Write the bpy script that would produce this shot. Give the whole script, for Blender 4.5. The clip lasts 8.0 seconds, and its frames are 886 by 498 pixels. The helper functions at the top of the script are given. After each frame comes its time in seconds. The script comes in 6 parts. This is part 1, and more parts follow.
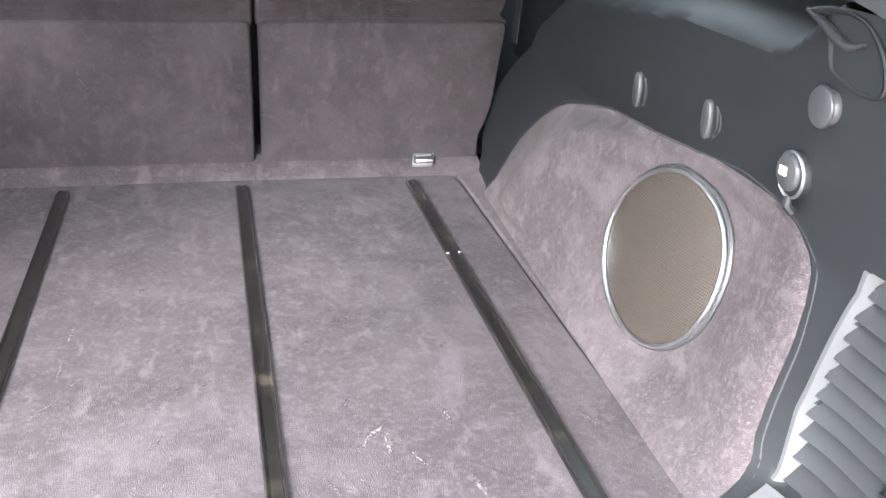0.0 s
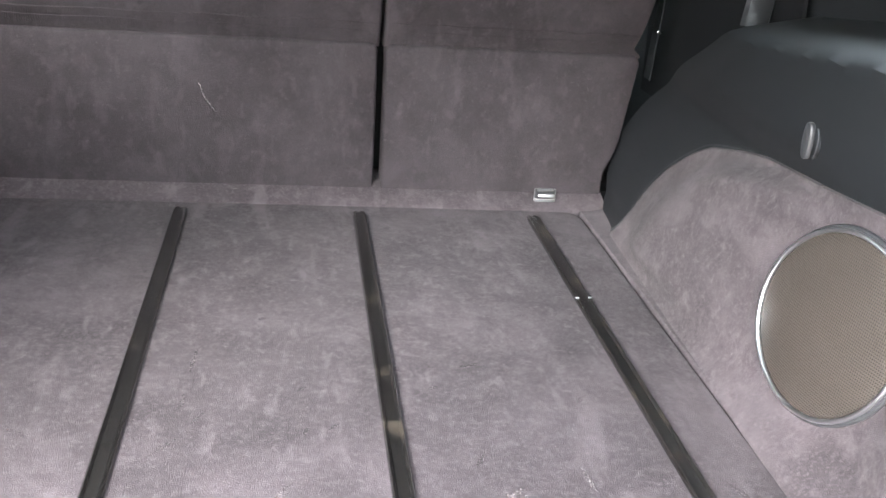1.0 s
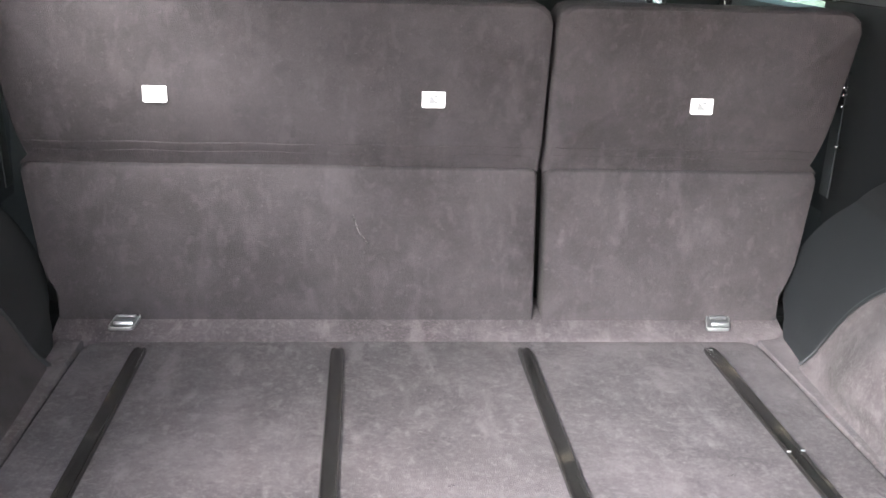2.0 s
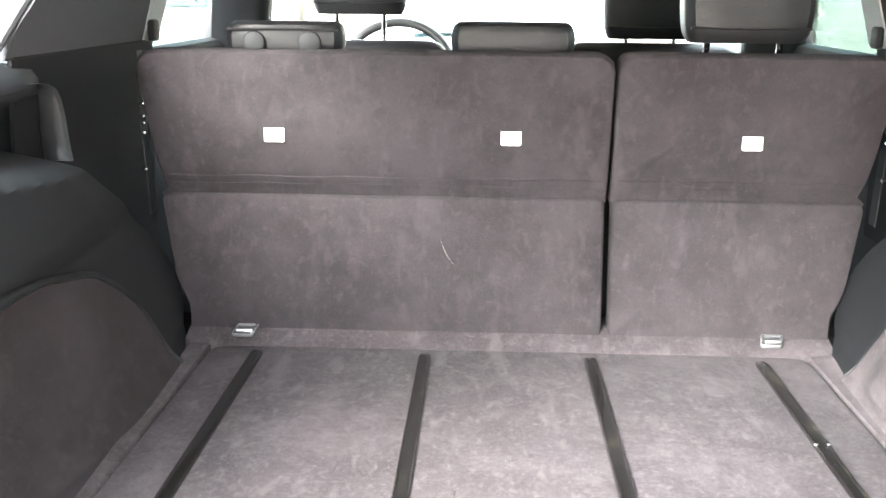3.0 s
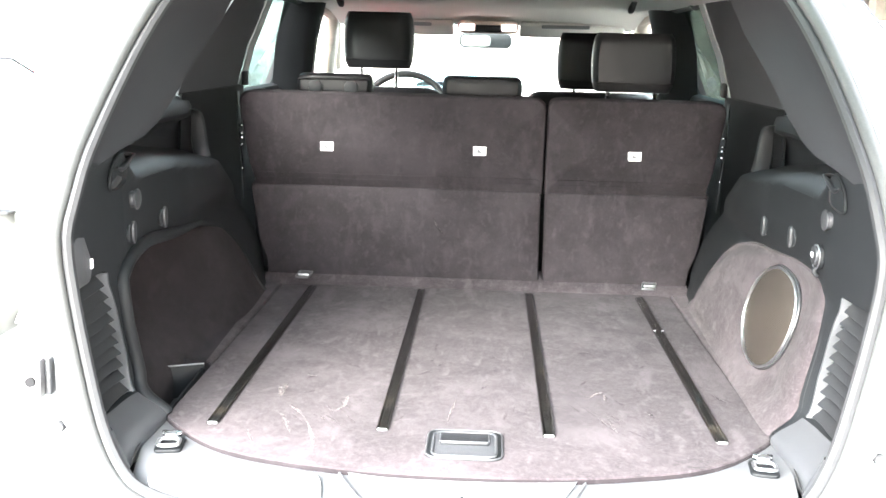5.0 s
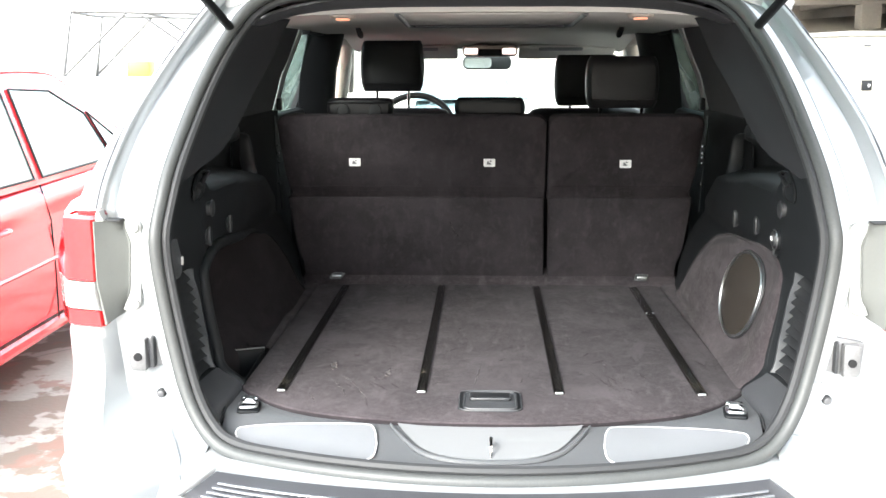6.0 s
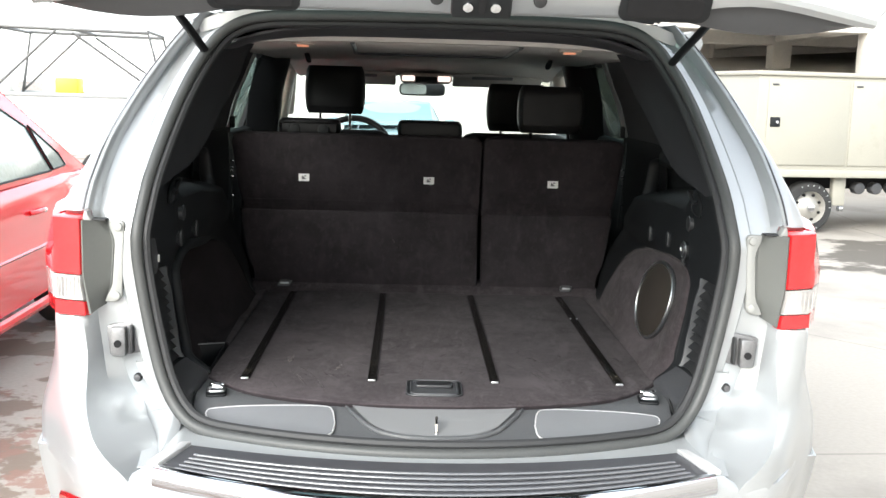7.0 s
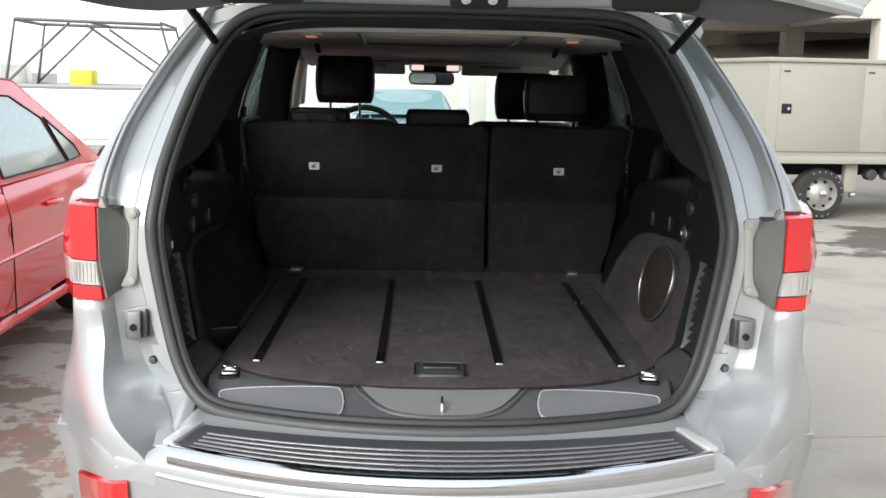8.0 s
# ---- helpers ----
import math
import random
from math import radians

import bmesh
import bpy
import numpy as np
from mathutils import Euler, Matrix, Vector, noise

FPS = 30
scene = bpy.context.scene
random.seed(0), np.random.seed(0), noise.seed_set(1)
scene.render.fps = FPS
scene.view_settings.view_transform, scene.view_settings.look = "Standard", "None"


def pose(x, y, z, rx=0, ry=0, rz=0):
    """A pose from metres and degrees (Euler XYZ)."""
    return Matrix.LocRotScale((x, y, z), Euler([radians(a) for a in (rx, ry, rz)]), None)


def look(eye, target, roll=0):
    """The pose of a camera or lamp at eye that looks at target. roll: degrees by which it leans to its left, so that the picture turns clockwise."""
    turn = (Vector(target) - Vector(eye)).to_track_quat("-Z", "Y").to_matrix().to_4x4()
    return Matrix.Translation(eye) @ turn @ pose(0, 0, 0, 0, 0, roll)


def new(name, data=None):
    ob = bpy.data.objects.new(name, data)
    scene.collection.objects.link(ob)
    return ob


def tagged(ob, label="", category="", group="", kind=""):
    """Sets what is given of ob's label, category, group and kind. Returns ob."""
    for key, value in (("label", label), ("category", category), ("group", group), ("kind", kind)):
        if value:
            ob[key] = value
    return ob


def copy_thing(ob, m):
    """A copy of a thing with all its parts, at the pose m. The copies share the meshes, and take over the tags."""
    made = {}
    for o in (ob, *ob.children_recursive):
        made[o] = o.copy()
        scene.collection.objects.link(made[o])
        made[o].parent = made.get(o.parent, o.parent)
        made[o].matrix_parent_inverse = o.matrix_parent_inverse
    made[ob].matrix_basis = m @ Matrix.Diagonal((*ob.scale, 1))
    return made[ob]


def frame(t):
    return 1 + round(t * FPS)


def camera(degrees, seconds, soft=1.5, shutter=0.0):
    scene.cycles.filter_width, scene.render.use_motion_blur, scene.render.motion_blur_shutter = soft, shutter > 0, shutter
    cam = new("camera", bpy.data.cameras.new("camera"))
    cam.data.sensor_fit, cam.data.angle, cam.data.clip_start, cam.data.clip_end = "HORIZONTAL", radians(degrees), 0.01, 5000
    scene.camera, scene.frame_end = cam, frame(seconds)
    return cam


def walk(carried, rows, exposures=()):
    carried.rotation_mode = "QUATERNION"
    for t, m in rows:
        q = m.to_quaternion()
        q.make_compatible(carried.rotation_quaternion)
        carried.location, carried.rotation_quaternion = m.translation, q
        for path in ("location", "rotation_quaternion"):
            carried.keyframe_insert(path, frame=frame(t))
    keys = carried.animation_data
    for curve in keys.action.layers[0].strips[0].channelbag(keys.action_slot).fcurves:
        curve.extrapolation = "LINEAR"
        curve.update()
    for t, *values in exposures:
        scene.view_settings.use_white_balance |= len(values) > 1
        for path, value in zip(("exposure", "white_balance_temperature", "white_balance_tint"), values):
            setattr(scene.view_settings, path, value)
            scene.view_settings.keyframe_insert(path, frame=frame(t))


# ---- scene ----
cam = camera(46.1, 8.0)
PATH = [
    (0, (0.102, -0.573, 1.446), (0.524, 1.233, 0.698), 2.37),
    (0.5, (0.105, -0.600, 1.443), (0.550, 1.221, 0.745), 3.71),
    (1, (0.033, -0.484, 1.441), (0.324, 1.359, 0.722), 4.39),
    (1.5, (-0.041, -0.350, 1.459), (0.125, 1.513, 0.751), 3.06),
    (2, (-0.108, -0.338, 1.476), (0.048, 1.571, 0.901), 1.78),
    (2.2, (-0.098, -0.371, 1.484), (0.012, 1.549, 0.932), 1.15),
    (3.3, (-0.022, -0.706, 1.483), (-0.131, 1.237, 1.024), 0.83),
    (3.5, (-0.012, -0.820, 1.485), (-0.124, 1.125, 1.031), 1.04),
    (4, (-0.021, -1.144, 1.490), (-0.080, 0.809, 1.059), 0.59),
    (4.2, (-0.019, -1.245, 1.492), (-0.055, 0.711, 1.080), 1.09),
    (5.3, (0.032, -1.708, 1.530), (-0.071, 0.252, 1.147), 1.16),
    (5.5, (0.025, -1.778, 1.531), (-0.081, 0.183, 1.155), 0.69),
    (6, (-0.012, -1.992, 1.549), (-0.092, -0.026, 1.193), -0.11),
    (6.5, (-0.049, -2.158, 1.555), (-0.049, -0.184, 1.234), 0.58),
    (7, (-0.071, -2.266, 1.544), (-0.000, -0.290, 1.240), 1.62),
    (7.5, (-0.067, -2.325, 1.541), (0.013, -0.351, 1.232), 1.61),
    (8, (-0.053, -2.331, 1.545), (-0.008, -0.358, 1.220), 1.21),
]

EXPOSURES = [(0.0, 5.2, 6100, 12), (0.5, 4.95, 6100, 12), (1.0, 4.95, 6125, 12), (1.5, 5.25, 6150, 11), (2.2, 5.8, 6200, 10), (3.5, 6.05, 6350, 9), (4.2, 5.5, 6350, 8), (5.5, 4.75, 6250, 8), (6.0, 3.45, 6250, 7), (6.5, 2.7, 6300, 7), (7.0, 2.45, 6300, 7), (7.5, 2.15, 6300, 7), (8.0, 1.65, 6300, 7)]
walk(cam, [(t, look(eye, target, roll)) for t, eye, target, roll in PATH], EXPOSURES)

# ---- world and light: a bright, thinly clouded day ----
world = bpy.data.worlds.new("sky")
scene.world = world
world.use_nodes = True
wt = world.node_tree
sky = wt.nodes.new("ShaderNodeTexSky")
sky.sky_type = "NISHITA"
sky.sun_disc = False
sky.sun_elevation = radians(31)
sky.sun_rotation = radians(210)
sky.air_density, sky.dust_density, sky.ozone_density = 1.0, 2.0, 0.6
wt.nodes["Background"].inputs["Strength"].default_value = 0.115
veil = wt.nodes.new("ShaderNodeMix")           # thin white cloud drawn over the whole sky
veil.data_type = "RGBA"
veil.inputs["Factor"].default_value = 0.65
veil.inputs["B"].default_value = (4.72, 4.7, 4.64, 1)
wt.links.new(sky.outputs["Color"], veil.inputs["A"])
wt.links.new(veil.outputs["Result"], wt.nodes["Background"].inputs["Color"])
sun = new("sun", bpy.data.lights.new("sun", "SUN"))
sun.data.energy, sun.data.angle, sun.data.color = 1.2, radians(40), (1.0, 0.97, 0.92)
sun.matrix_world = look((-4.2, -7.4, 5.2), (0, 0, 0))


# ---- materials ----
def material(name, colour, rough=0.5, metal=0.0, var=0.12, scale=6.0, grain=400.0, bump=0.15, spec=0.5, coat=0.0, sheen=0.0, stain=None, stain_scale=2.0, stain_at=0.6, dist=0.001):
    """A node material: base colour that varies at two scales, fine relief, and stains of a second colour."""
    m = bpy.data.materials.new(name)
    m.use_nodes = True
    nt = m.node_tree
    n, l = nt.nodes, nt.links
    b = n["Principled BSDF"]
    b.inputs["Roughness"].default_value, b.inputs["Metallic"].default_value = rough, metal
    b.inputs["Specular IOR Level"].default_value = spec
    b.inputs["Coat Weight"].default_value = coat
    b.inputs["Coat Roughness"].default_value = 0.06
    b.inputs["Sheen Weight"].default_value = sheen
    co = n.new("ShaderNodeTexCoord")
    big, fine = n.new("ShaderNodeTexNoise"), n.new("ShaderNodeTexNoise")
    big.inputs["Scale"].default_value, fine.inputs["Scale"].default_value = scale, grain
    big.inputs["Detail"].default_value, fine.inputs["Detail"].default_value = 5.0, 3.0
    for t in (big, fine):
        l.new(co.outputs["Object"], t.inputs["Vector"])
    mixer = n.new("ShaderNodeMath")
    mixer.operation = "ADD"
    l.new(big.outputs["Fac"], mixer.inputs[0])
    l.new(fine.outputs["Fac"], mixer.inputs[1])
    ramp = n.new("ShaderNodeMapRange")
    ramp.inputs["From Min"].default_value, ramp.inputs["From Max"].default_value = 0.55, 1.45
    l.new(mixer.outputs[0], ramp.inputs["Value"])
    mix = n.new("ShaderNodeMix")
    mix.data_type = "RGBA"
    mix.inputs["A"].default_value = (*[c * (1 - var) for c in colour], 1)
    mix.inputs["B"].default_value = (*[min(1, c * (1 + var)) for c in colour], 1)
    l.new(ramp.outputs["Result"], mix.inputs["Factor"])
    out = mix.outputs["Result"]
    if stain:
        st = n.new("ShaderNodeTexNoise")
        st.inputs["Scale"].default_value, st.inputs["Detail"].default_value, st.inputs["Roughness"].default_value = stain_scale, 7.0, 0.62
        l.new(co.outputs["Object"], st.inputs["Vector"])
        sr = n.new("ShaderNodeMapRange")
        sr.inputs["From Min"].default_value, sr.inputs["From Max"].default_value = stain_at, stain_at + 0.1
        l.new(st.outputs["Fac"], sr.inputs["Value"])
        m2 = n.new("ShaderNodeMix")
        m2.data_type = "RGBA"
        l.new(sr.outputs["Result"], m2.inputs["Factor"])
        l.new(out, m2.inputs["A"])
        m2.inputs["B"].default_value = (*stain, 1)
        out = m2.outputs["Result"]
    l.new(out, b.inputs["Base Color"])
    if bump:
        bp = n.new("ShaderNodeBump")
        bp.inputs["Strength"].default_value, bp.inputs["Distance"].default_value = bump, dist
        l.new(fine.outputs["Fac"], bp.inputs["Height"])
        l.new(bp.outputs["Normal"], b.inputs["Normal"])
    return m


def glass_material(name, tint, gloss=1.0):
    """Thin pane: clear tint with a mirror gloss that grows at grazing angles."""
    m = bpy.data.materials.new(name)
    m.use_nodes = True
    n, l = m.node_tree.nodes, m.node_tree.links
    n.remove(n["Principled BSDF"])
    tr, gl, mx, fr = n.new("ShaderNodeBsdfTransparent"), n.new("ShaderNodeBsdfGlossy"), n.new("ShaderNodeMixShader"), n.new("ShaderNodeLayerWeight")
    pw, ad = n.new("ShaderNodeMath"), n.new("ShaderNodeMath")
    pw.operation, ad.operation = "POWER", "MULTIPLY_ADD"
    pw.inputs[1].default_value, ad.inputs[1].default_value, ad.inputs[2].default_value = 5.0, 0.6 * gloss, 0.04
    tr.inputs["Color"].default_value = (*tint, 1)
    gl.inputs["Roughness"].default_value = 0.02
    l.new(fr.outputs["Facing"], pw.inputs[0])
    l.new(pw.outputs[0], ad.inputs[0])
    l.new(ad.outputs[0], mx.inputs["Fac"])
    l.new(tr.outputs["BSDF"], mx.inputs[1])
    l.new(gl.outputs["BSDF"], mx.inputs[2])
    l.new(mx.outputs["Shader"], n["Material Output"].inputs["Surface"])
    return m


def lamp_material(name, colour, strength):
    m = bpy.data.materials.new(name)
    m.use_nodes = True
    b = m.node_tree.nodes["Principled BSDF"]
    b.inputs["Base Color"].default_value = (*colour, 1)
    b.inputs["Emission Color"].default_value = (*colour, 1)
    b.inputs["Emission Strength"].default_value = strength
    return m


def carpet_material(name, colour, scuffs, sheen):
    """Cut-pile carpet: brushed blotches, fibre grain, pale lint and stretched scuffs."""
    m = material(name, colour, 1.0, 0, 0.36, 9, 700, 0.9, 0.03, sheen=sheen, dist=0.0018)
    n, l = m.node_tree.nodes, m.node_tree.links
    b = n["Principled BSDF"]
    base = b.inputs["Base Color"].links[0].from_socket
    co = n.new("ShaderNodeTexCoord")

    def layer(base, tex_scale, stretch, turn, lo, hi, tone, amount, detail=6.0):
        mp = n.new("ShaderNodeMapping")
        mp.inputs["Scale"].default_value = stretch
        mp.inputs["Rotation"].default_value = (0, 0, turn)
        tx = n.new("ShaderNodeTexNoise")
        tx.inputs["Scale"].default_value, tx.inputs["Detail"].default_value = tex_scale, detail
        mr = n.new("ShaderNodeMapRange")
        mr.inputs["From Min"].default_value, mr.inputs["From Max"].default_value, mr.inputs["To Max"].default_value = lo, hi, amount
        mx = n.new("ShaderNodeMix")
        mx.data_type = "RGBA"
        mx.inputs["B"].default_value = (*tone, 1)
        l.new(co.outputs["Object"], mp.inputs["Vector"])
        l.new(mp.outputs["Vector"], tx.inputs["Vector"])
        l.new(tx.outputs["Fac"], mr.inputs["Value"])
        l.new(mr.outputs["Result"], mx.inputs["Factor"])
        l.new(base, mx.inputs["A"])
        return mx.outputs["Result"]
    pale = [c * 2.1 for c in colour]
    dark = [c * 0.55 for c in colour]
    base = layer(base, 4.0, (1, 1, 1), 0.3, 0.46, 0.66, pale, 0.52 * scuffs)
    base = layer(base, 13.0, (1, 1, 1), 0.8, 0.44, 0.70, dark, 0.30 + 0.25 * scuffs)
    base = layer(base, 34.0, (1, 1, 1), 0.2, 0.52, 0.75, dark, 0.20 + 0.25 * scuffs)
    base = layer(base, 95.0, (1, 1, 1), 0.5, 0.50, 0.72, pale, 0.28 * scuffs ** 2, 3.0)
    base = layer(base, 9.0, (2.4, 0.6, 1), 0.35, 0.58, 0.70, pale, 0.6 * scuffs, 5.0)
    base = layer(base, 21.0, (2.2, 0.7, 1), -0.5, 0.60, 0.70, pale, 0.5 * scuffs, 4.0)
    base = layer(base, 26.0, (1, 1, 1), -0.25, 0.56, 0.70, pale, 0.30 * scuffs, 4.0)
    base = layer(base, 58.0, (1, 1, 1), 0.9, 0.58, 0.70, pale, 0.40 * scuffs, 2.0)
    base = layer(base, 160.0, (1, 1, 1), 0, 0.70, 0.76, [c * 3.2 for c in colour], 0.3 * scuffs, 1.0)
    base = layer(base, 240.0, (1, 1, 1), 0.1, 0.56, 0.66, pale, 0.36 * scuffs ** 2, 1.0)
    base = layer(base, 190.0, (1, 1, 1), 0.6, 0.56, 0.66, dark, 0.18 * scuffs ** 2, 1.0)
    l.new(base, b.inputs["Base Color"])
    return m


def smear_material(name, colour):
    """Chalky rub marks caught on the tips of the pile: broken cover over bare gaps."""
    m = material(name, colour, 0.95, 0, 0.3, 60, 700, 0.4, 0.1)
    n, l = m.node_tree.nodes, m.node_tree.links
    co, tx, mr, tr, mx = (n.new("ShaderNode" + k) for k in ("TexCoord", "TexNoise", "MapRange", "BsdfTransparent", "MixShader"))
    tx.inputs["Scale"].default_value, tx.inputs["Detail"].default_value = 420.0, 4.0
    mr.inputs["From Min"].default_value, mr.inputs["From Max"].default_value, mr.inputs["To Max"].default_value = 0.30, 0.66, 0.85
    l.new(co.outputs["Object"], tx.inputs["Vector"])
    l.new(tx.outputs["Fac"], mr.inputs["Value"])
    l.new(mr.outputs["Result"], mx.inputs["Fac"])
    l.new(tr.outputs["BSDF"], mx.inputs[1])
    l.new(n["Principled BSDF"].outputs["BSDF"], mx.inputs[2])
    l.new(mx.outputs["Shader"], n["Material Output"].inputs["Surface"])
    return m


CARPET = carpet_material("carpet", (0.0430, 0.0364, 0.0396), 1.0, 0.045)
SEAT_CARPET = carpet_material("seat_carpet", (0.0352, 0.0308, 0.0336), 0.40, 0.02)
# the same carpet as the floor, its colour darkened to hold the shade
SHADED_CARPET = carpet_material("shaded_carpet", (0.0235, 0.0204, 0.0223), 0.4, 0.02)
BLACK = material("black_plastic", (0.0074, 0.0086, 0.0100), 0.58, 0, 0.15, 5, 900, 0.35, 0.34)
GREYBLACK = material("sill_plastic", (0.056, 0.058, 0.063), 0.36, 0, 0.15, 7, 800, 0.3, 0.5)
SLAT_BLACK = material("slat_plastic", (0.017, 0.018, 0.020), 0.40, 0, 0.15, 7, 800, 0.3, 0.5)
# vent flange: black plastic made paler, with the light it catches in its colour
VENT_LIT = material("vent_lit_plastic", (0.062, 0.065, 0.070), 0.36, 0, 0.15, 7, 800, 0.3, 0.5)
SILL_GREY = material("sill_grey", (0.080, 0.083, 0.088), 0.34, 0, 0.15, 7, 800, 0.3, 0.5)
CUP_GREY = material("latch_cup_grey", (0.17, 0.174, 0.18), 0.5, 0, 0.06, 6, 500, 0.15, 0.3)
PLATE = material("scuff_plate", (0.21, 0.216, 0.23), 0.42, 0.35, 0.06, 10, 500, 0.1)
RUBBER = material("rubber", (0.03, 0.031, 0.033), 0.6, 0, 0.15, 8, 300, 0.2, 0.4)
RUBBER_PALE = material("weathered_rubber", (0.055, 0.058, 0.058), 0.5, 0, 0.2, 8, 300, 0.2, 0.5)
RAIL = material("rail_black", (0.014, 0.0135, 0.013), 0.20, 0.35, 0.3, 14, 200, 0.08, 0.45, coat=0.45, stain=(0.055, 0.048, 0.038), stain_scale=14, stain_at=0.57)
SILVER = material("silver_paint", (0.44, 0.46, 0.475), 0.34, 0.45, 0.03, 3, 1500, 0.04, 0.5, coat=0.6)
PLATE_GREY = material("plate_grey", (0.33, 0.335, 0.325), 0.5, 0.1, 0.05, 8, 300, 0.1)
LAMP_GREY = material("lamp_flank_grey", (0.135, 0.14, 0.133), 0.55, 0, 0.08, 6, 500, 0.12, 0.3)
GREYPANEL = material("grey_plastic", (0.30, 0.31, 0.31), 0.6, 0, 0.06, 6, 500, 0.15, 0.3)
SATIN = material("satin_grey", (0.036, 0.037, 0.040), 0.4, 0.1, 0.08, 10, 400, 0.1)
BRACKET_STEEL = material("bracket_steel", (0.20, 0.20, 0.205), 0.45, 0.5, 0.2, 20, 200, 0.2)
STEEL = material("dull_steel", (0.10, 0.10, 0.105), 0.45, 0.5, 0.2, 20, 200, 0.2)
STRIP_CHROME = material("strip_chrome", (0.66, 0.68, 0.72), 0.10, 1.0, 0.03, 10, 300, 0.02)
SATIN_CHROME = material("satin_chrome", (0.68, 0.69, 0.71), 0.34, 1.0, 0.03, 10, 300, 0.02)
CHROME = material("chrome", (0.75, 0.76, 0.78), 0.12, 1.0, 0.03, 10, 300, 0.02)
LEATHER = material("black_leather", (0.010, 0.010, 0.011), 0.46, 0, 0.15, 12, 350, 0.4, 0.33)
HEADLINER = material("headliner_fabric", (0.60, 0.58, 0.555), 0.95, 0, 0.06, 6, 600, 0.3, 0.2)
FABRIC_GREY = material("centre_pillar_fabric", (0.040, 0.041, 0.045), 0.85, 0, 0.1, 6, 600, 0.3, 0.2)
# duller black plastic, darkened for the shade beside the rear seat
PILLAR_SHADED = material("pillar_shaded_black", (0.0058, 0.0064, 0.0075), 0.72, 0, 0.12, 6, 700, 0.3, 0.16)
PILLAR_GREY = material("pillar_fabric", (0.024, 0.025, 0.028), 0.85, 0, 0.1, 6, 600, 0.3, 0.2)
BEIGE = material("beige_trim", (0.52, 0.45, 0.40), 0.7, 0, 0.05, 6, 400, 0.15, 0.3)


def mesh_material():
    """Punched speaker mesh: rows of small dark holes in brown-grey metal."""
    m = material("speaker_mesh", (0.060, 0.050, 0.042), 0.5, 0.3, 0.15, 10, 900, 0.2, 0.4)
    n, l = m.node_tree.nodes, m.node_tree.links
    b = n["Principled BSDF"]
    base = b.inputs["Base Color"].links[0].from_socket
    co = n.new("ShaderNodeTexCoord")
    prod = n.new("ShaderNodeMath")
    prod.operation = "MULTIPLY"
    for k, axis in enumerate(("Y", "Z")):
        wv = n.new("ShaderNodeTexWave")
        wv.bands_direction = axis
        wv.inputs["Scale"].default_value = 105.0
        l.new(co.outputs["Object"], wv.inputs["Vector"])
        l.new(wv.outputs["Fac"], prod.inputs[k])
    mx = n.new("ShaderNodeMix")
    mx.data_type = "RGBA"
    mx.inputs["B"].default_value = (0.012, 0.011, 0.010, 1)
    l.new(prod.outputs[0], mx.inputs["Factor"])
    l.new(base, mx.inputs["A"])
    l.new(mx.outputs["Result"], b.inputs["Base Color"])
    bp = n.new("ShaderNodeBump")
    bp.inputs["Strength"].default_value, bp.inputs["Distance"].default_value = 0.6, 0.001
    bp.invert = True
    l.new(prod.outputs[0], bp.inputs["Height"])
    l.new(bp.outputs["Normal"], b.inputs["Normal"])
    return m


GRILLE = mesh_material()
WHITE = material("white_label", (0.8, 0.8, 0.8), 0.5, 0, 0.02, 20, 300, 0)
PICTO = material("grey_ink", (0.16, 0.16, 0.17), 0.5, 0, 0.02, 20, 300, 0)
RED_LENS = material("red_lens", (0.62, 0.015, 0.02), 0.12, 0, 0.08, 30, 120, 0.25, 0.7, coat=1.0)
CLEAR_LENS = material("clear_lens", (0.46, 0.45, 0.44), 0.12, 0.1, 0.12, 40, 150, 0.3, 0.7, coat=1.0)
RED_PAINT = material("red_paint", (0.80, 0.028, 0.038), 0.25, 0.0, 0.05, 2, 900, 0.02, 0.5, coat=1.0)
WHITE_PAINT = material("white_paint", (0.72, 0.72, 0.70), 0.3, 0, 0.04, 3, 300, 0.03, 0.5, coat=0.5)
TEAL_PAINT = material("pale_blue_paint", (0.30, 0.42, 0.46), 0.25, 0.2, 0.05, 3, 400, 0.02, 0.5, coat=0.8)
CREAM = material("cream_box_paint", (0.295, 0.285, 0.245), 0.5, 0, 0.06, 2, 60, 0.08, 0.4, stain=(0.25, 0.24, 0.20), stain_scale=1.2, stain_at=0.58)
TYRE = material("tyre_rubber", (0.03, 0.03, 0.03), 0.8, 0, 0.25, 10, 200, 0.4, 0.3)
BRIGHT = material("bright_metal", (0.72, 0.72, 0.73), 0.42, 0.55, 0.05, 10, 300, 0.05)
RIM = material("painted_steel_rim", (0.33, 0.32, 0.295), 0.45, 0.4, 0.15, 12, 150, 0.15)
DARK = material("dark_underbody", (0.015, 0.015, 0.016), 0.9, 0, 0.2, 8, 100, 0.2, 0.2)
CONCRETE = material("concrete_building", (0.46, 0.43, 0.39), 0.85, 0, 0.12, 0.7, 18, 0.3, 0.3, stain=(0.33, 0.30, 0.27), stain_scale=0.5, stain_at=0.55, dist=0.01)
WHITE_COLUMN = material("white_wash", (0.75, 0.74, 0.72), 0.8, 0, 0.06, 1, 30, 0.2, 0.3)
YELLOW = material("yellow_plastic", (0.75, 0.60, 0.05), 0.5, 0, 0.05, 5, 100, 0.05)
DARK_TUBE = material("painted_tube", (0.10, 0.10, 0.10), 0.5, 0.2, 0.1, 6, 100, 0.1)
TEXT_GREY = material("badge_grey", (0.35, 0.35, 0.36), 0.3, 0.6, 0.02, 8, 100, 0)
GLASS = glass_material("clear_glass", (0.90, 0.94, 0.92))
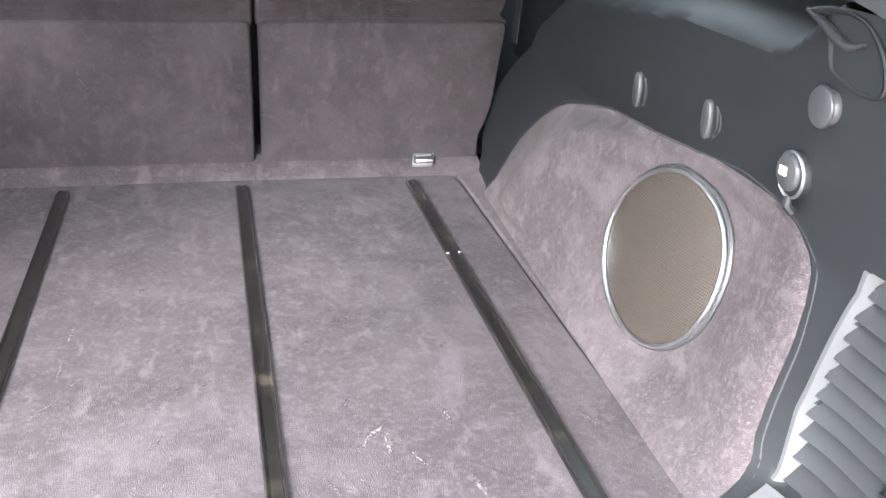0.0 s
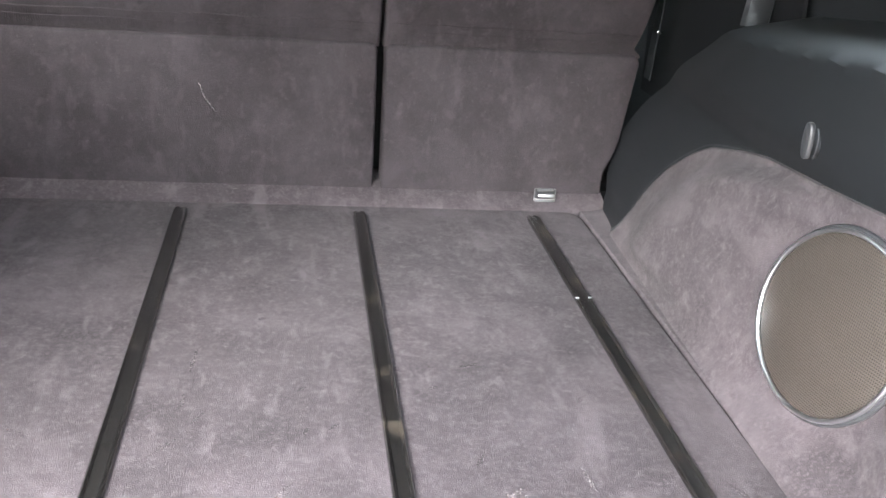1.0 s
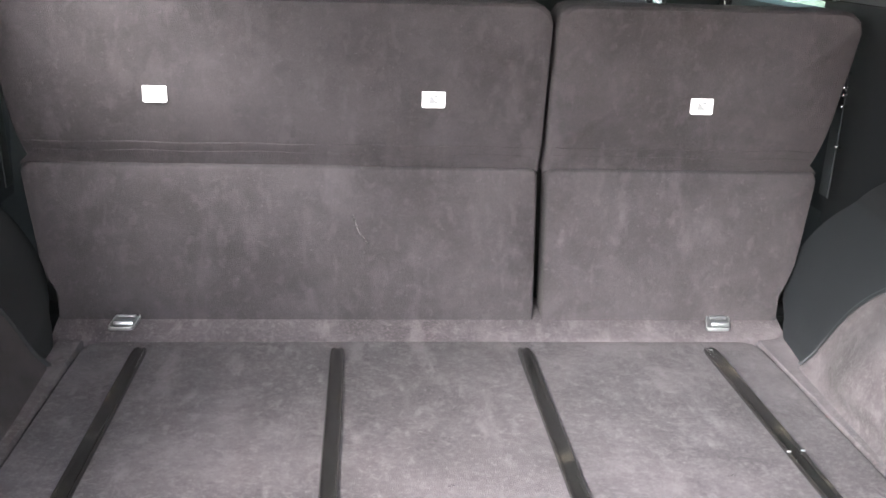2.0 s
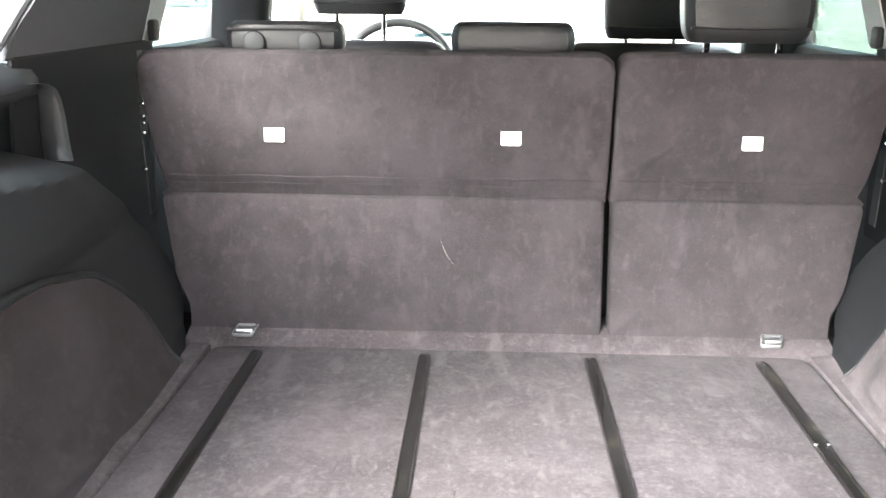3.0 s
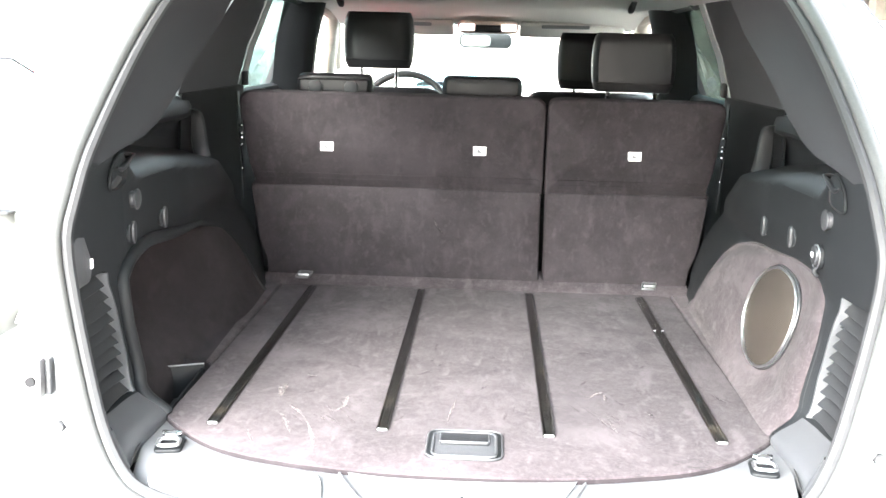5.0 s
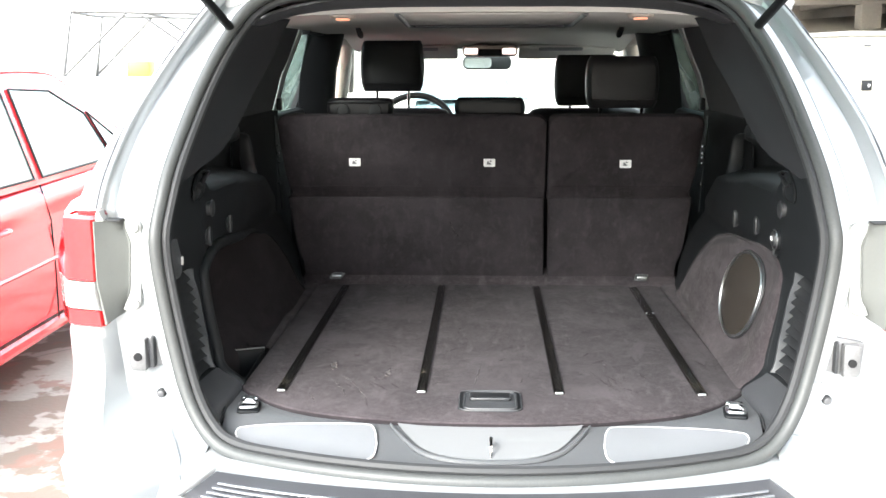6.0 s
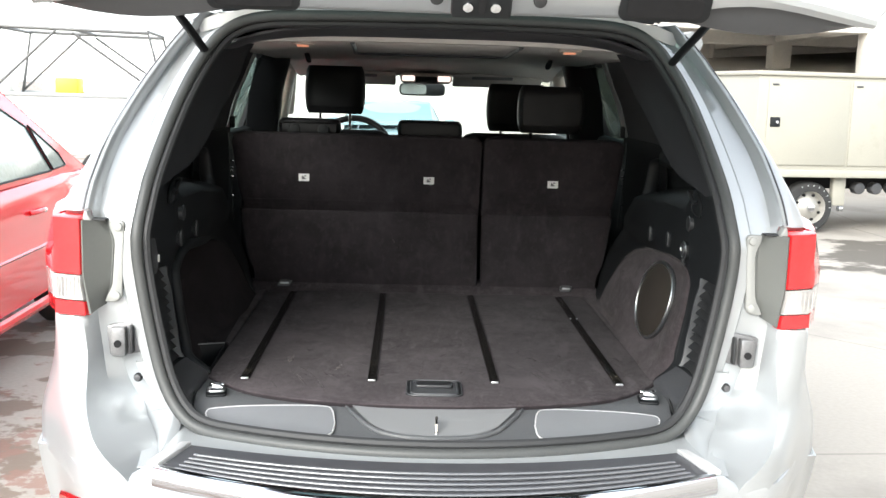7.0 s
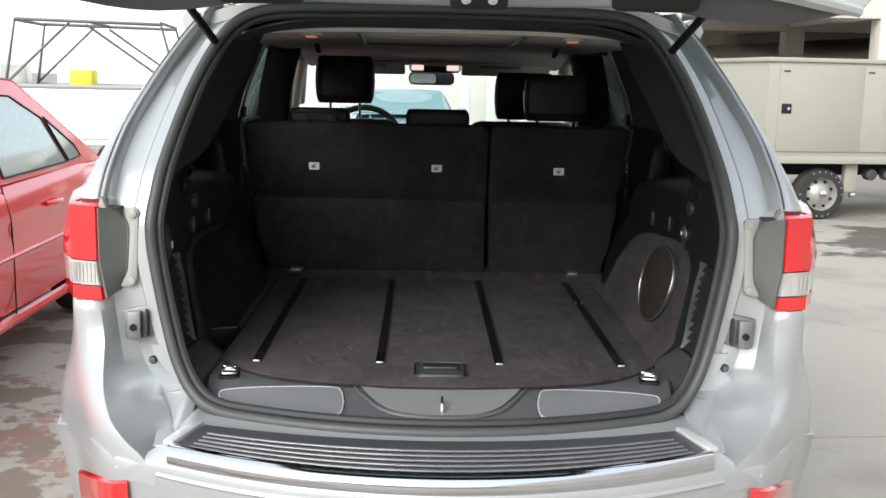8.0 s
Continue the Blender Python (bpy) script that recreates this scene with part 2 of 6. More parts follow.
TINT = glass_material("tinted_glass", (0.30, 0.36, 0.35))
MIRROR = material("mirror_glass", (0.85, 0.87, 0.88), 0.02, 1.0, 0, 5, 50, 0)
WARM_LAMP = lamp_material("warm_bulb", (1.0, 0.42, 0.26), 0.07)
MAP_LAMP = lamp_material("map_bulb", (1.0, 0.76, 0.68), 0.30)


def ground_material():
    """Worn concrete yard: pale slab with cracks, a damp patch, and flaked reddish-brown paint on one side."""
    m = material("yard_concrete", (0.33, 0.304, 0.27), 0.75, 0, 0.10, 0.6, 40, 0.35, 0.35, stain=(0.26, 0.238, 0.212), stain_scale=0.5, stain_at=0.52, dist=0.006)
    n, l = m.node_tree.nodes, m.node_tree.links
    b = n["Principled BSDF"]
    co, sp = n.new("ShaderNodeTexCoord"), n.new("ShaderNodeSeparateXYZ")
    l.new(co.outputs["Object"], sp.inputs["Vector"])

    def ranged(value, lo, hi, a=0.0, z=1.0):
        mr = n.new("ShaderNodeMapRange")
        mr.interpolation_type = "SMOOTHSTEP"
        for k, v in zip(("From Min", "From Max", "To Min", "To Max"), (lo, hi, a, z)):
            mr.inputs[k].default_value = v
        l.new(value, mr.inputs["Value"])
        return mr.outputs["Result"]

    def maths(op, p, q):
        t = n.new("ShaderNodeMath")
        t.operation = op
        for k, v in enumerate((p, q)):
            if isinstance(v, (int, float)):
                t.inputs[k].default_value = v
            else:
                l.new(v, t.inputs[k])
        return t.outputs[0]

    def noise(scale, rough=0.6):
        t = n.new("ShaderNodeTexNoise")
        t.inputs["Scale"].default_value, t.inputs["Detail"].default_value, t.inputs["Roughness"].default_value = scale, 8, rough
        l.new(co.outputs["Object"], t.inputs["Vector"])
        return t.outputs["Fac"]

    def over(fac, tone):
        mx = n.new("ShaderNodeMix")
        mx.data_type = "RGBA"
        mx.inputs["B"].default_value = (*tone, 1)
        l.new(fac, mx.inputs["Factor"])
        l.new(b.inputs["Base Color"].links[0].from_socket, mx.inputs["A"])
        l.new(mx.outputs["Result"], b.inputs["Base Color"])
    side = ranged(sp.outputs["X"], -1.05, -0.75, 1.0, 0.0)
    flakes = noise(2.6, 0.55)
    over(maths("MULTIPLY", side, ranged(flakes, 0.49, 0.53, 0.0, 0.85)), (0.150, 0.112, 0.088))
    over(maths("MULTIPLY", side, ranged(noise(3.7), 0.55, 0.60, 0.0, 0.8)), (0.22, 0.13, 0.105))
    away = maths("ADD", maths("POWER", maths("MULTIPLY", maths("SUBTRACT", sp.outputs["X"], 5.6), 0.42), 2.0), maths("POWER", maths("MULTIPLY", maths("SUBTRACT", sp.outputs["Y"], 7.6), 0.42), 2.0))
    damp = maths("ADD", away, maths("MULTIPLY", noise(1.3), 2.4))
    over(ranged(damp, 1.55, 1.75, 0.9, 0.0), (0.075, 0.066, 0.056))
    over(ranged(noise(0.9, 0.7), 0.64, 0.68, 0.0, 0.5), (0.16, 0.14, 0.12))
    v = n.new("ShaderNodeTexVoronoi")
    v.feature = "DISTANCE_TO_EDGE"
    v.inputs["Scale"].default_value = 0.35
    l.new(co.outputs["Object"], v.inputs["Vector"])
    over(ranged(v.outputs["Distance"], 0.0, 0.004, 0.5, 0.0), (0.10, 0.09, 0.08))
    return m


YARD = ground_material()


# ---- mesh helpers ----
def smooth(t):
    t = max(0.0, min(1.0, t))
    return t * t * (3 - 2 * t)


def curve_at(table, v):
    """Piecewise value from a short table of (v, value)."""
    if v <= table[0][0]:
        return table[0][1]
    for (a, p), (b, q) in zip(table, table[1:]):
        if v <= b:
            return p + (q - p) * (v - a) / (b - a)
    return table[-1][1]


def soft_at(table, v):
    """As curve_at, with the kinks rounded off."""
    return sum(w * curve_at(table, v + d) for w, d in ((0.1, -0.06), (0.2, -0.03), (0.4, 0.0), (0.2, 0.03), (0.1, 0.06)))


def spline(points, n):
    """n points along a smooth curve through the given ones (Catmull-Rom)."""
    pts = [Vector(p) for p in points]
    ext = [2 * pts[0] - pts[1], *pts, 2 * pts[-1] - pts[-2]]
    out = []
    for i in range(n):
        u = i / (n - 1) * (len(pts) - 1)
        k = min(int(u), len(pts) - 2)
        f = u - k
        a, b, c, d = ext[k:k + 4]
        out.append(0.5 * (2 * b + (c - a) * f + (2 * a - 5 * b + 4 * c - d) * f * f + (3 * b - a - 3 * c + d) * f ** 3))
    return out


def loft(rows, thick=0.0, wrap=False):
    """A sheet through rows of points; thick gives it depth, wrap closes each row."""
    bm = bmesh.new()
    vs = [[bm.verts.new(p) for p in r] for r in rows]
    k = len(rows[0])
    for r0, r1 in zip(vs, vs[1:]):
        for i in range(k if wrap else k - 1):
            j = (i + 1) % k
            bm.faces.new((r0[i], r0[j], r1[j], r1[i]))
    bmesh.ops.recalc_face_normals(bm, faces=bm.faces)
    if thick:
        bmesh.ops.solidify(bm, geom=bm.faces[:], thickness=thick)
        bmesh.ops.recalc_face_normals(bm, faces=bm.faces)
    return bm


def cap(bm):
    bmesh.ops.remove_doubles(bm, verts=bm.verts, dist=1e-6)
    bmesh.ops.holes_fill(bm, edges=[e for e in bm.edges if e.is_boundary], sides=0)
    bmesh.ops.recalc_face_normals(bm, faces=bm.faces)
    return bm


def box(cx, cy, cz, sx, sy, sz, bevel=0.0, seg=2, rot=None):
    """A bevelled block with its centre and full sizes."""
    bm = bmesh.new()
    bmesh.ops.create_cube(bm, size=1)
    bmesh.ops.scale(bm, vec=(sx, sy, sz), verts=bm.verts)
    if bevel:
        bmesh.ops.bevel(bm, geom=bm.edges[:], offset=min(bevel, 0.49 * min(sx, sy, sz)), segments=seg, profile=0.5, affect="EDGES")
    if rot:
        bmesh.ops.rotate(bm, cent=(0, 0, 0), matrix=Euler([radians(a) for a in rot]).to_matrix(), verts=bm.verts)
    bmesh.ops.translate(bm, vec=(cx, cy, cz), verts=bm.verts)
    return bm


def disc(cx, cy, cz, r, depth, axis="x", n=32, bevel=0.0, r2=None):
    """A cylinder or cone along an axis."""
    bm = bmesh.new()
    bmesh.ops.create_cone(bm, cap_ends=True, segments=n, radius1=r, radius2=r if r2 is None else r2, depth=depth)
    if bevel:
        ring = [e for e in bm.edges if abs(e.verts[0].co.z - e.verts[1].co.z) < 1e-6]
        bmesh.ops.bevel(bm, geom=ring, offset=bevel, segments=2, profile=0.5, affect="EDGES")
    turn = {"x": (0, 90, 0), "y": (90, 0, 0), "z": (0, 0, 0)}[axis]
    bmesh.ops.rotate(bm, cent=(0, 0, 0), matrix=Euler([radians(a) for a in turn]).to_matrix(), verts=bm.verts)
    bmesh.ops.translate(bm, vec=(cx, cy, cz), verts=bm.verts)
    return bm


def tube(path, r, n=10, closed=False, flat=1.0):
    """A rod along a path; flat squashes it along its side direction. r may be a list."""
    pts = [Vector(p) for p in path]
    rows = []
    u = None
    for i, p in enumerate(pts):
        a = pts[i - 1] if closed or i else p
        b = pts[(i + 1) % len(pts)] if closed or i < len(pts) - 1 else p
        d = (b - a).normalized()
        if u is None:
            u = d.cross(Vector((0, 0, 1)))
            if u.length < 0.05:
                u = d.cross(Vector((0, 1, 0)))
        u = (u - d * u.dot(d)).normalized()
        w = u.cross(d).normalized()
        rr = r[i] if isinstance(r, (list, tuple)) else r
        rows.append([p + rr * (math.cos(q) * u + math.sin(q) * flat * w) for q in (2 * math.pi * k / n for k in range(n))])
    if closed:
        rows.append(rows[0])
    bm = loft(rows, wrap=True)
    if closed:
        bmesh.ops.remove_doubles(bm, verts=bm.verts, dist=1e-6)
        bmesh.ops.recalc_face_normals(bm, faces=bm.faces)
        return bm
    return cap(bm)


def prism(outline, depth, bevel=0.0, seg=2):
    """Extrudes a closed outline of 3D points by the vector depth, with bevelled edges."""
    bm = bmesh.new()
    f = bm.faces.new([bm.verts.new(p) for p in outline])
    ext = bmesh.ops.extrude_face_region(bm, geom=[f])
    bmesh.ops.translate(bm, vec=depth, verts=[v for v in ext["geom"] if isinstance(v, bmesh.types.BMVert)])
    bmesh.ops.recalc_face_normals(bm, faces=bm.faces)
    if bevel:
        sharp = [e for e in bm.edges if len(e.link_faces) == 2 and e.calc_face_angle(0) > 0.5]
        bmesh.ops.bevel(bm, geom=sharp, offset=bevel, segments=seg, profile=0.5, affect="EDGES")
    return bm


def round_rect(cx, cy, w, h, r, n=5):
    """Corners of a rounded rectangle in a plane, as (u, v)."""
    r = min(r, w / 2 - 1e-4, h / 2 - 1e-4)
    pts = []
    for sx, sy, a in ((1, 1, 0), (-1, 1, 90), (-1, -1, 180), (1, -1, 270)):
        for i in range(n):
            q = radians(a + 90 * i / (n - 1))
            pts.append((cx + sx * (w / 2 - r) + r * math.cos(q), cy + sy * (h / 2 - r) + r * math.sin(q)))
    return pts


def finish(ob, bm, mat, flat=False):
    bm.to_mesh(ob.data)
    bm.free()
    ob.data.materials.append(mat)
    if not flat:
        ob.data.shade_smooth()
        ob.data.set_sharp_from_angle(angle=radians(38))
    return ob


def part(name, bm, mat, parent, label="", flat=False):
    """Links a bmesh as one mesh object under a thing or a part."""
    ob = finish(new(name, bpy.data.meshes.new(name)), bm, mat, flat)
    ob.parent = parent
    m = Matrix.Identity(4)
    p = parent
    while p:
        m = p.matrix_basis.inverted() if p.parent is None else m
        p = p.parent
    if parent.parent is None:
        ob.matrix_parent_inverse = m
    return tagged(ob, label) if label else ob


def thing(name, label, category, at=(0, 0, 0), group="", kind=""):
    """An empty at a thing's base, to hold its parts."""
    ob = new(name)
    ob.empty_display_size = 0.1
    ob.matrix_basis = Matrix.Translation(at)
    return tagged(ob, label, category, group, kind)


def solid(name, bm, mat, label, category="", kind="", group="", flat=False):
    """A top-level thing that is one mesh."""
    return tagged(finish(new(name, bpy.data.meshes.new(name)), bm, mat, flat), label, category, group, kind)


def sheet(bm):
    """Merges a patch's centre and turns its faces alike, leaving its rim open."""
    bmesh.ops.remove_doubles(bm, verts=bm.verts, dist=1e-6)
    bmesh.ops.recalc_face_normals(bm, faces=bm.faces)
    return bm


def wheel(parent, x, y, r, width, out, rim=RIM, z=None):
    """Tyre with rounded shoulders, dished rim with holes and a hub. out: side on which the rim shows."""
    z = r if z is None else z
    prof = [(0.62, -0.5), (0.80, -0.52), (0.93, -0.48), (0.99, -0.36), (1.0, 0), (0.99, 0.36), (0.93, 0.48), (0.80, 0.52), (0.62, 0.5)]
    rows = [[(x + w * width, y + r * q * math.cos(a), z + r * q * math.sin(a)) for q, w in prof] for a in (2 * math.pi * k / 36 for k in range(37))]
    w = part("wheel", loft(rows), TYRE, parent)
    face = x + out * width * 0.32
    dish = [(0.64, 0.06), (0.60, 0.0), (0.52, -0.03), (0.46, -0.01), (0.30, 0.02), (0.18, 0.04), (0.0, 0.05)]
    rows = [[(face + out * d, y + r * q * math.cos(a), z + r * q * math.sin(a)) for q, d in dish] for a in (2 * math.pi * k / 36 for k in range(37))]
    part("rim", loft(rows), rim, w)
    part("hub", disc(face + out * 0.06, y, z, r * 0.16, 0.03, "x", 20, 0.006), CHROME, w)
    for k in range(8):
        a = 2 * math.pi * (k + 0.5) / 8
        part("vent_hole", disc(face - out * 0.012, y + 0.49 * r * math.cos(a), z + 0.49 * r * math.sin(a), r * 0.06, 0.03, "x", 10), DARK, w)
    return w

# ---- the yard ----
bm = bmesh.new()
bmesh.ops.create_grid(bm, x_segments=40, y_segments=40, size=400)
solid("ground", bm, YARD, "worn grey concrete yard with damp brown stains", kind="structure")

# ---- the silver SUV: measures of its rear ----
HATCH = [(0.70, -0.03), (1.22, -0.02), (1.32, 0.04), (1.45, 0.165), (1.60, 0.30), (1.72, 0.38)]          # z, y of the opening's plane at its sides
BOW = [(0.70, 0.20), (0.82, 0.20), (1.0, 0.15), (1.25, 0.09), (1.72, 0.06)]                                # z, how far its middle stands back


def hatch_y(x, z):
    return curve_at(HATCH, z) - curve_at(BOW, z) * max(0.0, 1 - (x / 0.64) ** 2)


WALL = [(0.86, 0.0), (0.885, 0.016), (1.1, 0.088), (1.2, 0.084), (1.3, 0.088)]      # z, lean of the cargo side trim


def wall_x(y, z):
    """Half-width of the cargo side trim: it flares near the opening and swells in over the wheel."""
    x = 0.526 + 0.036 * y + curve_at(WALL, z) + 0.10 * max(0.0, 0.2 - y)
    x += 0.05 * smooth((0.30 - y) / 0.2) * smooth((z - 0.85) / 0.06) * (1 - smooth((z - 0.91) / 0.2))
    return x - 0.02 * smooth((y - 0.3) / 0.3) * smooth((z - 1.08) / 0.08)


def panel_x(y, z):
    """The speaker panel: a ledge above the load floor, then a steeper face turned a little rearwards."""
    fade = smooth((y - curve_at(PANEL_REAR, z) - 0.02) / 0.15) * smooth((curve_at(PANEL_FORE, z) - y - 0.03) / 0.15) * smooth((z - 0.862) / 0.045) * smooth((1.128 - z) / 0.04)
    return wall_x(y, z) + fade * 0.04 * math.tanh((0.012 - 0.16 * max(y - 0.44, -0.13) - 0.16 * max(z - 1.004, -0.11)) / 0.04)


suv = thing("suv", "silver sport utility vehicle with its tailgate raised and empty cargo bay", "car", (0, 1.6, 0))

# opening contour, right half from bottom middle to top middle, as (x, z)
HALF = [(0.0, 0.812), (0.20, 0.812), (0.38, 0.812), (0.49, 0.815), (0.545, 0.842), (0.585, 0.905), (0.613, 1.0), (0.636, 1.11), (0.645, 1.19), (0.641, 1.27), (0.627, 1.38),
        (0.600, 1.50), (0.562, 1.60), (0.515, 1.665), (0.44, 1.697), (0.30, 1.705), (0.0, 1.708)]
right = spline([(x, 0, z) for x, z in HALF], 61)
contour = [Vector((p.x, hatch_y(p.x, p.z), p.z)) for p in right] + [Vector((-p.x, hatch_y(p.x, p.z), p.z)) for p in reversed(right[1:-1])]
centre = Vector((0, 0, 1.25))


def outset(d, dy=0.0):
    """The opening's contour moved outwards by d and along y by dy."""
    out = []
    for i, p in enumerate(contour):
        t = contour[(i + 1) % len(contour)] - contour[i - 1]
        nrm = Vector((t.z, 0, -t.x)).normalized()
        out.append(Vector((p.x + d * nrm.x, p.y + dy, p.z + d * nrm.z)))
    return out


strip = part("weatherstrip", tube(outset(0.006, -0.006), 0.013, 10, True), RUBBER_PALE, suv, "weathered grey rubber door seal")
part("inner_lip", tube(outset(-0.012, 0.004), 0.010, 8, True), RUBBER, strip)
part("flange", loft([outset(0.02, 0.0) + [outset(0.02, 0.0)[0]], outset(-0.004, 0.03) + [outset(-0.004, 0.03)[0]]], 0.004), RUBBER, strip)

# painted body round the opening: one loft up each side, from the seal outwards and forwards
OUTER = [(0.70, 0.895), (0.80, 0.902), (0.86, 0.882), (0.92, 0.864), (1.04, 0.862), (1.16, 0.868), (1.25, 0.850), (1.30, 0.826), (1.42, 0.778), (1.56, 0.706), (1.66, 0.646), (1.74, 0.57)]
CREASE = [(0.70, 0.560), (0.770, 0.580), (0.785, 0.612), (0.80, 0.648), (0.825, 0.700), (0.86, 0.730), (0.90, 0.733), (0.97, 0.744), (1.04, 0.755), (1.20, 0.752), (1.28, 0.754), (1.42, 0.735), (1.56, 0.676), (1.66, 0.620), (1.74, 0.545)]
FLANK = [(0.74, 0.945), (1.25, 0.94), (1.36, 0.87), (1.50, 0.79), (1.66, 0.69), (1.74, 0.63)]


PLATE_EDGE = [(1.046, 0.727), (1.066, 0.722), (1.080, 0.716), (1.092, 0.709), (1.104, 0.705), (1.116, 0.7035), (1.190, 0.6985), (1.201, 0.6985), (1.214, 0.702), (1.228, 0.708), (1.248, 0.711)]     # z, x
LAMP_EDGE = [(1.045, 0.747), (1.13, 0.760), (1.25, 0.760)]


def seal_x(z):
    for a, b in zip(right[14:], right[15:]):
        if a.z <= z <= b.z:
            return a.x + (b.x - a.x) * (z - a.z) / (b.z - a.z)
    return right[20].x if z < 0.9 else 0.5


def bumper_y(x):
    """Rear face of the bumper in plan."""
    x = abs(x)
    return -0.475 + 0.145 * (x / 0.55) ** 2 if x < 0.62 else -0.291 + 0.72 * (x - 0.62) ** 1.25 + 0.19 * smooth((x - 0.67) / 0.225) + 120 * max(0.0, x - 0.90) ** 2


for s in (1, -1):
    rows = []
    for k in range(81):
        z = 0.715 + (1.715 - 0.715) * k / 80
        xo, xc, xs, xf = seal_x(max(z, 0.835)) + 0.016, soft_at(CREASE, z), soft_at(OUTER, z), soft_at(FLANK, z)
        xc = max(xc, xo + 0.02)
        y0 = curve_at(HATCH, z)
        low = smooth((1.06 - z) / 0.1)
        bulge = smooth((1.0 - z) / 0.22)
        wide_rim = 0.045 * smooth((0.90 - z) / 0.08)
        cove = 0.22 * max(0.0, min(1.0, (0.85 - z) / 0.075)) ** 2
        y0b = y0 + 0.032 * smooth((z - 1.035) / 0.02) * smooth((1.266 - z) / 0.012)
        back = [(x, (1 - bulge) * y + bulge * (bumper_y(x) + 0.03 * smooth((z - 0.78) / 0.2))) for x, y in ((xc + 0.008, y0b - 0.032), (0.72 * xc + 0.28 * xs, y0b - 0.036), (0.45 * xc + 0.55 * xs, y0b - 0.030), (0.35 * xc + 0.65 * xs - 0.1 * (y0b - y0), y0b - 0.018), (xs - 0.026 - 0.3 * (y0b - y0), y0b + 0.02))]
        rows.append([(s * x, y, z) for x, y in (
            (xo - 0.004, y0 + 0.012 - cove), (xo + 0.006, y0 - cove), (xo + 0.030, y0 + 0.002 - cove), (xo + 0.036, y0 + 0.012 - cove), (0.5 * (xo + 0.036 + xc), y0 + 0.016 + 0.012 * low - cove), (xc - 0.012 - wide_rim, max(y0 + 0.010 - 0.02 * bulge - cove, back[0][1] + 0.012)),
            (xc - 0.002 - 0.35 * wide_rim, 0.4 * y0 + 0.6 * back[0][1]), *back, (xs - 0.002, y0 + 0.09), (0.4 * xs + 0.6 * xf, y0 + 0.26),
            (xf, y0 + 0.55 if z < 1.33 else max(y0 + 0.34, 0.5)))])
    pillar = part("rear_quarter", loft(rows, 0.004), SILVER, suv, "silver painted rear pillar and quarter panel")
    # grey flank of the tail lamp with its fixing plate and two plugs
    rows = []
    for k in range(21):
        f = k / 20
        row = []
        for i in range(11):
            u = i / 10
            z = 1.064 - 0.018 * u + (0.182 + 0.020 * u) * f
            xa, xb = curve_at(PLATE_EDGE, z), curve_at(LAMP_EDGE, z)
            dent = 0.012 * math.exp(-((u - 0.16) / 0.13) ** 2) * (1 - smooth((z - 1.066) / 0.05) + smooth((z - 1.205) / 0.04))
            row.append((s * (xa + (xb - xa) * u), -0.017 - 0.040 * u ** 1.15 + 0.010 * smooth(u / 0.12) * (1 - u) + dent, z))
        rows.append(row)
    flank = part("lamp_flank", loft(rows, 0.006), LAMP_GREY, suv, "matt grey plastic flank of the tail lamp")
    outline = [(0.6785, 1.236), (0.6870, 1.078), (0.692, 1.069), (0.700, 1.066)] + [(curve_at(PLATE_EDGE, z) + 0.002, z) for z in (1.066, 1.080, 1.092, 1.104, 1.116, 1.15, 1.190, 1.201, 1.214, 1.228, 1.245)] + [(0.690, 1.245), (0.682, 1.242)]
    part("fixing_plate", prism([(s * u, -0.022, v) for u, v in outline], (0, 0.016, 0), 0.003), PLATE_GREY, flank)
    for x, z in ((0.6915, 1.2315), (0.6985, 1.080)):
        part("plug", disc(s * x, -0.024, z, 0.0098, 0.008, "y", 24, 0.003), PLATE_GREY, flank)
    part("top_gap", box(s * 0.731, -0.026, 1.2475, 0.034, 0.030, 0.004, 0.001), RUBBER, flank)
    part("corner_tab", prism([(s * u, -0.050, v) for u, v in ((0.760, 1.247), (0.756, 1.266), (0.750, 1.268), (0.747, 1.258), (0.741, 1.250), (0.742, 1.246))], (0, 0.03, 0), 0.003), PLATE_GREY, flank)
    # gutter beside the quarter panel: raised lip and shut line
    lip = []
    for k in range(23):
        z = 1.268 + 0.42 * k / 22
        lip.append((s * (soft_at(CREASE, z) + 0.004), curve_at(HATCH, z) - 0.0315, z))
    part("gutter_lip", tube(lip, 0.0042, 8), SILVER, pillar)
    part("shut_line", tube([(x + s * 0.0085, y - 0.0015, z) for x, y, z in lip], 0.0022, 6), STEEL, pillar)
    # tail lamp wrapped round the corner: red, clear, thin red
    for nm, za, zb, mt in (("red_lens", 1.134, 1.254, RED_LENS), ("clear_lens", 1.078, 1.131, CLEAR_LENS), ("lower_lens", 1.045, 1.075, RED_LENS)):
        rows = []
        for i in range(9):
            z = za + (zb - za) * i / 8
            xs = curve_at(OUTER, z) + 0.010
            tilt, lean = 0.004, 0.010 * smooth((1.12 - z) / 0.08)
            rows.append([(s * x, y, z + dz) for x, y, dz in ((0.757 - lean, -0.030, -tilt * 0.7), (0.758 - lean, -0.052, -tilt * 0.7), (0.764 - lean, -0.060, -tilt * 0.5), (0.790, -0.058, -tilt * 0.2), (0.822, -0.046, 0), (xs - 0.044, -0.032, 0.003), (xs - 0.022, 0.000, 0.006), (xs + 0.000, 0.08, 0.01), (xs + 0.008, 0.17, 0.012))])
        if nm == "red_lens":
            rows += [[(x, y + 0.012, z + 0.004) for x, y, z in rows[-1]], [(x * 0.985, y + 0.06, z + 0.005) for x, y, z in rows[-1]]]
        b = loft(rows, 0.003)
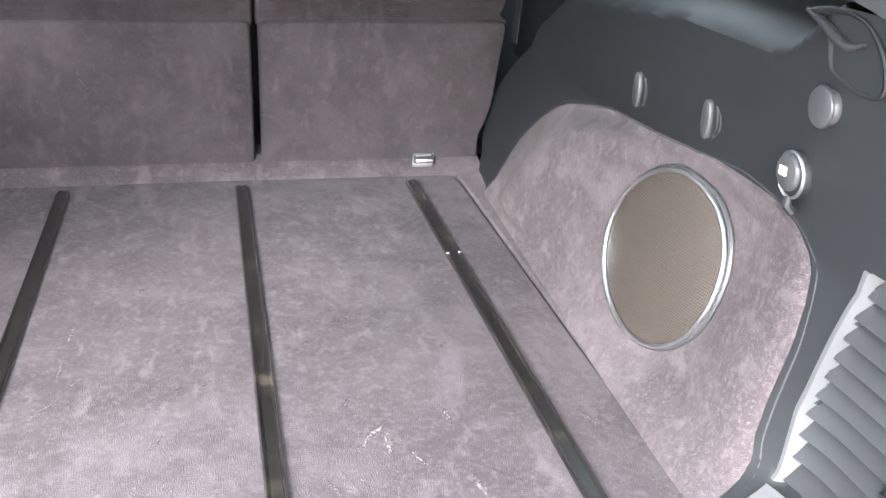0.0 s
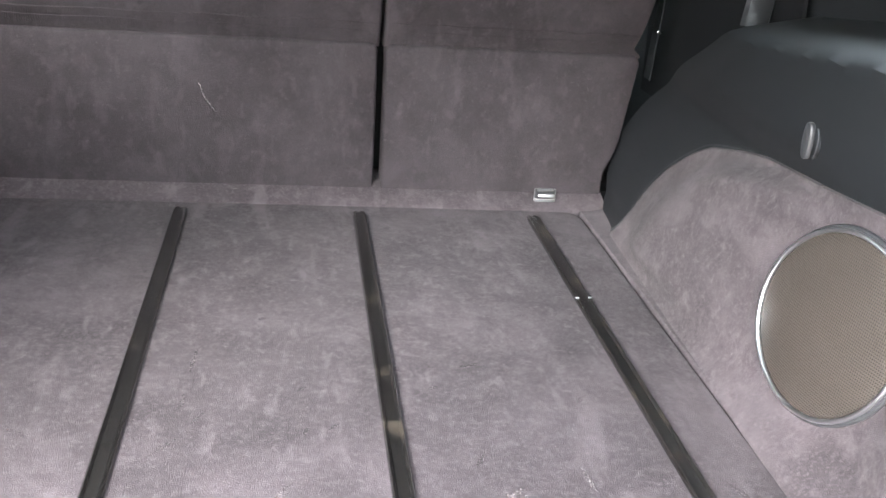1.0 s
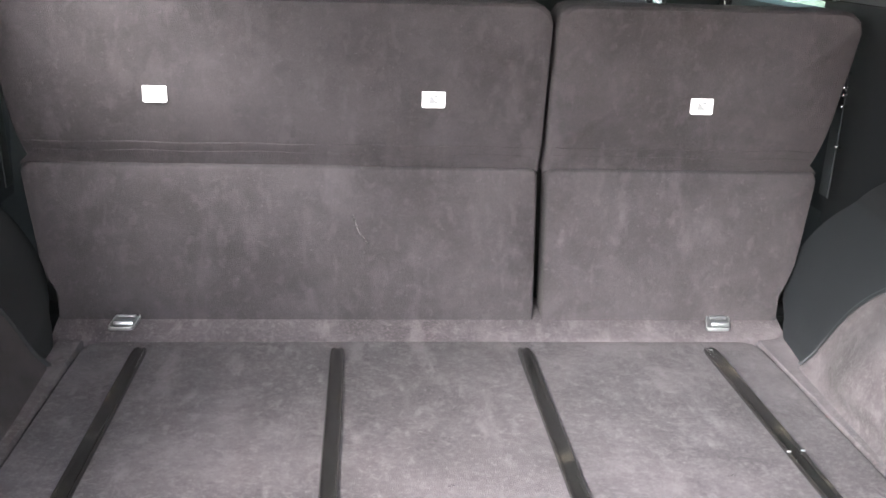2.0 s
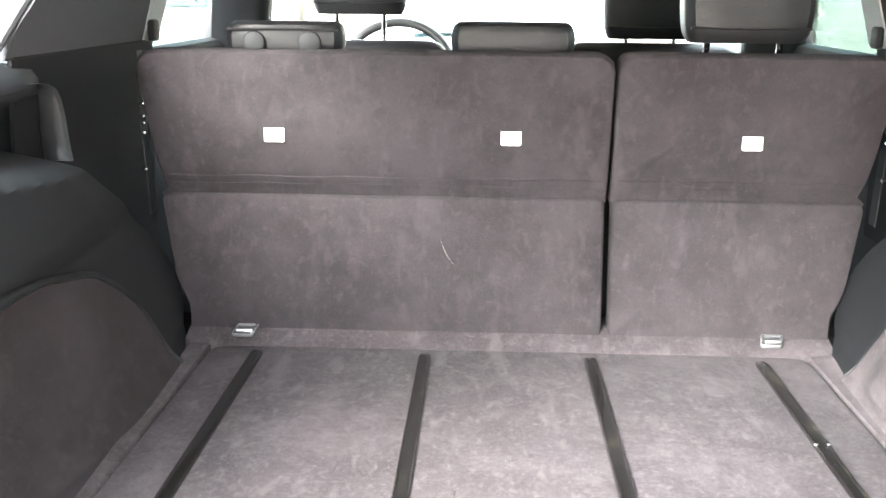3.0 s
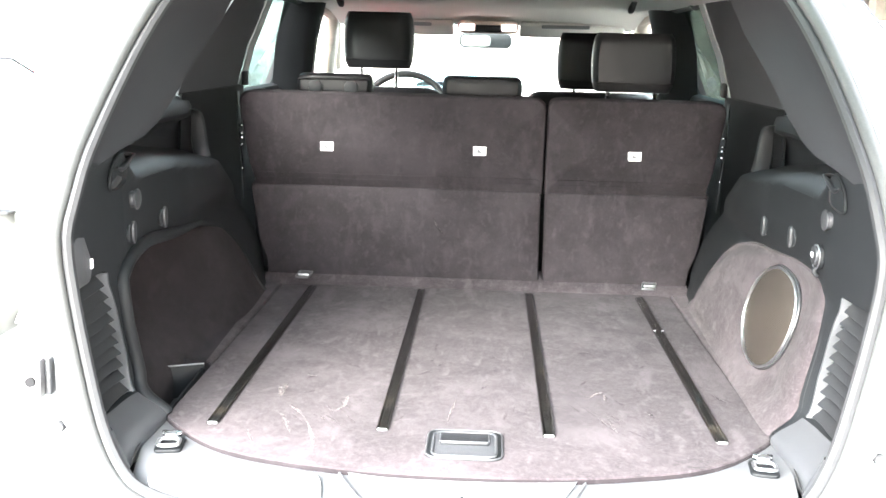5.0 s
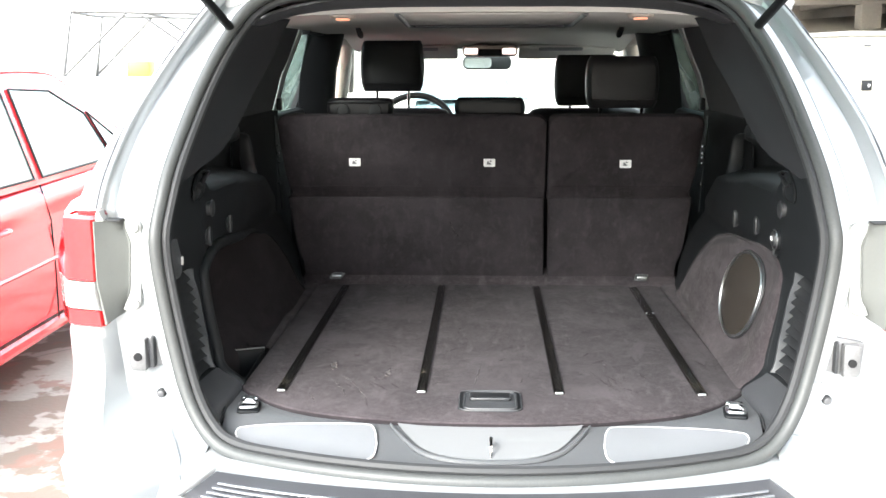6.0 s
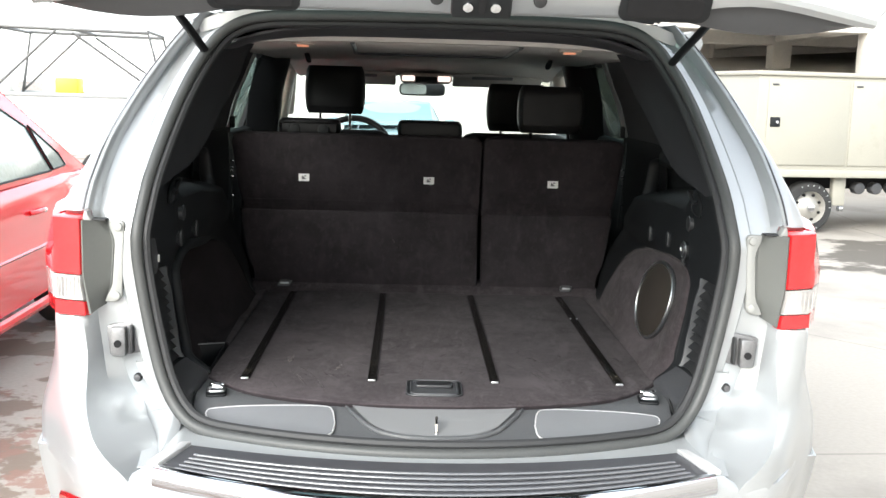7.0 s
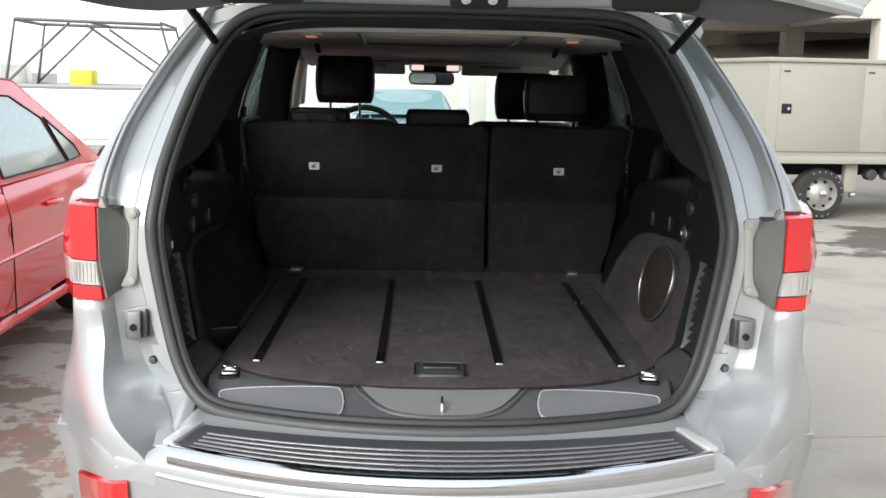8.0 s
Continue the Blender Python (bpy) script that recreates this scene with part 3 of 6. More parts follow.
        if nm == "red_lens":
            lamp = part("tail_lamp", b, mt, suv, "red and clear wrap-round tail lamp")
        else:
            ln = part(nm, b, mt, lamp)
            if nm == "clear_lens":
                for q in range(7):
                    x = 0.768 + 0.009 * q
                    part("lens_rib", tube([(s * x, -0.0595 + 0.0009 * q, 1.083), (s * x, -0.0605 + 0.0009 * q, 1.127)], 0.0016, 6), CLEAR_LENS, ln)
    # dark stop bracket and bolt beside the seal
    br = part("stop_bracket", prism([(s * x, -0.020, z) for x, z in ((0.655, 1.026), (0.722, 1.012), (0.716, 0.945), (0.670, 0.948), (0.648, 0.955))], (0, 0.04, 0), 0.004), BRACKET_STEEL, suv, "grey steel tailgate stop bracket")
    part("bracket_lug", box(s * 0.692, -0.030, 0.98, 0.032, 0.022, 0.066, 0.006), BRACKET_STEEL, br)
    part("bolt_hole", disc(s * 0.692, -0.042, 0.977, 0.008, 0.006, "y", 16), DARK, br)
    part("bracket_fin", box(s * 0.664, -0.028, 0.985, 0.006, 0.02, 0.06, 0.002), RUBBER, br)
    for q in range(3):
        part("bracket_rib", box(s * (0.668 + 0.011 * q), -0.022, 0.985 - 0.004 * q, 0.004, 0.012, 0.062, 0.0015), STEEL, br)
    rows = []
    for k in range(9):
        z = 0.935 - 0.112 * k / 8
        xa, y0 = seal_x(z) + 0.012, curve_at(HATCH, z) - 0.006
        w = 0.048 - 0.030 * (k / 8) ** 2
        rows.append([(s * xa, y0 + 0.006, z), (s * (xa + 0.006), y0, z), (s * (xa + w), y0 - 0.002, z), (s * (xa + w + 0.004), y0 + 0.012, z)])
    rows_low = [[(s * (x - 0.05 * (0.72 - z)), y, z) for x, y in ((0.890, 0.10), (0.912, 0.16), (0.926, 0.23), (0.937, 0.36), (0.9455, 0.52))] for z in (0.72, 0.66, 0.60, 0.54, 0.48, 0.42)]
    part("lower_quarter", loft(rows_low, 0.004), SILVER, suv)
    part("flange_strip", loft(rows, 0.003), SILVER, suv)
    b = part("bolt", disc(s * 0.652, -0.034, 0.900, 0.0078, 0.012, "y", 18, 0.003), STEEL, suv)
    part("bolt_washer", disc(s * 0.652, -0.0295, 0.900, 0.0098, 0.004, "y", 18), BLACK, b)

# roof skin over the opening, and forward
rows = []
for k in range(25):
    y = 0.36 + (3.0 - 0.36) * k / 24
    up = 0.045 * math.sin(math.pi * min(1, (y + 0.35) / 3.6))
    rows.append([(x, y - (0.06 * (1 - (x / 0.6) ** 2) if k == 0 else 0), 1.715 + up - 0.055 * (abs(x) / 0.62) ** 4) for x in [i * 0.62 / 8 for i in range(-8, 9)]])
part("roof", loft(rows, 0.03), SILVER, suv, "silver painted roof")
# sides: lower flank with wheel openings, sill, bonnet, windscreen frame
for s in (1, -1):
    rows = []
    for k in range(61):
        y = 0.50 + 3.75 * k / 60
        top = 1.33 if y < 3.1 else 1.33 - 0.19 * smooth((y - 3.1) / 0.9)
        arch = 0.30
        for yc in (0.95, 3.87):
            d = abs(y - yc)
            if d < 0.45:
                arch = max(arch, 0.36 + math.sqrt(0.45 ** 2 - d * d))
        arch = min(arch, top - 0.12)
        taper = 0.10 * smooth((y - 3.7) / 0.6)
        rows.append([(s * (x - taper), y, arch + (top - arch) * f) for f, x in ((0, 0.925), (0.15, 0.95), (0.5, 0.955), (0.75, 0.94), (0.92, 0.90), (1, 0.85), (1.004, 0.79))])
    part("flank", loft(rows, 0.02), SILVER, suv)
    for y0, y1, nm in ((1.44, 1.50, "c_pillar"), (2.18, 2.30, "b_pillar")):
        rows = [[(s * x, y + dy, z) for x, z in ((0.81, 1.32), (0.74, 1.50), (0.655, 1.68))] for y, dy in ((y0, 0), (y1, 0))]
        part(nm, loft(rows, 0.02), BLACK, suv)
    a = [(s * 0.64, 2.75, 1.68), (s * 0.70, 3.15, 1.52), (s * 0.80, 3.62, 1.27)]
    part("a_pillar", tube(a, 0.035, 10), BEIGE, suv)
    part("roof_rail", tube([(s * 0.64, 0.40, 1.675), (s * 0.655, 1.5, 1.70), (s * 0.64, 2.76, 1.69)], 0.03, 8), SILVER, suv)
    for yc in (0.95, 3.87):
        wheel(suv, s * 0.795, yc, 0.37, 0.26, s)
        part("wheel_house", loft([[(s * 0.70, yc + 0.46 * math.cos(q), 0.36 + 0.46 * math.sin(q)), (s * 0.92, yc + 0.46 * math.cos(q), 0.36 + 0.46 * math.sin(q))] for q in (math.pi * k / 14 for k in range(15))], 0.01), DARK, suv)
    for nm, ya, yb, gl in (("rear_window", 1.51, 2.17, TINT), ("front_window", 2.31, 3.1, GLASS)):
        g = part(nm, loft([[(s * x, y, z) for x, z in ((0.805, 1.335), (0.74, 1.50), (0.66, 1.665))] for y in (ya, yb)], 0.004), gl, suv)
        g.visible_shadow = False
    g = part("quarter_window", loft([[(s * (x - 0.006), y, z) for x, z in ((0.82, 1.335), (0.75, 1.50), (0.67, 1.655))] for y in (0.52, 1.43)], 0.004), GLASS, suv)
    g.visible_shadow = False
rows = [[(x, y, z - 0.06 * (x / 0.8) ** 2) for x in [i * 0.8 / 6 for i in range(-6, 7)]] for y, z in ((3.55, 1.25), (3.8, 1.22), (4.2, 1.14), (4.4, 1.02), (4.46, 0.80), (4.46, 0.35))]
part("bonnet", loft(rows, 0.02), SILVER, suv)
g = part("windscreen", loft([[(x * w, y + 0.12 * (1 - (x / 0.8) ** 2), z) for x in [i * 0.8 / 6 for i in range(-6, 7)]] for y, z, w in ((2.72, 1.69, 0.80), (3.10, 1.50, 0.90), (3.55, 1.27, 1.0))], 0.005), GLASS, suv)
g.visible_shadow = False
part("underbody", box(0, 2.0, 0.36, 1.66, 4.3, 0.10, 0.03), DARK, suv)

# ---- rear bumper with its ribbed step pad ----
xs = [i * 0.932 / 32 for i in range(-32, 33)]
rows = []
for z, back in ((0.800, 0.030), (0.785, 0.012), (0.770, 0.002), (0.755, -0.002), (0.72, 0.000), (0.66, 0.007), (0.58, 0.024), (0.48, 0.045), (0.38, 0.075), (0.34, 0.12)):
    rows.append([(x * (1 - 0.022 * smooth((0.74 - z) / 0.2)), bumper_y(x) + back, z - max(0.0, z - 0.763 + 0.045 * smooth((abs(x) - 0.79) / 0.11)) * smooth((abs(x) - 0.555) / 0.07)) for x in xs])
bumper = part("rear_bumper", loft(rows, 0.006), SILVER, suv, "silver bumper with black step pad and chrome strip")
rows = [[(x, min(bumper_y(x) + 0.03 + (bumper_in - 0.03) * f, -0.012), 0.792 + 0.014 * f - 0.045 * smooth((abs(x) - 0.552) / 0.055)) for x in [i * 0.606 / 32 for i in range(-32, 33)]] for f in (0, 0.25, 0.5, 0.75, 1.0) for bumper_in in (0.30,)]
part("bumper_top", loft(rows, 0.004), SILVER, bumper)


def pad_edge(f, n=33):
    """A line across the step pad, f = 0 at its rear edge, 1 at its front edge."""
    out = []
    for i in range(n):
        u = -1 + 2 * i / (n - 1)
        x = u * (0.547 - 0.045 * f)
        out.append((x, (bumper_y(x) + 0.025) * (1 - f) + (-0.283 + 0.083 * u * u) * f, 0.797 + 0.010 * f))
    return out


pad = part("step_pad", loft([pad_edge(f) for f in (0, 0.2, 0.4, 0.6, 0.8, 1)], 0.010), material("step_black", (0.055, 0.056, 0.062), 0.32, 0, 0.2, 10, 400, 0.15, 0.5), bumper, "glossy black ribbed step pad")
# ribs paler than the pad: the sky's gleam on them is partly base colour
RIB_GLEAM = material("rib_gleam", (0.13, 0.134, 0.146), 0.24, 0, 0.2, 10, 400, 0.1, 0.6)
for f in (0.10, 0.24, 0.38, 0.52, 0.66):
    line = [Vector(p) + Vector((0, 0, 0.003)) for p in pad_edge(f)][1:-1]
    part("rib", tube(line, 0.0042, 8, flat=0.7), RIB_GLEAM, pad)
for s in (1, -1):
    k = -1 if s > 0 else 0
    a, b, c = Vector(pad_edge(0)[k]), Vector(pad_edge(0.5)[k]), Vector(pad_edge(1)[k])
    part("end_cap", prism([a, b, c, c + Vector((s * 0.022, -0.004, 0)), b + Vector((s * 0.030, 0, 0)), a + Vector((s * 0.022, 0.008, 0))], (0, 0, 0.010), 0.003), BRIGHT, pad)
edge = [(x, bumper_y(x) + 0.004, 0.790) for x in [i * 0.552 / 24 for i in range(-24, 25)]]
part("chrome_strip", loft([[(x, y + dy, z) for x, y, q in edge] for dy, z in ((0.024, 0.8035), (0.012, 0.8045), (0.002, 0.8015), (-0.005, 0.794), (-0.008, 0.784), (-0.008, 0.775), (-0.003, 0.767))], 0.004), STRIP_CHROME, bumper, "bright chrome trim strip")
LENS_TOP = [(0.645, 0.712), (0.72, 0.694), (0.77, 0.668), (0.835, 0.626)]
part("lower_trim", tube([(x, bumper_y(x) - 0.002, 0.742) for x in [i * 0.575 / 24 for i in range(-24, 25)]], 0.006, 6), SILVER, bumper)
for s in (1, -1):
    rows = []
    for k in range(9):
        u = k / 8
        x = 0.645 + 0.185 * u
        rows.append([(s * x, bumper_y(x) + curve_at([(0.58, 0.024), (0.66, 0.007), (0.72, 0.000)], z) - d, z) for z, d in ((0.560, -0.004), (0.562, 0.008), (0.62 - 0.025 * u, 0.013), (curve_at(LENS_TOP, x), 0.010), (curve_at(LENS_TOP, x) + 0.004, -0.004))])
    part("bumper_plug", disc(s * 0.668, bumper_y(0.668) + 0.002, 0.738, 0.005, 0.008, "y", 18, 0.002), SILVER, bumper)
    part("reflector", loft(rows, 0.003), RED_LENS, bumper, "red corner reflector")

# ---- cargo bay: pan, sill, floor strip ----
part("floor_pan", box(0, 0.69, 0.795, 1.12, 1.26, 0.05, 0.01), DARK, suv)
xs = [i * 0.555 / 28 for i in range(-28, 29)]


def sill_back(x):
    return hatch_y(x, 0.815) + 0.012


rows = []
for f in [k / 8 for k in range(9)]:
    w = (0.531 + 0.008 * smooth(f * 1.7)) / 0.555
    rows.append([(x * w, sill_back(x * w) + (0.16 - sill_back(x * w)) * f, 0.815 + 0.032 * smooth(f * 2.4) + 0.006 * f) for x in xs])
sill = part("cargo_sill", loft(rows, 0.012), SILL_GREY, suv, "dark grey plastic loading sill")


def sill_z(x, y):
    f = (y - sill_back(x)) / (0.16 - sill_back(x))
    return 0.815 + 0.032 * smooth(f * 2.4) + 0.006 * f


def patch(pts, rings, height):
    """A domed patch inside an outline of (u, v), as rows of (u, v, f)."""
    cu, cv = sum(p[0] for p in pts) / len(pts), sum(p[1] for p in pts) / len(pts)
    pts = pts + [pts[0]]
    return [[(cu + (u - cu) * f, cv + (v - cv) * f) for u, v in pts] for f in rings]


for s in (1, -1):
    ol = spline([(0.214, -0.125, 0), (0.219, -0.162, 0), (0.250, -0.176, 0), (0.341, -0.163, 0), (0.430, -0.130, 0), (0.475, -0.098, 0), (0.497, -0.066, 0), (0.498, -0.050, 0), (0.478, -0.047, 0), (0.367, -0.055, 0), (0.25, -0.064, 0), (0.224, -0.080, 0), (0.214, -0.125, 0)], 49)[:-1]
    pts = [(s * p.x, p.y) for p in ol]
    rows = [[(u, v, sill_z(u, v) + h) for u, v in r] for r, h in zip(patch(pts, (1.0, 0.985, 0.6, 0.0), 0), (0.002, 0.006, 0.006, 0.006))]
    plate = part("scuff_plate", cap(loft(rows)), PLATE, sill, "pale grey scuff plate with bright rim")
    part("rim_wire", tube([(u, v, sill_z(u, v) + 0.005) for u, v in pts], 0.0018, 6, True), BRIGHT, plate)
ol = spline([(-0.185, -0.048, 0), (-0.165, -0.090, 0), (-0.12, -0.145, 0), (-0.05, -0.170, 0), (0.05, -0.170, 0), (0.12, -0.145, 0), (0.165, -0.090, 0), (0.185, -0.048, 0)], 31)
pts = [(p.x, p.y) for p in ol] + [(0.1, -0.046), (0, -0.045), (-0.1, -0.046)]
rows = [[(u, v, sill_z(u, v) + h) for u, v in r] for r, h in zip(patch(pts, (1.0, 0.97, 0.6, 0.0), 0), (0.004, 0.002, 0.001, 0.001))]
cup = part("latch_cup", cap(loft(rows)), CUP_GREY, sill, "grey latch recess in the sill")
part("cup_rim", tube([(p.x * 1.05, p.y - 0.008, sill_z(p.x, p.y) + 0.001) for p in ol], [0.002 + 0.0045 * math.sin(math.pi * i / 30) for i in range(31)], 8), SILL_GREY, cup)
part("striker", tube([(0.002, -0.164, 0.824), (0.002, -0.160, 0.846), (0.002, -0.138, 0.854), (0.002, -0.130, 0.838)], 0.0035, 8), CHROME, cup)


def lashing_loop(x, y, z, s, parent):
    """A fold-down lashing loop: open chrome frame with a knuckle, over a black cup."""
    def turned(u, v):
        q = radians(s * -8)
        return x + u * math.cos(q) - v * math.sin(q), y + u * math.sin(q) + v * math.cos(q)
    cup = part("tie_down", prism([(*turned(u, v), z - 0.003) for u, v in round_rect(0, 0.004, 0.046, 0.062, 0.010)], (0, 0, 0.006), 0.002), BLACK, parent, "chrome lashing loop in a black cup")
    part("bail", tube([(*turned(u, v), z + 0.009 - 0.05 * v) for u, v in round_rect(0, -0.006, 0.034, 0.036, 0.008)], 0.0034, 8, True), SATIN_CHROME, cup)
    part("knuckle", box(*turned(0, 0.022), z + 0.009, 0.022, 0.018, 0.014, 0.005, 3, (0, 0, s * -8)), SATIN_CHROME, cup)
    part("pivot", disc(*turned(0, 0.032), z + 0.010, 0.005, 0.034, "x", 16, 0.002), CHROME, cup)


def tie_down(x, y, z, parent):
    """A small lashing eye: polished tray with a rim, a bright bar across its rear edge and a pivot."""
    def slope(u, v, h):
        return (x + u + 0.25 * v, y + v, z + 0.33 * v + h)
    tray = part("tie_down", prism([slope(u, v, 0.0) for u, v in round_rect(0, 0, 0.040, 0.034, 0.006)], (0, 0, 0.004), 0.001), STEEL, parent, "small polished lashing eye set in the carpet")
    part("tray_rim", tube([slope(u, v, 0.005) for u, v in round_rect(0, 0, 0.038, 0.032, 0.006)], 0.0011, 6, True), BRACKET_STEEL, tray)
    part("bar", box(*slope(0.003, -0.012, 0.009), 0.030, 0.006, 0.006, 0.002), SATIN_CHROME, tray)
    part("pivot", tube([slope(-0.014, 0.008, 0.007), slope(0.014, 0.008, 0.007)], 0.0030, 10), STEEL, tray)


for s in (1, -1):
    lashing_loop(s * 0.492, 0.026, 0.851, s, sill)
    part("split_line", tube(spline([(s * 0.541, 0.165, 0.864), (s * 0.541, 0.06, 0.858), (s * 0.538, 0.0, 0.854), (s * 0.526, -0.09, 0.842)], 14), 0.0016, 6), DARK, sill)

rows = []
for y, z in ((1.197, 0.850), (1.206, 0.8585), (1.214, 0.8625), (1.245, 0.8735), (1.28, 0.884), (1.33, 0.888)):
    rows.append([(x, y, z) for x in [i * 0.588 / 16 for i in range(-16, 17)]])
front = part("front_strip", loft(rows, 0.012), CARPET, suv, "carpeted strip behind the rear seats")
for s in (1, -1):
    tie_down(s * 0.481, 1.240, 0.873, front)
    # carpeted ledge between the load floor and the side trim
    rows = []
    for k in range(25):
        y = (0.20 if s > 0 else 0.46) + (1.205 - (0.20 if s > 0 else 0.46)) * k / 24
        a, b = 0.5362, wall_x(y, 0.866) + (0.012 if s > 0 else 0.001)
        up = 0.008 if s > 0 else 0.001
        rows.append([(s * x, y, z) for x, z in ((a, 0.848), (a + 0.001, 0.856), (a + 0.004, 0.8595), (a + 0.5 * (b - a), 0.8605), (b - 0.25 * (b - a), 0.861 + 0.3 * up), (b, 0.861 + up))])
    part("side_ledge", loft(rows, 0.004), CARPET, front)


# outline of the carpeted panel or pocket in the side trim, and of the vent behind it: z, y
PANEL_REAR = [(0.857, 0.155), (0.88, 0.160), (0.90, 0.170), (0.925, 0.180), (0.96, 0.181), (0.99, 0.178), (1.03, 0.172), (1.065, 0.172), (1.09, 0.178), (1.108, 0.192), (1.124, 0.216), (1.134, 0.262), (1.138, 0.320)]
PANEL_FORE = [(0.857, 1.105), (0.87, 1.096), (0.90, 1.082), (0.935, 1.066), (0.967, 1.048), (0.998, 1.020), (1.022, 0.990), (1.047, 0.950), (1.068, 0.905), (1.092, 0.795), (1.104, 0.730), (1.118, 0.590), (1.130, 0.450), (1.138, 0.350)]
VENT_FORE = [(0.90, 0.150), (0.94, 0.155), (0.97, 0.156), (1.015, 0.145), (1.07, 0.130), (1.122, 0.117)]
VENT_REAR = [(0.90, 0.045), (0.95, 0.048), (1.0, 0.034), (1.08, 0.010), (1.122, 0.010)]


def panel_edge(n=80):
    """The panel's outline from its front foot over the top to its rear foot, as (y, z)."""
    pts = [(0, y, z) for z, y in PANEL_FORE] + [(0, y, z) for z, y in reversed(PANEL_REAR)]
    return [(p.y, p.z) for p in spline(pts, n)]


def side_trim(s):
    """Moulded black side trim with a carpeted lower panel, hooks and a ribbed vent."""
    def inside(y, z):
        margin = 0.024 if s > 0 else 0.006
        return z < (1.118 if s > 0 else 1.128) and curve_at(PANEL_REAR, z) + margin < y < curve_at(PANEL_FORE, z) - margin

    FRONT = [(0.80, 1.10), (0.86, 1.16), (0.88, 1.24), (0.91, 1.295), (0.95, 1.31), (1.0, 1.295), (1.05, 1.255), (1.10, 1.195), (1.14, 1.10), (1.20, 0.955), (1.28, 0.82), (1.33, 0.76)]
    rows = []
    for k in range(67):
        z = 0.826 + 0.494 * k / 66
        yf = soft_at(FRONT, z)
        sx = seal_x(max(z, 0.842))
        back = hatch_y(sx, z) + 0.014
        cols = [back + (0.24 - back) * i / 46 for i in range(47)] + [0.24 + (yf - 0.24) * i / 44 for i in range(1, 45)]
        row = []
        for i, y in enumerate(cols):
            x = wall_x(y, z) + 0.008 * smooth((i - 80) / 10) ** 2
            x += 0.12 * smooth((z - 1.315 + 0.055 * smooth((y - 0.21) / 0.10) + 0.035 * smooth((y - 0.4) / 0.5)) / 0.05)
            x = min(x, sx - 0.010 + 0.9 * max(0.0, y - back - 0.01), 0.742)
            if 0.90 < z < 1.122 and curve_at(VENT_REAR, z) < y < curve_at(VENT_FORE, z):
                x += 0.022
            row.append((s * x, y, z))
        xf = abs(row[-1][0])
        row += [(s * (xf + 0.008), yf + 0.008, z), (s * (xf + 0.016), yf + 0.014, z), (s * max(0.76, xf + 0.024), yf + 0.016, z)]
        rows.append(row)
    shell = loft(rows, -0.003 * s)
    foot = [[(x - s * 0.006, y, z + 0.007) for x, y, z in r[:34] if y < 0.148] for r in rows if r[0][2] < 0.897]
    width = min(len(r) for r in foot)
    foot = [r[:width] for r in foot]
    bmesh.ops.delete(shell, geom=[f for f in shell.faces if inside(f.calc_center_median().y, f.calc_center_median().z)], context="FACES")
    trim = part("side_trim", shell, BLACK, suv, "black moulded cargo side trim with mauve-grey carpet")
    # grey sheet over the black trim: the light on its foot, as colour
    part("lit_trim_foot", sheet(loft(foot)), GREYBLACK, trim, "foot of the black side trim, greyed for the light on it")
    # lip under the quarter window, with an undercut below it
    SECTION = ((0.755, 1.3905), (0.738, 1.389), (0.716, 1.382), (0.698, 1.370), (0.687, 1.357), (0.684, 1.347), (0.689, 1.338), (0.706, 1.331), (0.722, 1.320), (0.730, 1.295), (0.732, 1.24))
    rows = []
    for y in [0.27 + 0.03 * i for i in range(25)]:
        blend = smooth((y - 0.82) / 0.17)
        rows.append([(s * (x + max(0.0, 0.7120 - x) * blend - 0.012 * smooth((0.30 - y) / 0.2)), y, z) for x, z in SECTION])
    part("window_ledge", loft(rows, 0.004), BLACK, trim)
    edge = panel_edge()
    if s > 0:
        rows = []
        for k in range(41):
            z = 0.857 + 0.281 * (1 - (1 - k / 40) ** 1.5)
            ya, yb = curve_at(PANEL_REAR, z), curve_at(PANEL_FORE, z)
            row = []
            for i in range(61):
                y = ya + (yb - ya) * (0.5 - 0.5 * math.cos(math.pi * i / 60))
                g = smooth((y - ya) / 0.014) * smooth((yb - y) / 0.014) * smooth((1.138 - z) / 0.008)
                row.append((panel_x(y, z) + 0.003 - 0.011 * g, y, z))
            rows.append(row)
        cp = part("carpet_panel", sheet(loft(rows)), CARPET, trim, "mauve-grey cut-pile carpet panel")
        part("panel_lip", tube([(wall_x(y, z) - 0.0005, y, z) for y, z in edge], 0.0028, 8), RUBBER, trim)
    else:
        # the pocket sinks in towards the rear; its floor drops into a bin
        pts = edge + [(0.15 + 0.97 * k / 24, 0.855) for k in range(1, 24)]
        pts = [(u, v - 0.10 * smooth((0.47 - u) / 0.04) * smooth((u - 0.16) / 0.04) if v < 0.856 else v) for u, v in pts]
        rings = (1.0, 0.985, 0.965, 0.94, 0.88, 0.8, 0.7, 0.6, 0.5, 0.4, 0.3, 0.2, 0.1, 0.0)
        rows = []
        for r, f in zip(patch(pts, rings, 0), rings):
            g = smooth((1 - f) / 0.045)
            rows.append([(s * (wall_x(y, z) - 0.004 - 0.003 * g + g * 0.13 * smooth((0.90 - y) / 0.50) * (0.5 + 0.5 * smooth((z - 0.87) / 0.12))), y, z) for y, z in r])
        # the pocket's shade is put into this darker copy of the carpet
        cp = part("carpet_panel", sheet(loft(rows)), SHADED_CARPET, trim, "mauve-grey carpet of the storage pocket, darkened for its shade")
        part("panel_lip", tube([(s * (wall_x(y, z) - 0.003), y, z) for y, z in edge], [0.013 - 0.007 * smooth((y - 0.45) / 0.3) for y, z in edge], 10), BLACK, trim)
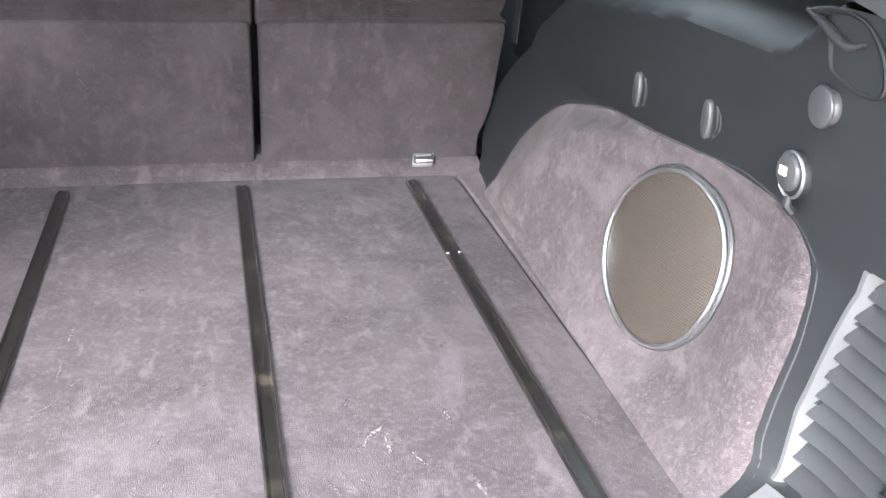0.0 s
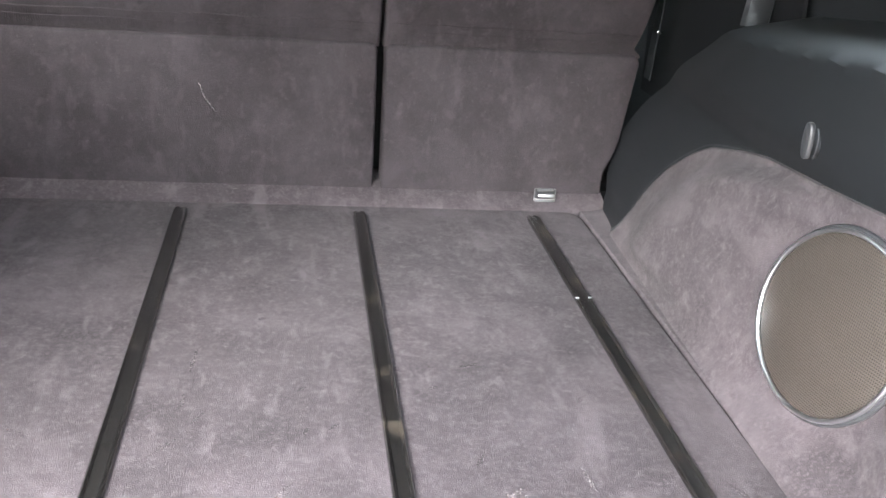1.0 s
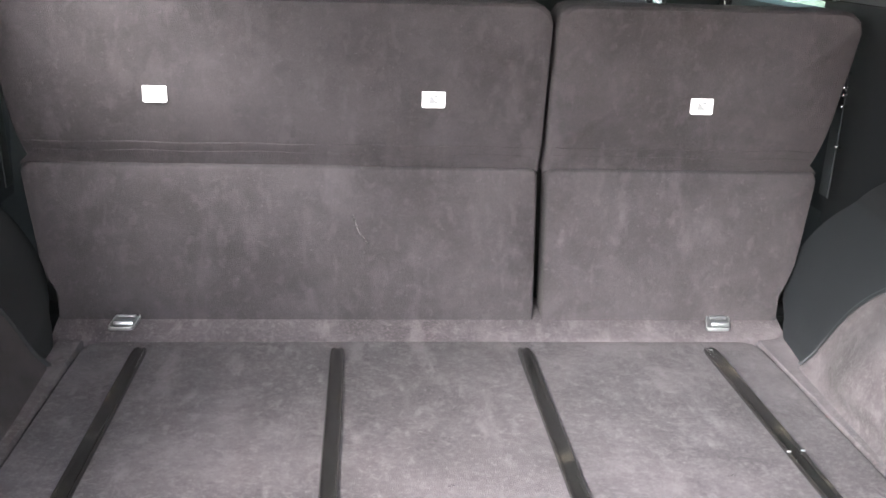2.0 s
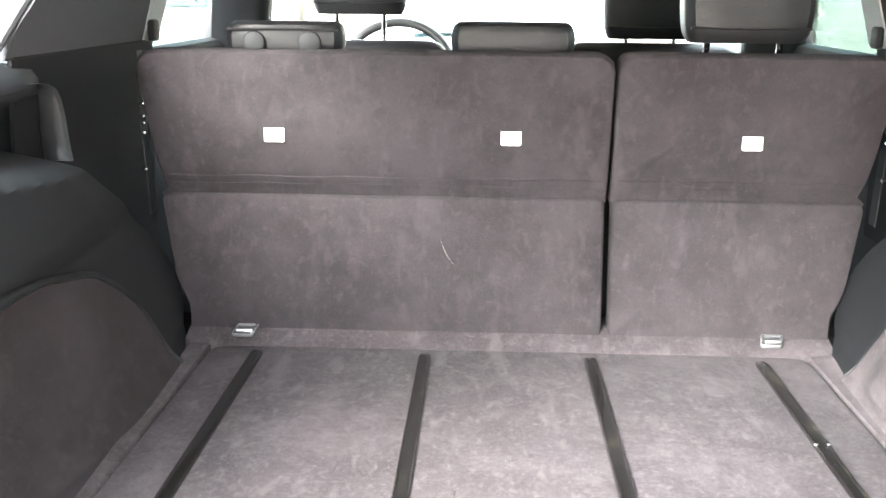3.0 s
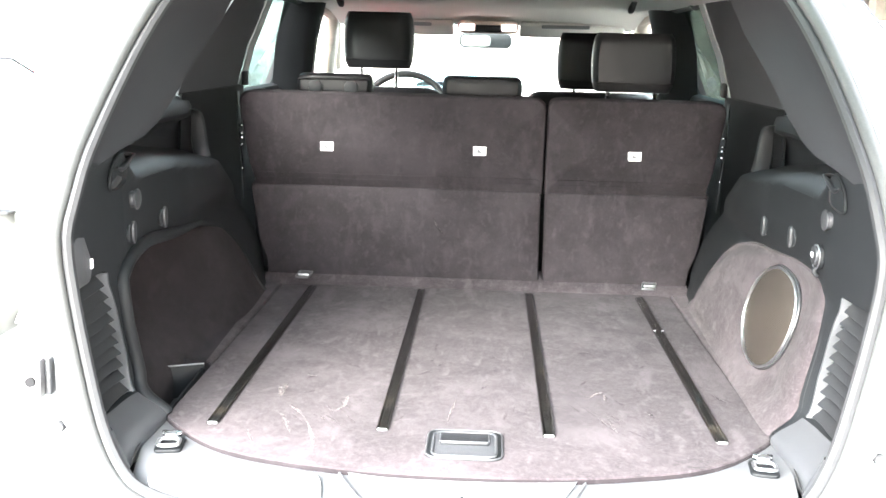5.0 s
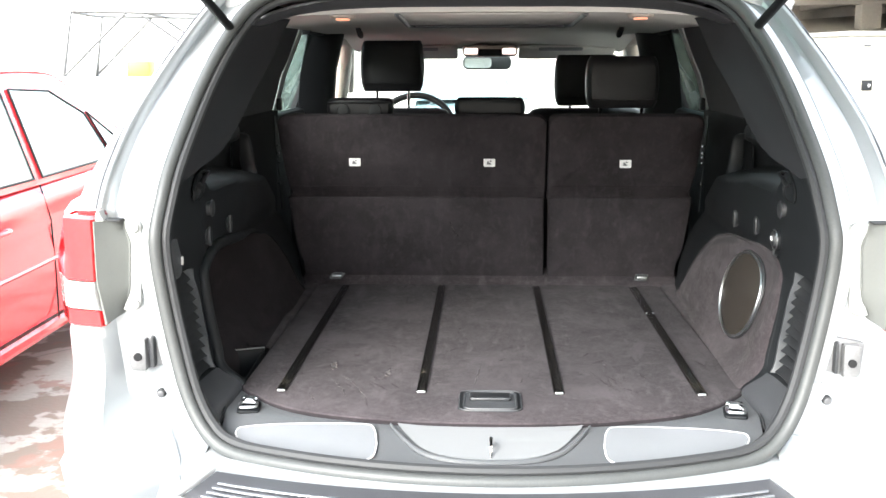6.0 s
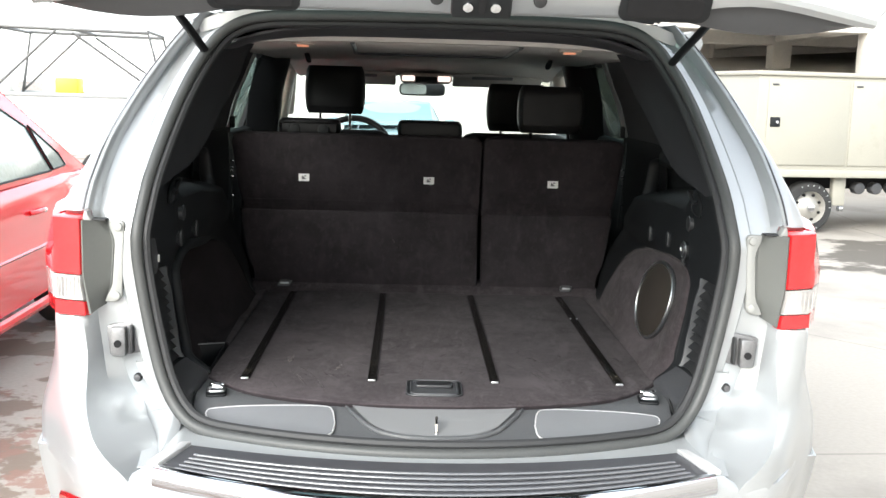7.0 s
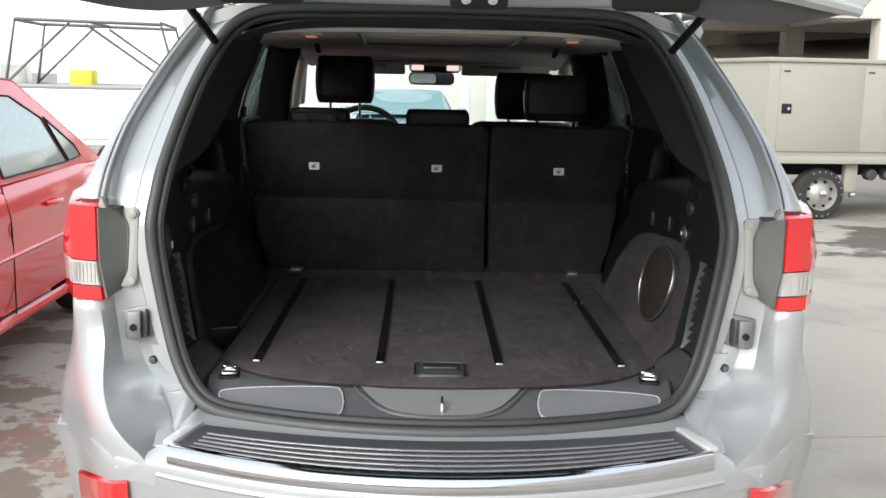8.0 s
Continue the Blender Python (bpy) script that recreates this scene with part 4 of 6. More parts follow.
    # ribbed vent: a recess with sloping louvres that start at a flange
    lv = [0.90 + 0.222 * i / 30 for i in range(31)]
    vent = part("vent", loft([[(s * (wall_x(curve_at(VENT_FORE, z), z) + d), curve_at(VENT_FORE, z) - e, z) for d, e in ((-0.003, -0.004), (-0.003, 0.0), (0.004, 0.002), (0.022, 0.003))] for z in lv], 0.002), VENT_LIT, trim, "black ribbed air vent")
    for k in range(10):
        z0 = 0.902 + 0.0218 * k
        rows = []
        for f in [i / 8 for i in range(9)]:
            ya, yb = curve_at(VENT_FORE, z0 + 0.01) - 0.003, curve_at(VENT_REAR, z0 + 0.01) + 0.001
            y = ya + (yb - ya) * f
            sag = 0.006 * f
            rows.append([(s * (wall_x(y, z + z0 - sag) + d), y, z0 + z - sag) for d, z in ((0.019, -0.001), (0.003, -0.001), (0.000, 0.001), (0.001, 0.003), (0.016, 0.021), (0.019, 0.022))])
        part("slat", loft(rows, 0.0015), SLAT_BLACK, vent)
    return trim, cp


def bag_hook(s, y, z, trim):
    x = wall_x(y, z)
    cup = part("bag_hook", disc(s * (x - 0.001), y - 0.002, z, 0.017, 0.006, "x", 24, 0.002), BLACK, trim, "satin grey bag hook")
    tongue = [(y + 0.006 + 0.0095 * math.copysign(abs(math.cos(q)) ** 0.7, math.cos(q)), z + 0.0215 * math.sin(q)) for q in (2 * math.pi * k / 24 for k in range(24))]
    part("hook_tongue", prism([(s * (x - 0.010), u, v) for u, v in tongue], (s * 0.008, 0, 0), 0.003), SATIN, cup)
    part("hook_edge", tube([(s * (x - 0.0035), y - 0.004 - 0.009 * math.cos(q), z + 0.018 * math.sin(q)) for q in (-1.2, -0.8, -0.4, 0, 0.4, 0.8, 1.2)], 0.0014, 6), SATIN, cup)


trims = {}
for s in (1, -1):
    trim, cp = side_trim(s)
    trims[s] = trim
    bag_hook(s, 0.580 if s > 0 else 0.414, 1.163 if s > 0 else 1.170, trim)
    bag_hook(s, 0.408 if s > 0 else 0.229, 1.172, trim)
    # large push knob
    y, z = 0.201 if s > 0 else 0.248, 1.239 if s > 0 else 1.231
    kx = wall_x(y, z)
    k = part("cover_knob", disc(s * (kx - 0.003), y, z, 0.0155, 0.012, "x", 28, 0.004), SATIN, trim, "round satin grey cover knob")
    part("knob_cap", disc(s * (kx - 0.010), y + 0.003, z, 0.0190, 0.006, "x", 28, 0.004), SATIN, k)
    # roller-cover socket
    y = 0.178
    wx = wall_x(y, 1.29)
    rim_pts = [(0.135, 1.318), (0.07, 1.326), (0.0, 1.322), (-0.045, 1.300), (-0.066, 1.272), (-0.060, 1.256), (-0.02, 1.252), (0.045, 1.262), (0.062, 1.276), (0.075, 1.298)]
    ol = spline([(0, y + 0.62 * u, 1.288 + 0.8 * (v - 1.288)) for u, v in rim_pts + rim_pts[:1]], 41)[:-1]
    rows = []
    for f, d in ((1.0, 0.0), (0.93, 0.003), (0.84, 0.020), (0.60, 0.028), (0.0, 0.028)):
        cy, cz = y + 0.01, 1.288
        rows.append([(s * (wx - 0.007 + d), cy + (p.y - cy) * f, cz + (p.z - cz) * f) for p in ol + ol[:1]])
    sk = part("cover_socket", sheet(loft(rows)), DARK, trim, "dark moulded roller cover socket")
    part("socket_rim", tube([(s * (wx - 0.004), p.y, p.z) for p in ol], 0.0018, 8, True), BLACK, sk)
    part("socket_jaw", tube(spline([(s * (wx - 0.006), y + 0.62 * u, v) for u, v in ((0.135, 1.312), (0.085, 1.304), (0.050, 1.296), (0.020, 1.292), (-0.012, 1.298))], 16), [0.002 + 0.003 * math.sin(math.pi * k / 15) for k in range(16)], 10), SLAT_BLACK, sk)
    part("socket_tongue", prism([(s * (wx - 0.002), y + 0.62 * u, v) for u, v in ((0.050, 1.280), (0.010, 1.284), (-0.04, 1.270), (-0.052, 1.262), (-0.02, 1.258), (0.042, 1.268))], (s * 0.016, 0, 0), 0.004), SATIN, sk)
    # grab guide that closes the undercut
    line = spline([(s * 0.706, 0.86, 1.352), (s * 0.706, 0.925, 1.350), (s * 0.703, 0.955, 1.338), (s * 0.698, 0.962, 1.310), (s * 0.690, 0.955, 1.262), (s * 0.680, 0.940, 1.235)], 22)
    rows = []
    for k, p in enumerate(line):
        w = 0.010 + 0.010 * smooth(k / 8)
        rows.append([p + Vector((s * dx * w, dy, dz)) for dx, dy, dz in ((1.2, 0.006, 0), (0.9, -0.004, 0), (0.0, -0.007, 0.002), (-0.8, -0.004, 0.0), (-1.0, 0.004, 0), (-0.8, 0.010, 0), (0.9, 0.012, 0))])
    part("grab_guide", cap(loft([r + r[:1] for r in rows])), SLAT_BLACK, trim, "moulded grab guide under the window")

# power outlet on the speaker side, with a small white mark
y, z = 0.230, 1.170
kx = wall_x(y, z)
outlet = part("power_outlet", disc(kx - 0.006, y, z, 0.022, 0.012, "x", 28, 0.003), BLACK, trims[1], "round black power outlet with hinged cap")
cp = part("outlet_cap", disc(kx - 0.013, y + 0.002, z + 0.002, 0.0175, 0.009, "x", 28, 0.004), SATIN, outlet)
part("cap_mark", box(kx - 0.0182, y + 0.004, z + 0.003, 0.002, 0.010, 0.008), WHITE, cp)
part("outlet_ring", tube([(kx - 0.012, y + 0.021 * math.cos(q), z + 0.021 * math.sin(q)) for q in (2 * math.pi * k / 24 for k in range(24))], 0.0016, 6, True), SATIN_CHROME, outlet)
part("cap_strap", tube([(kx - 0.012, y - 0.002, z - 0.020), (kx - 0.014, y - 0.004, z - 0.028), (kx - 0.008, y - 0.005, z - 0.034)], 0.0045, 8), BLACK, outlet)
# small lamp switch on the other side
y, z = 0.032, 1.160
kx = wall_x(y, z)
pn = part("side_pocket", prism([(-(kx - 0.002), y + u, z + v) for u, v in round_rect(0, 0, 0.075, 0.085, 0.02)], (-0.01, 0, 0), 0.004), GREYBLACK, trims[-1])
part("pocket_mark", box(-(kx - 0.004), y + 0.03, z - 0.01, 0.003, 0.008, 0.016), WHITE, pn)

# round loudspeaker in the carpet panel
sc, r = Vector((0, 0.4417, 1.0037)), 0.113


def on_panel(q, rad, lift):
    """A point of the oval loudspeaker, rad from its middle, lifted off the wall."""
    u, v = 1.037 * rad * math.cos(q), 0.888 * rad * math.sin(q)
    y, z = sc.y + u - 0.10 * v, sc.z + v
    return (panel_x(y, z) - 0.005 - lift, y, z)


rows = [[on_panel(2 * math.pi * k / 48, r * f, h) for k in range(49)] for f, h in ((0.98, 0.010), (0.94, 0.012), (0.6, 0.018), (0.0, 0.020))]
spk = part("speaker", cap(loft(rows)), GRILLE, trims[1], "round speaker with brown-grey mesh and chrome ring")
part("chrome_ring", tube([on_panel(2 * math.pi * k / 64, r, 0.012) for k in range(64)], 0.0028, 10, True), SATIN_CHROME, spk)
part("ring_base", tube([on_panel(2 * math.pi * k / 64, r * 1.03, 0.007) for k in range(64)], 0.0035, 8, True), SATIN, spk)

# storage pocket in the other panel: shelf, divider and black bin
bin_ = part("storage_bin", loft([[(-(0.541 + 0.03 * (y - 0.3)), y, 0.858), (-0.548, y, 0.80), (-0.60, y, 0.795), (-0.650, y, 0.80), (-0.668, y, 0.875)] for y in (0.165, 0.25, 0.33, 0.43)], 0.003), BLACK, trims[-1], "black storage bin beside the load floor")
part("bin_divider", prism([(-0.545, 0.432, 0.864), (-0.662, 0.352, 0.872), (-0.655, 0.355, 0.80), (-0.548, 0.428, 0.80)], (0, 0.005, 0), 0.001), BLACK, bin_)
part("divider_edge", tube([(-0.544, 0.430, 0.866), (-0.60, 0.392, 0.870), (-0.662, 0.350, 0.874)], 0.0018, 8), CUP_GREY, bin_)
part("bin_edge", tube([(-0.548, 0.200, 0.83), (-0.575, 0.195, 0.828), (-0.60, 0.20, 0.832)], 0.003, 8), CUP_GREY, bin_)

# ---- upper trim, roof lining and cabin ----
for s in (1, -1):
    D_FRONT = [(1.21, 0.02), (1.29, 0.06), (1.325, 0.14), (1.355, 0.28), (1.41, 0.335), (1.48, 0.405), (1.515, 0.46), (1.56, 0.54), (1.62, 0.60), (1.68, 0.66)]
    rows = []
    for k in range(25):
        z = 1.215 + 0.46 * k / 24
        ya = curve_at(HATCH, z) + 0.02
        yb = max(curve_at(D_FRONT, z), ya + 0.015)
        xa, xb = seal_x(z) - 0.006, curve_at([(1.21, 0.645), (1.30, 0.640), (1.355, 0.594), (1.41, 0.570), (1.48, 0.548), (1.53, 0.535), (1.62, 0.513), (1.68, 0.49)], z)
        rows.append([(s * (xa + (xb - xa) * smooth(f) + 0.004 * math.sin(math.pi * f)), ya + (yb - ya) * f, z) for f in [i / 8 for i in range(9)]] + [(s * (xb + 0.014), yb + 0.008, z), (s * (xb + 0.06), yb + 0.012, z), (s * (xb + 0.12), yb + 0.005, z)])
    part("rear_pillar_trim", loft(rows, 0.004), PILLAR_GREY, suv, "dark rear pillar trim")
    rows = []
    for k in range(13):
        z = 1.385 + 0.295 * k / 12
        ya, yb = curve_at([(1.385, 0.865), (1.423, 0.88), (1.556, 1.04), (1.68, 1.14)], z), curve_at([(1.385, 1.47), (1.56, 1.48), (1.68, 1.44)], z)
        x = curve_at([(1.385, 0.712), (1.50, 0.682), (1.68, 0.600)], z)
        rows.append([(s * (x + 0.014), ya - 0.001, z), (s * (x + 0.004), ya, z), (s * x, ya + 0.04, z), (s * x, 0.5 * (ya + yb), z), (s * x, yb - 0.04, z), (s * (x + 0.008), yb, z), (s * (x + 0.04), yb + 0.004, z)])
    cpt = part("centre_pillar_trim", loft(rows, 0.004), FABRIC_GREY, suv, "grey fabric pillar trim beside the rear seat")
    part("lower_pillar_trim", loft([[(s * x, y, z) for x, z in ((0.728, 0.86), (0.725, 1.10), (0.718, 1.30), (0.7135, 1.388))] for y in (0.87, 1.0, 1.2, 1.50)], 0.006), PILLAR_SHADED, cpt)
    part("belt_line_trim", loft([[(s * x, y, z) for x, z in ((0.745, 1.14), (0.745, 1.25), (0.745, 1.36))] for y in (0.30, 0.7, 0.90)], 0.006), BLACK, cpt)
    part("pillar_seam", tube([(s * 0.7105, y, 1.3885) for y in (0.885, 1.0, 1.2, 1.46)], 0.0018, 6), DARK, cpt)
    part("pillar_return", loft([[(s * (x - 0.001), y - 0.012, z), (s * (x + 0.002), y + 0.03, z), (s * (x + 0.012), y + 0.12, z), (s * (x + 0.03), y + 0.13, z)] for x, y, z in ((0.712, 1.47, 1.388), (0.682, 1.475, 1.50), (0.658, 1.48, 1.56), (0.600, 1.44, 1.68))], 0.004), GREYPANEL, cpt, "pale grey edge of the pillar trim")
    part("belt_guide", box(s * 0.697, 1.475, 1.408, 0.016, 0.035, 0.042, 0.006), BLACK, cpt)
    part("window_seal", tube([(s * (x + 0.010), y - 0.004, z) for x, y, z in ((0.722, 0.36, 1.392), (0.722, 0.60, 1.394), (0.714, 0.80, 1.392), (0.711, 0.85, 1.397), (0.706, 0.875, 1.42), (0.690, 0.97, 1.50), (0.664, 1.06, 1.575), (0.610, 1.13, 1.67))], 0.007, 8), RUBBER, cpt)
    strap = part("belt_strap", loft([[(s * x, y - 0.012, z), (s * x, y + 0.02, z)] for x, y, z in ((0.692, 1.36, 1.375), (0.684, 1.33, 1.30), (0.672, 1.31, 1.20), (0.662, 1.30, 1.08))], 0.002), BLACK, suv, "black seat belt strap beside the backrest")
    for z in (1.285, 1.262, 1.250, 1.232, 1.165):
        part("chrome_clip", box(s * 0.668, 1.290, z, 0.010, 0.006, 0.005, 0.001), CHROME, strap)
    part("rear_door_panel", box(s * 0.745, 1.78, 0.92, 0.05, 0.74, 0.90, 0.02), BLACK, suv)
    part("front_door_panel", box(s * 0.745, 2.72, 0.90, 0.05, 1.06, 0.90, 0.02), BLACK, suv)
    part("door_frame", tube([(s * 0.625, 1.60, 1.655), (s * 0.64, 1.75, 1.662), (s * 0.645, 2.10, 1.66)], 0.020, 8), BLACK, suv)
    bp = part("belt_pillar_trim", loft([[(s * (x + 0.11), y - 0.16, z), (s * (x + 0.03), y - 0.10, z), (s * x, y - 0.03, z), (s * x, y + 0.04, z), (s * (x + 0.08), y + 0.08, z)] for x, y, z in ((0.640, 2.25, 1.30), (0.615, 2.21, 1.50), (0.57, 2.16, 1.66))], 0.004), BLACK, suv)
    part("front_belt", loft([[(s * x, y - 0.02, z), (s * x, y + 0.02, z)] for x, y, z in ((0.604, 2.20, 1.56), (0.622, 2.22, 1.40), (0.635, 2.24, 1.2))], 0.002), RUBBER, bp)
    part("front_door_frame", tube([(s * 0.72, 2.30, 1.38), (s * 0.655, 2.32, 1.58), (s * 0.640, 2.42, 1.645), (s * 0.65, 3.0, 1.62), (s * 0.72, 3.5, 1.40)], 0.020, 8), BEIGE, suv)
    part("coat_hook", tube(spline([(s * 0.462, 1.73, 1.668), (s * 0.456, 1.74, 1.640), (s * 0.456, 1.78, 1.636), (s * 0.462, 1.80, 1.650)], 12), 0.009, 8), PILLAR_GREY, suv)
    dl = part("dome_lamp", prism([(s * (0.360 + u), 0.59 + v, 1.650) for u, v in round_rect(0, 0, 0.058, 0.095, 0.026)], (0, 0, 0.02), 0.006), BEIGE, suv, "lit oval dome lamp")
    part("bulb", prism([(s * (0.360 + u), 0.59 + v, 1.645) for u, v in round_rect(0, 0.0, 0.030, 0.055, 0.014)], (0, 0, 0.006), 0.002), WARM_LAMP, dl)

# roof lining with a sunroof shade
rows = []
for k in range(25):
    y = 0.47 + (3.02 - 0.47) * k / 24
    z = 1.672 + 0.012 * math.sin(math.pi * k / 24) - 0.05 * smooth((y - 2.5) / 0.5)
    rows.append([(x, y, z - 0.022 * (abs(x) / 0.62) ** 3) for x in [i * 0.62 / 12 for i in range(-12, 13)]])
ceil = part("headliner", loft(rows, 0.012), HEADLINER, suv, "pale grey fabric roof lining")
part("sunroof_shade", prism([(x, y, 1.660) for x, y in ((-0.225, 0.60), (0.225, 0.60), (0.255, 1.36), (0.235, 1.40), (-0.235, 1.40), (-0.255, 1.36))], (0, 0, 0.006), 0.002), HEADLINER, ceil)
part("sunroof_frame", tube([(-0.226, 0.56, 1.660), (-0.242, 1.0, 1.659), (-0.258, 1.36, 1.659), (-0.238, 1.41, 1.659), (0, 1.415, 1.659), (0.238, 1.41, 1.659), (0.258, 1.36, 1.659), (0.242, 1.0, 1.659), (0.226, 0.56, 1.660)], 0.007, 8), GREYBLACK, ceil)
# black moulding across the head of the opening
rows = []
for i in range(21):
    x = -0.55 + 1.10 * i / 20
    zz = 1.690 - 0.06 * (abs(x) / 0.55) ** 5
    k = 1 - 0.9 * (abs(x) / 0.55) ** 5
    rows.append([(x, hatch_y(x, 1.70) + 0.02, zz), (x, hatch_y(x, 1.70) + 0.06, zz - 0.014 * k), (x, hatch_y(x, 1.70) + 0.10, zz - 0.016 * k), (x, 0.49, zz - 0.010 * k)])
part("header_trim", loft(rows, 0.006), GREYBLACK, suv, "black header trim above the opening")

# overhead console, mirror, visors, dashboard, steering wheel
con = part("roof_console", box(0.007, 2.86, 1.592, 0.25, 0.22, 0.05, 0.02, 3), BEIGE, suv, "roof console with two lit map lamps")
part("console_panel", box(0.007, 2.755, 1.585, 0.11, 0.02, 0.03, 0.006), BLACK, con)
for s in (1, -1):
    part("map_lamp", box(0.007 + s * 0.085, 2.752, 1.590, 0.060, 0.016, 0.026, 0.006), MAP_LAMP, con)
    vis = part("sun_visor", box(s * 0.36, 2.93, 1.588, 0.44, 0.14, 0.022, 0.01, 3, (-20, 0, 0)), HEADLINER, suv, "pale grey folded sun visor")
    part("visor_mirror_cover", box(s * 0.33, 2.862, 1.600, 0.20, 0.01, 0.015, 0.004), PLATE, vis)
part("front_header", box(0, 3.0, 1.628, 1.24, 0.06, 0.05, 0.02), HEADLINER, suv)
mir = part("inside_mirror", prism([(-0.005 + u, 3.30, 1.538 + v) for u, v in round_rect(0, 0, 0.245, 0.068, 0.028)], (0, 0.03, 0), 0.008), BLACK, suv, "black framed inside mirror")
part("mirror_face", prism([(-0.05 + u, 3.297, 1.538 + v) for u, v in round_rect(0, 0, 0.135, 0.050, 0.018)], (0, 0.002, 0)), MIRROR, mir)
part("mirror_stem", tube([(0, 3.33, 1.55), (0, 3.36, 1.60)], 0.014, 8), BLACK, mir)
rows = [[(x, y, z - 0.03 * (x / 0.7) ** 2) for x in [i * 0.72 / 8 for i in range(-8, 9)]] for y, z in ((3.20, 0.80), (3.16, 1.05), (3.20, 1.20), (3.32, 1.255), (3.6, 1.255), (3.95, 1.235))]
part("dashboard", loft(rows, 0.02), BLACK, suv, "black dashboard")
part("instrument_hood", box(-0.345, 3.24, 1.262, 0.36, 0.16, 0.07, 0.03, 3), BLACK, suv)
cw = Vector((-0.345, 2.96, 1.215))
rim = [cw + Vector((0.188 * math.cos(q), 0.188 * math.sin(q) * 0.42, 0.188 * math.sin(q) * 0.91)) for q in (2 * math.pi * k / 40 for k in range(40))]
sw = part("steering_wheel", tube(rim, 0.016, 10, True), LEATHER, suv, "black leather steering wheel")
part("wheel_boss", disc(cw.x, cw.y + 0.02, cw.z, 0.07, 0.05, "y", 24, 0.01), BLACK, sw)
for q in (0, 180, 270):
    part("spoke", tube([cw + Vector((0.05 * math.cos(radians(q)), 0.02, 0.05 * math.sin(radians(q)))), cw + Vector((0.18 * math.cos(radians(q)), 0.075 * math.sin(radians(q)), 0.165 * math.sin(radians(q))))], 0.014, 8), BLACK, sw)
part("cabin_floor", box(0, 2.35, 0.44, 1.50, 2.2, 0.06, 0.01), DARK, suv)
part("seat_gap_filler", box(0.181, 1.385, 1.11, 0.05, 0.02, 0.50, 0.003), DARK, suv)
part("seat_riser", box(0, 1.40, 0.66, 1.44, 0.20, 0.42, 0.02), DARK, suv)

# ---- gas struts ----
for s in (1, -1):
    st = part("gas_strut", tube([(s * 0.560, 0.30, 1.612), (s * 0.600, 0.02, 1.730)], 0.0100, 12), BLACK, suv, "black gas strut of the tailgate")
    part("strut_rod", tube([(s * 0.600, 0.02, 1.730), (s * 0.622, -0.13, 1.792)], 0.006, 8), CHROME, st)
    part("ball_joint", disc(s * 0.560, 0.30, 1.612, 0.016, 0.03, "x", 14, 0.004), BLACK, st)
    part("hinge", box(s * 0.44, 0.40, 1.728, 0.05, 0.07, 0.025, 0.006), SILVER, suv)

# ---- tailgate, raised ----
RAISED = 52.3
PIVOT = Vector((0, 0.42, 1.72))
swing = Matrix.Translation(PIVOT) @ Matrix.Rotation(radians(-RAISED), 4, "X") @ Matrix.Translation(-PIVOT)
GATE_W = [(0.78, 0.60), (0.85, 0.675), (1.0, 0.722), (1.25, 0.738), (1.42, 0.690), (1.60, 0.615), (1.72, 0.55)]
GATE_Y = [(0.78, -0.285), (0.80, -0.305), (0.84, -0.325), (0.95, -0.315), (1.10, -0.285), (1.25, -0.235), (1.30, -0.20), (1.50, 0.03), (1.65, 0.23), (1.72, 0.36)]


def gate_pt(u, z, depth=0.0):
    """A point of the tailgate's skin while shut: u across from -1 to 1, depth inwards."""
    w = curve_at(GATE_W, z) - 0.25 * depth
    sweep = 0.085 - 0.02 * smooth((z - 1.2) / 0.5)
    return Vector((u * w, curve_at(GATE_Y, z) + sweep * abs(u) ** 2.2 + depth * (1 - 0.88 * u * u), z))


def swung(bm):
    bmesh.ops.transform(bm, matrix=swing, verts=bm.verts)
    return bm


us = [i / 16 for i in range(-16, 17)]
zs = [0.80, 0.82, 0.85, 0.90, 0.96, 1.02, 1.10, 1.18, 1.24, 1.27]


def pinch(u):
    """How deep the closing edge runs inwards: it narrows towards the corners."""
    return (1 - 0.88 * u * u) * (1 - 0.55 * math.sin(math.pi * max(0.0, abs(u) - 0.5) / 0.5))


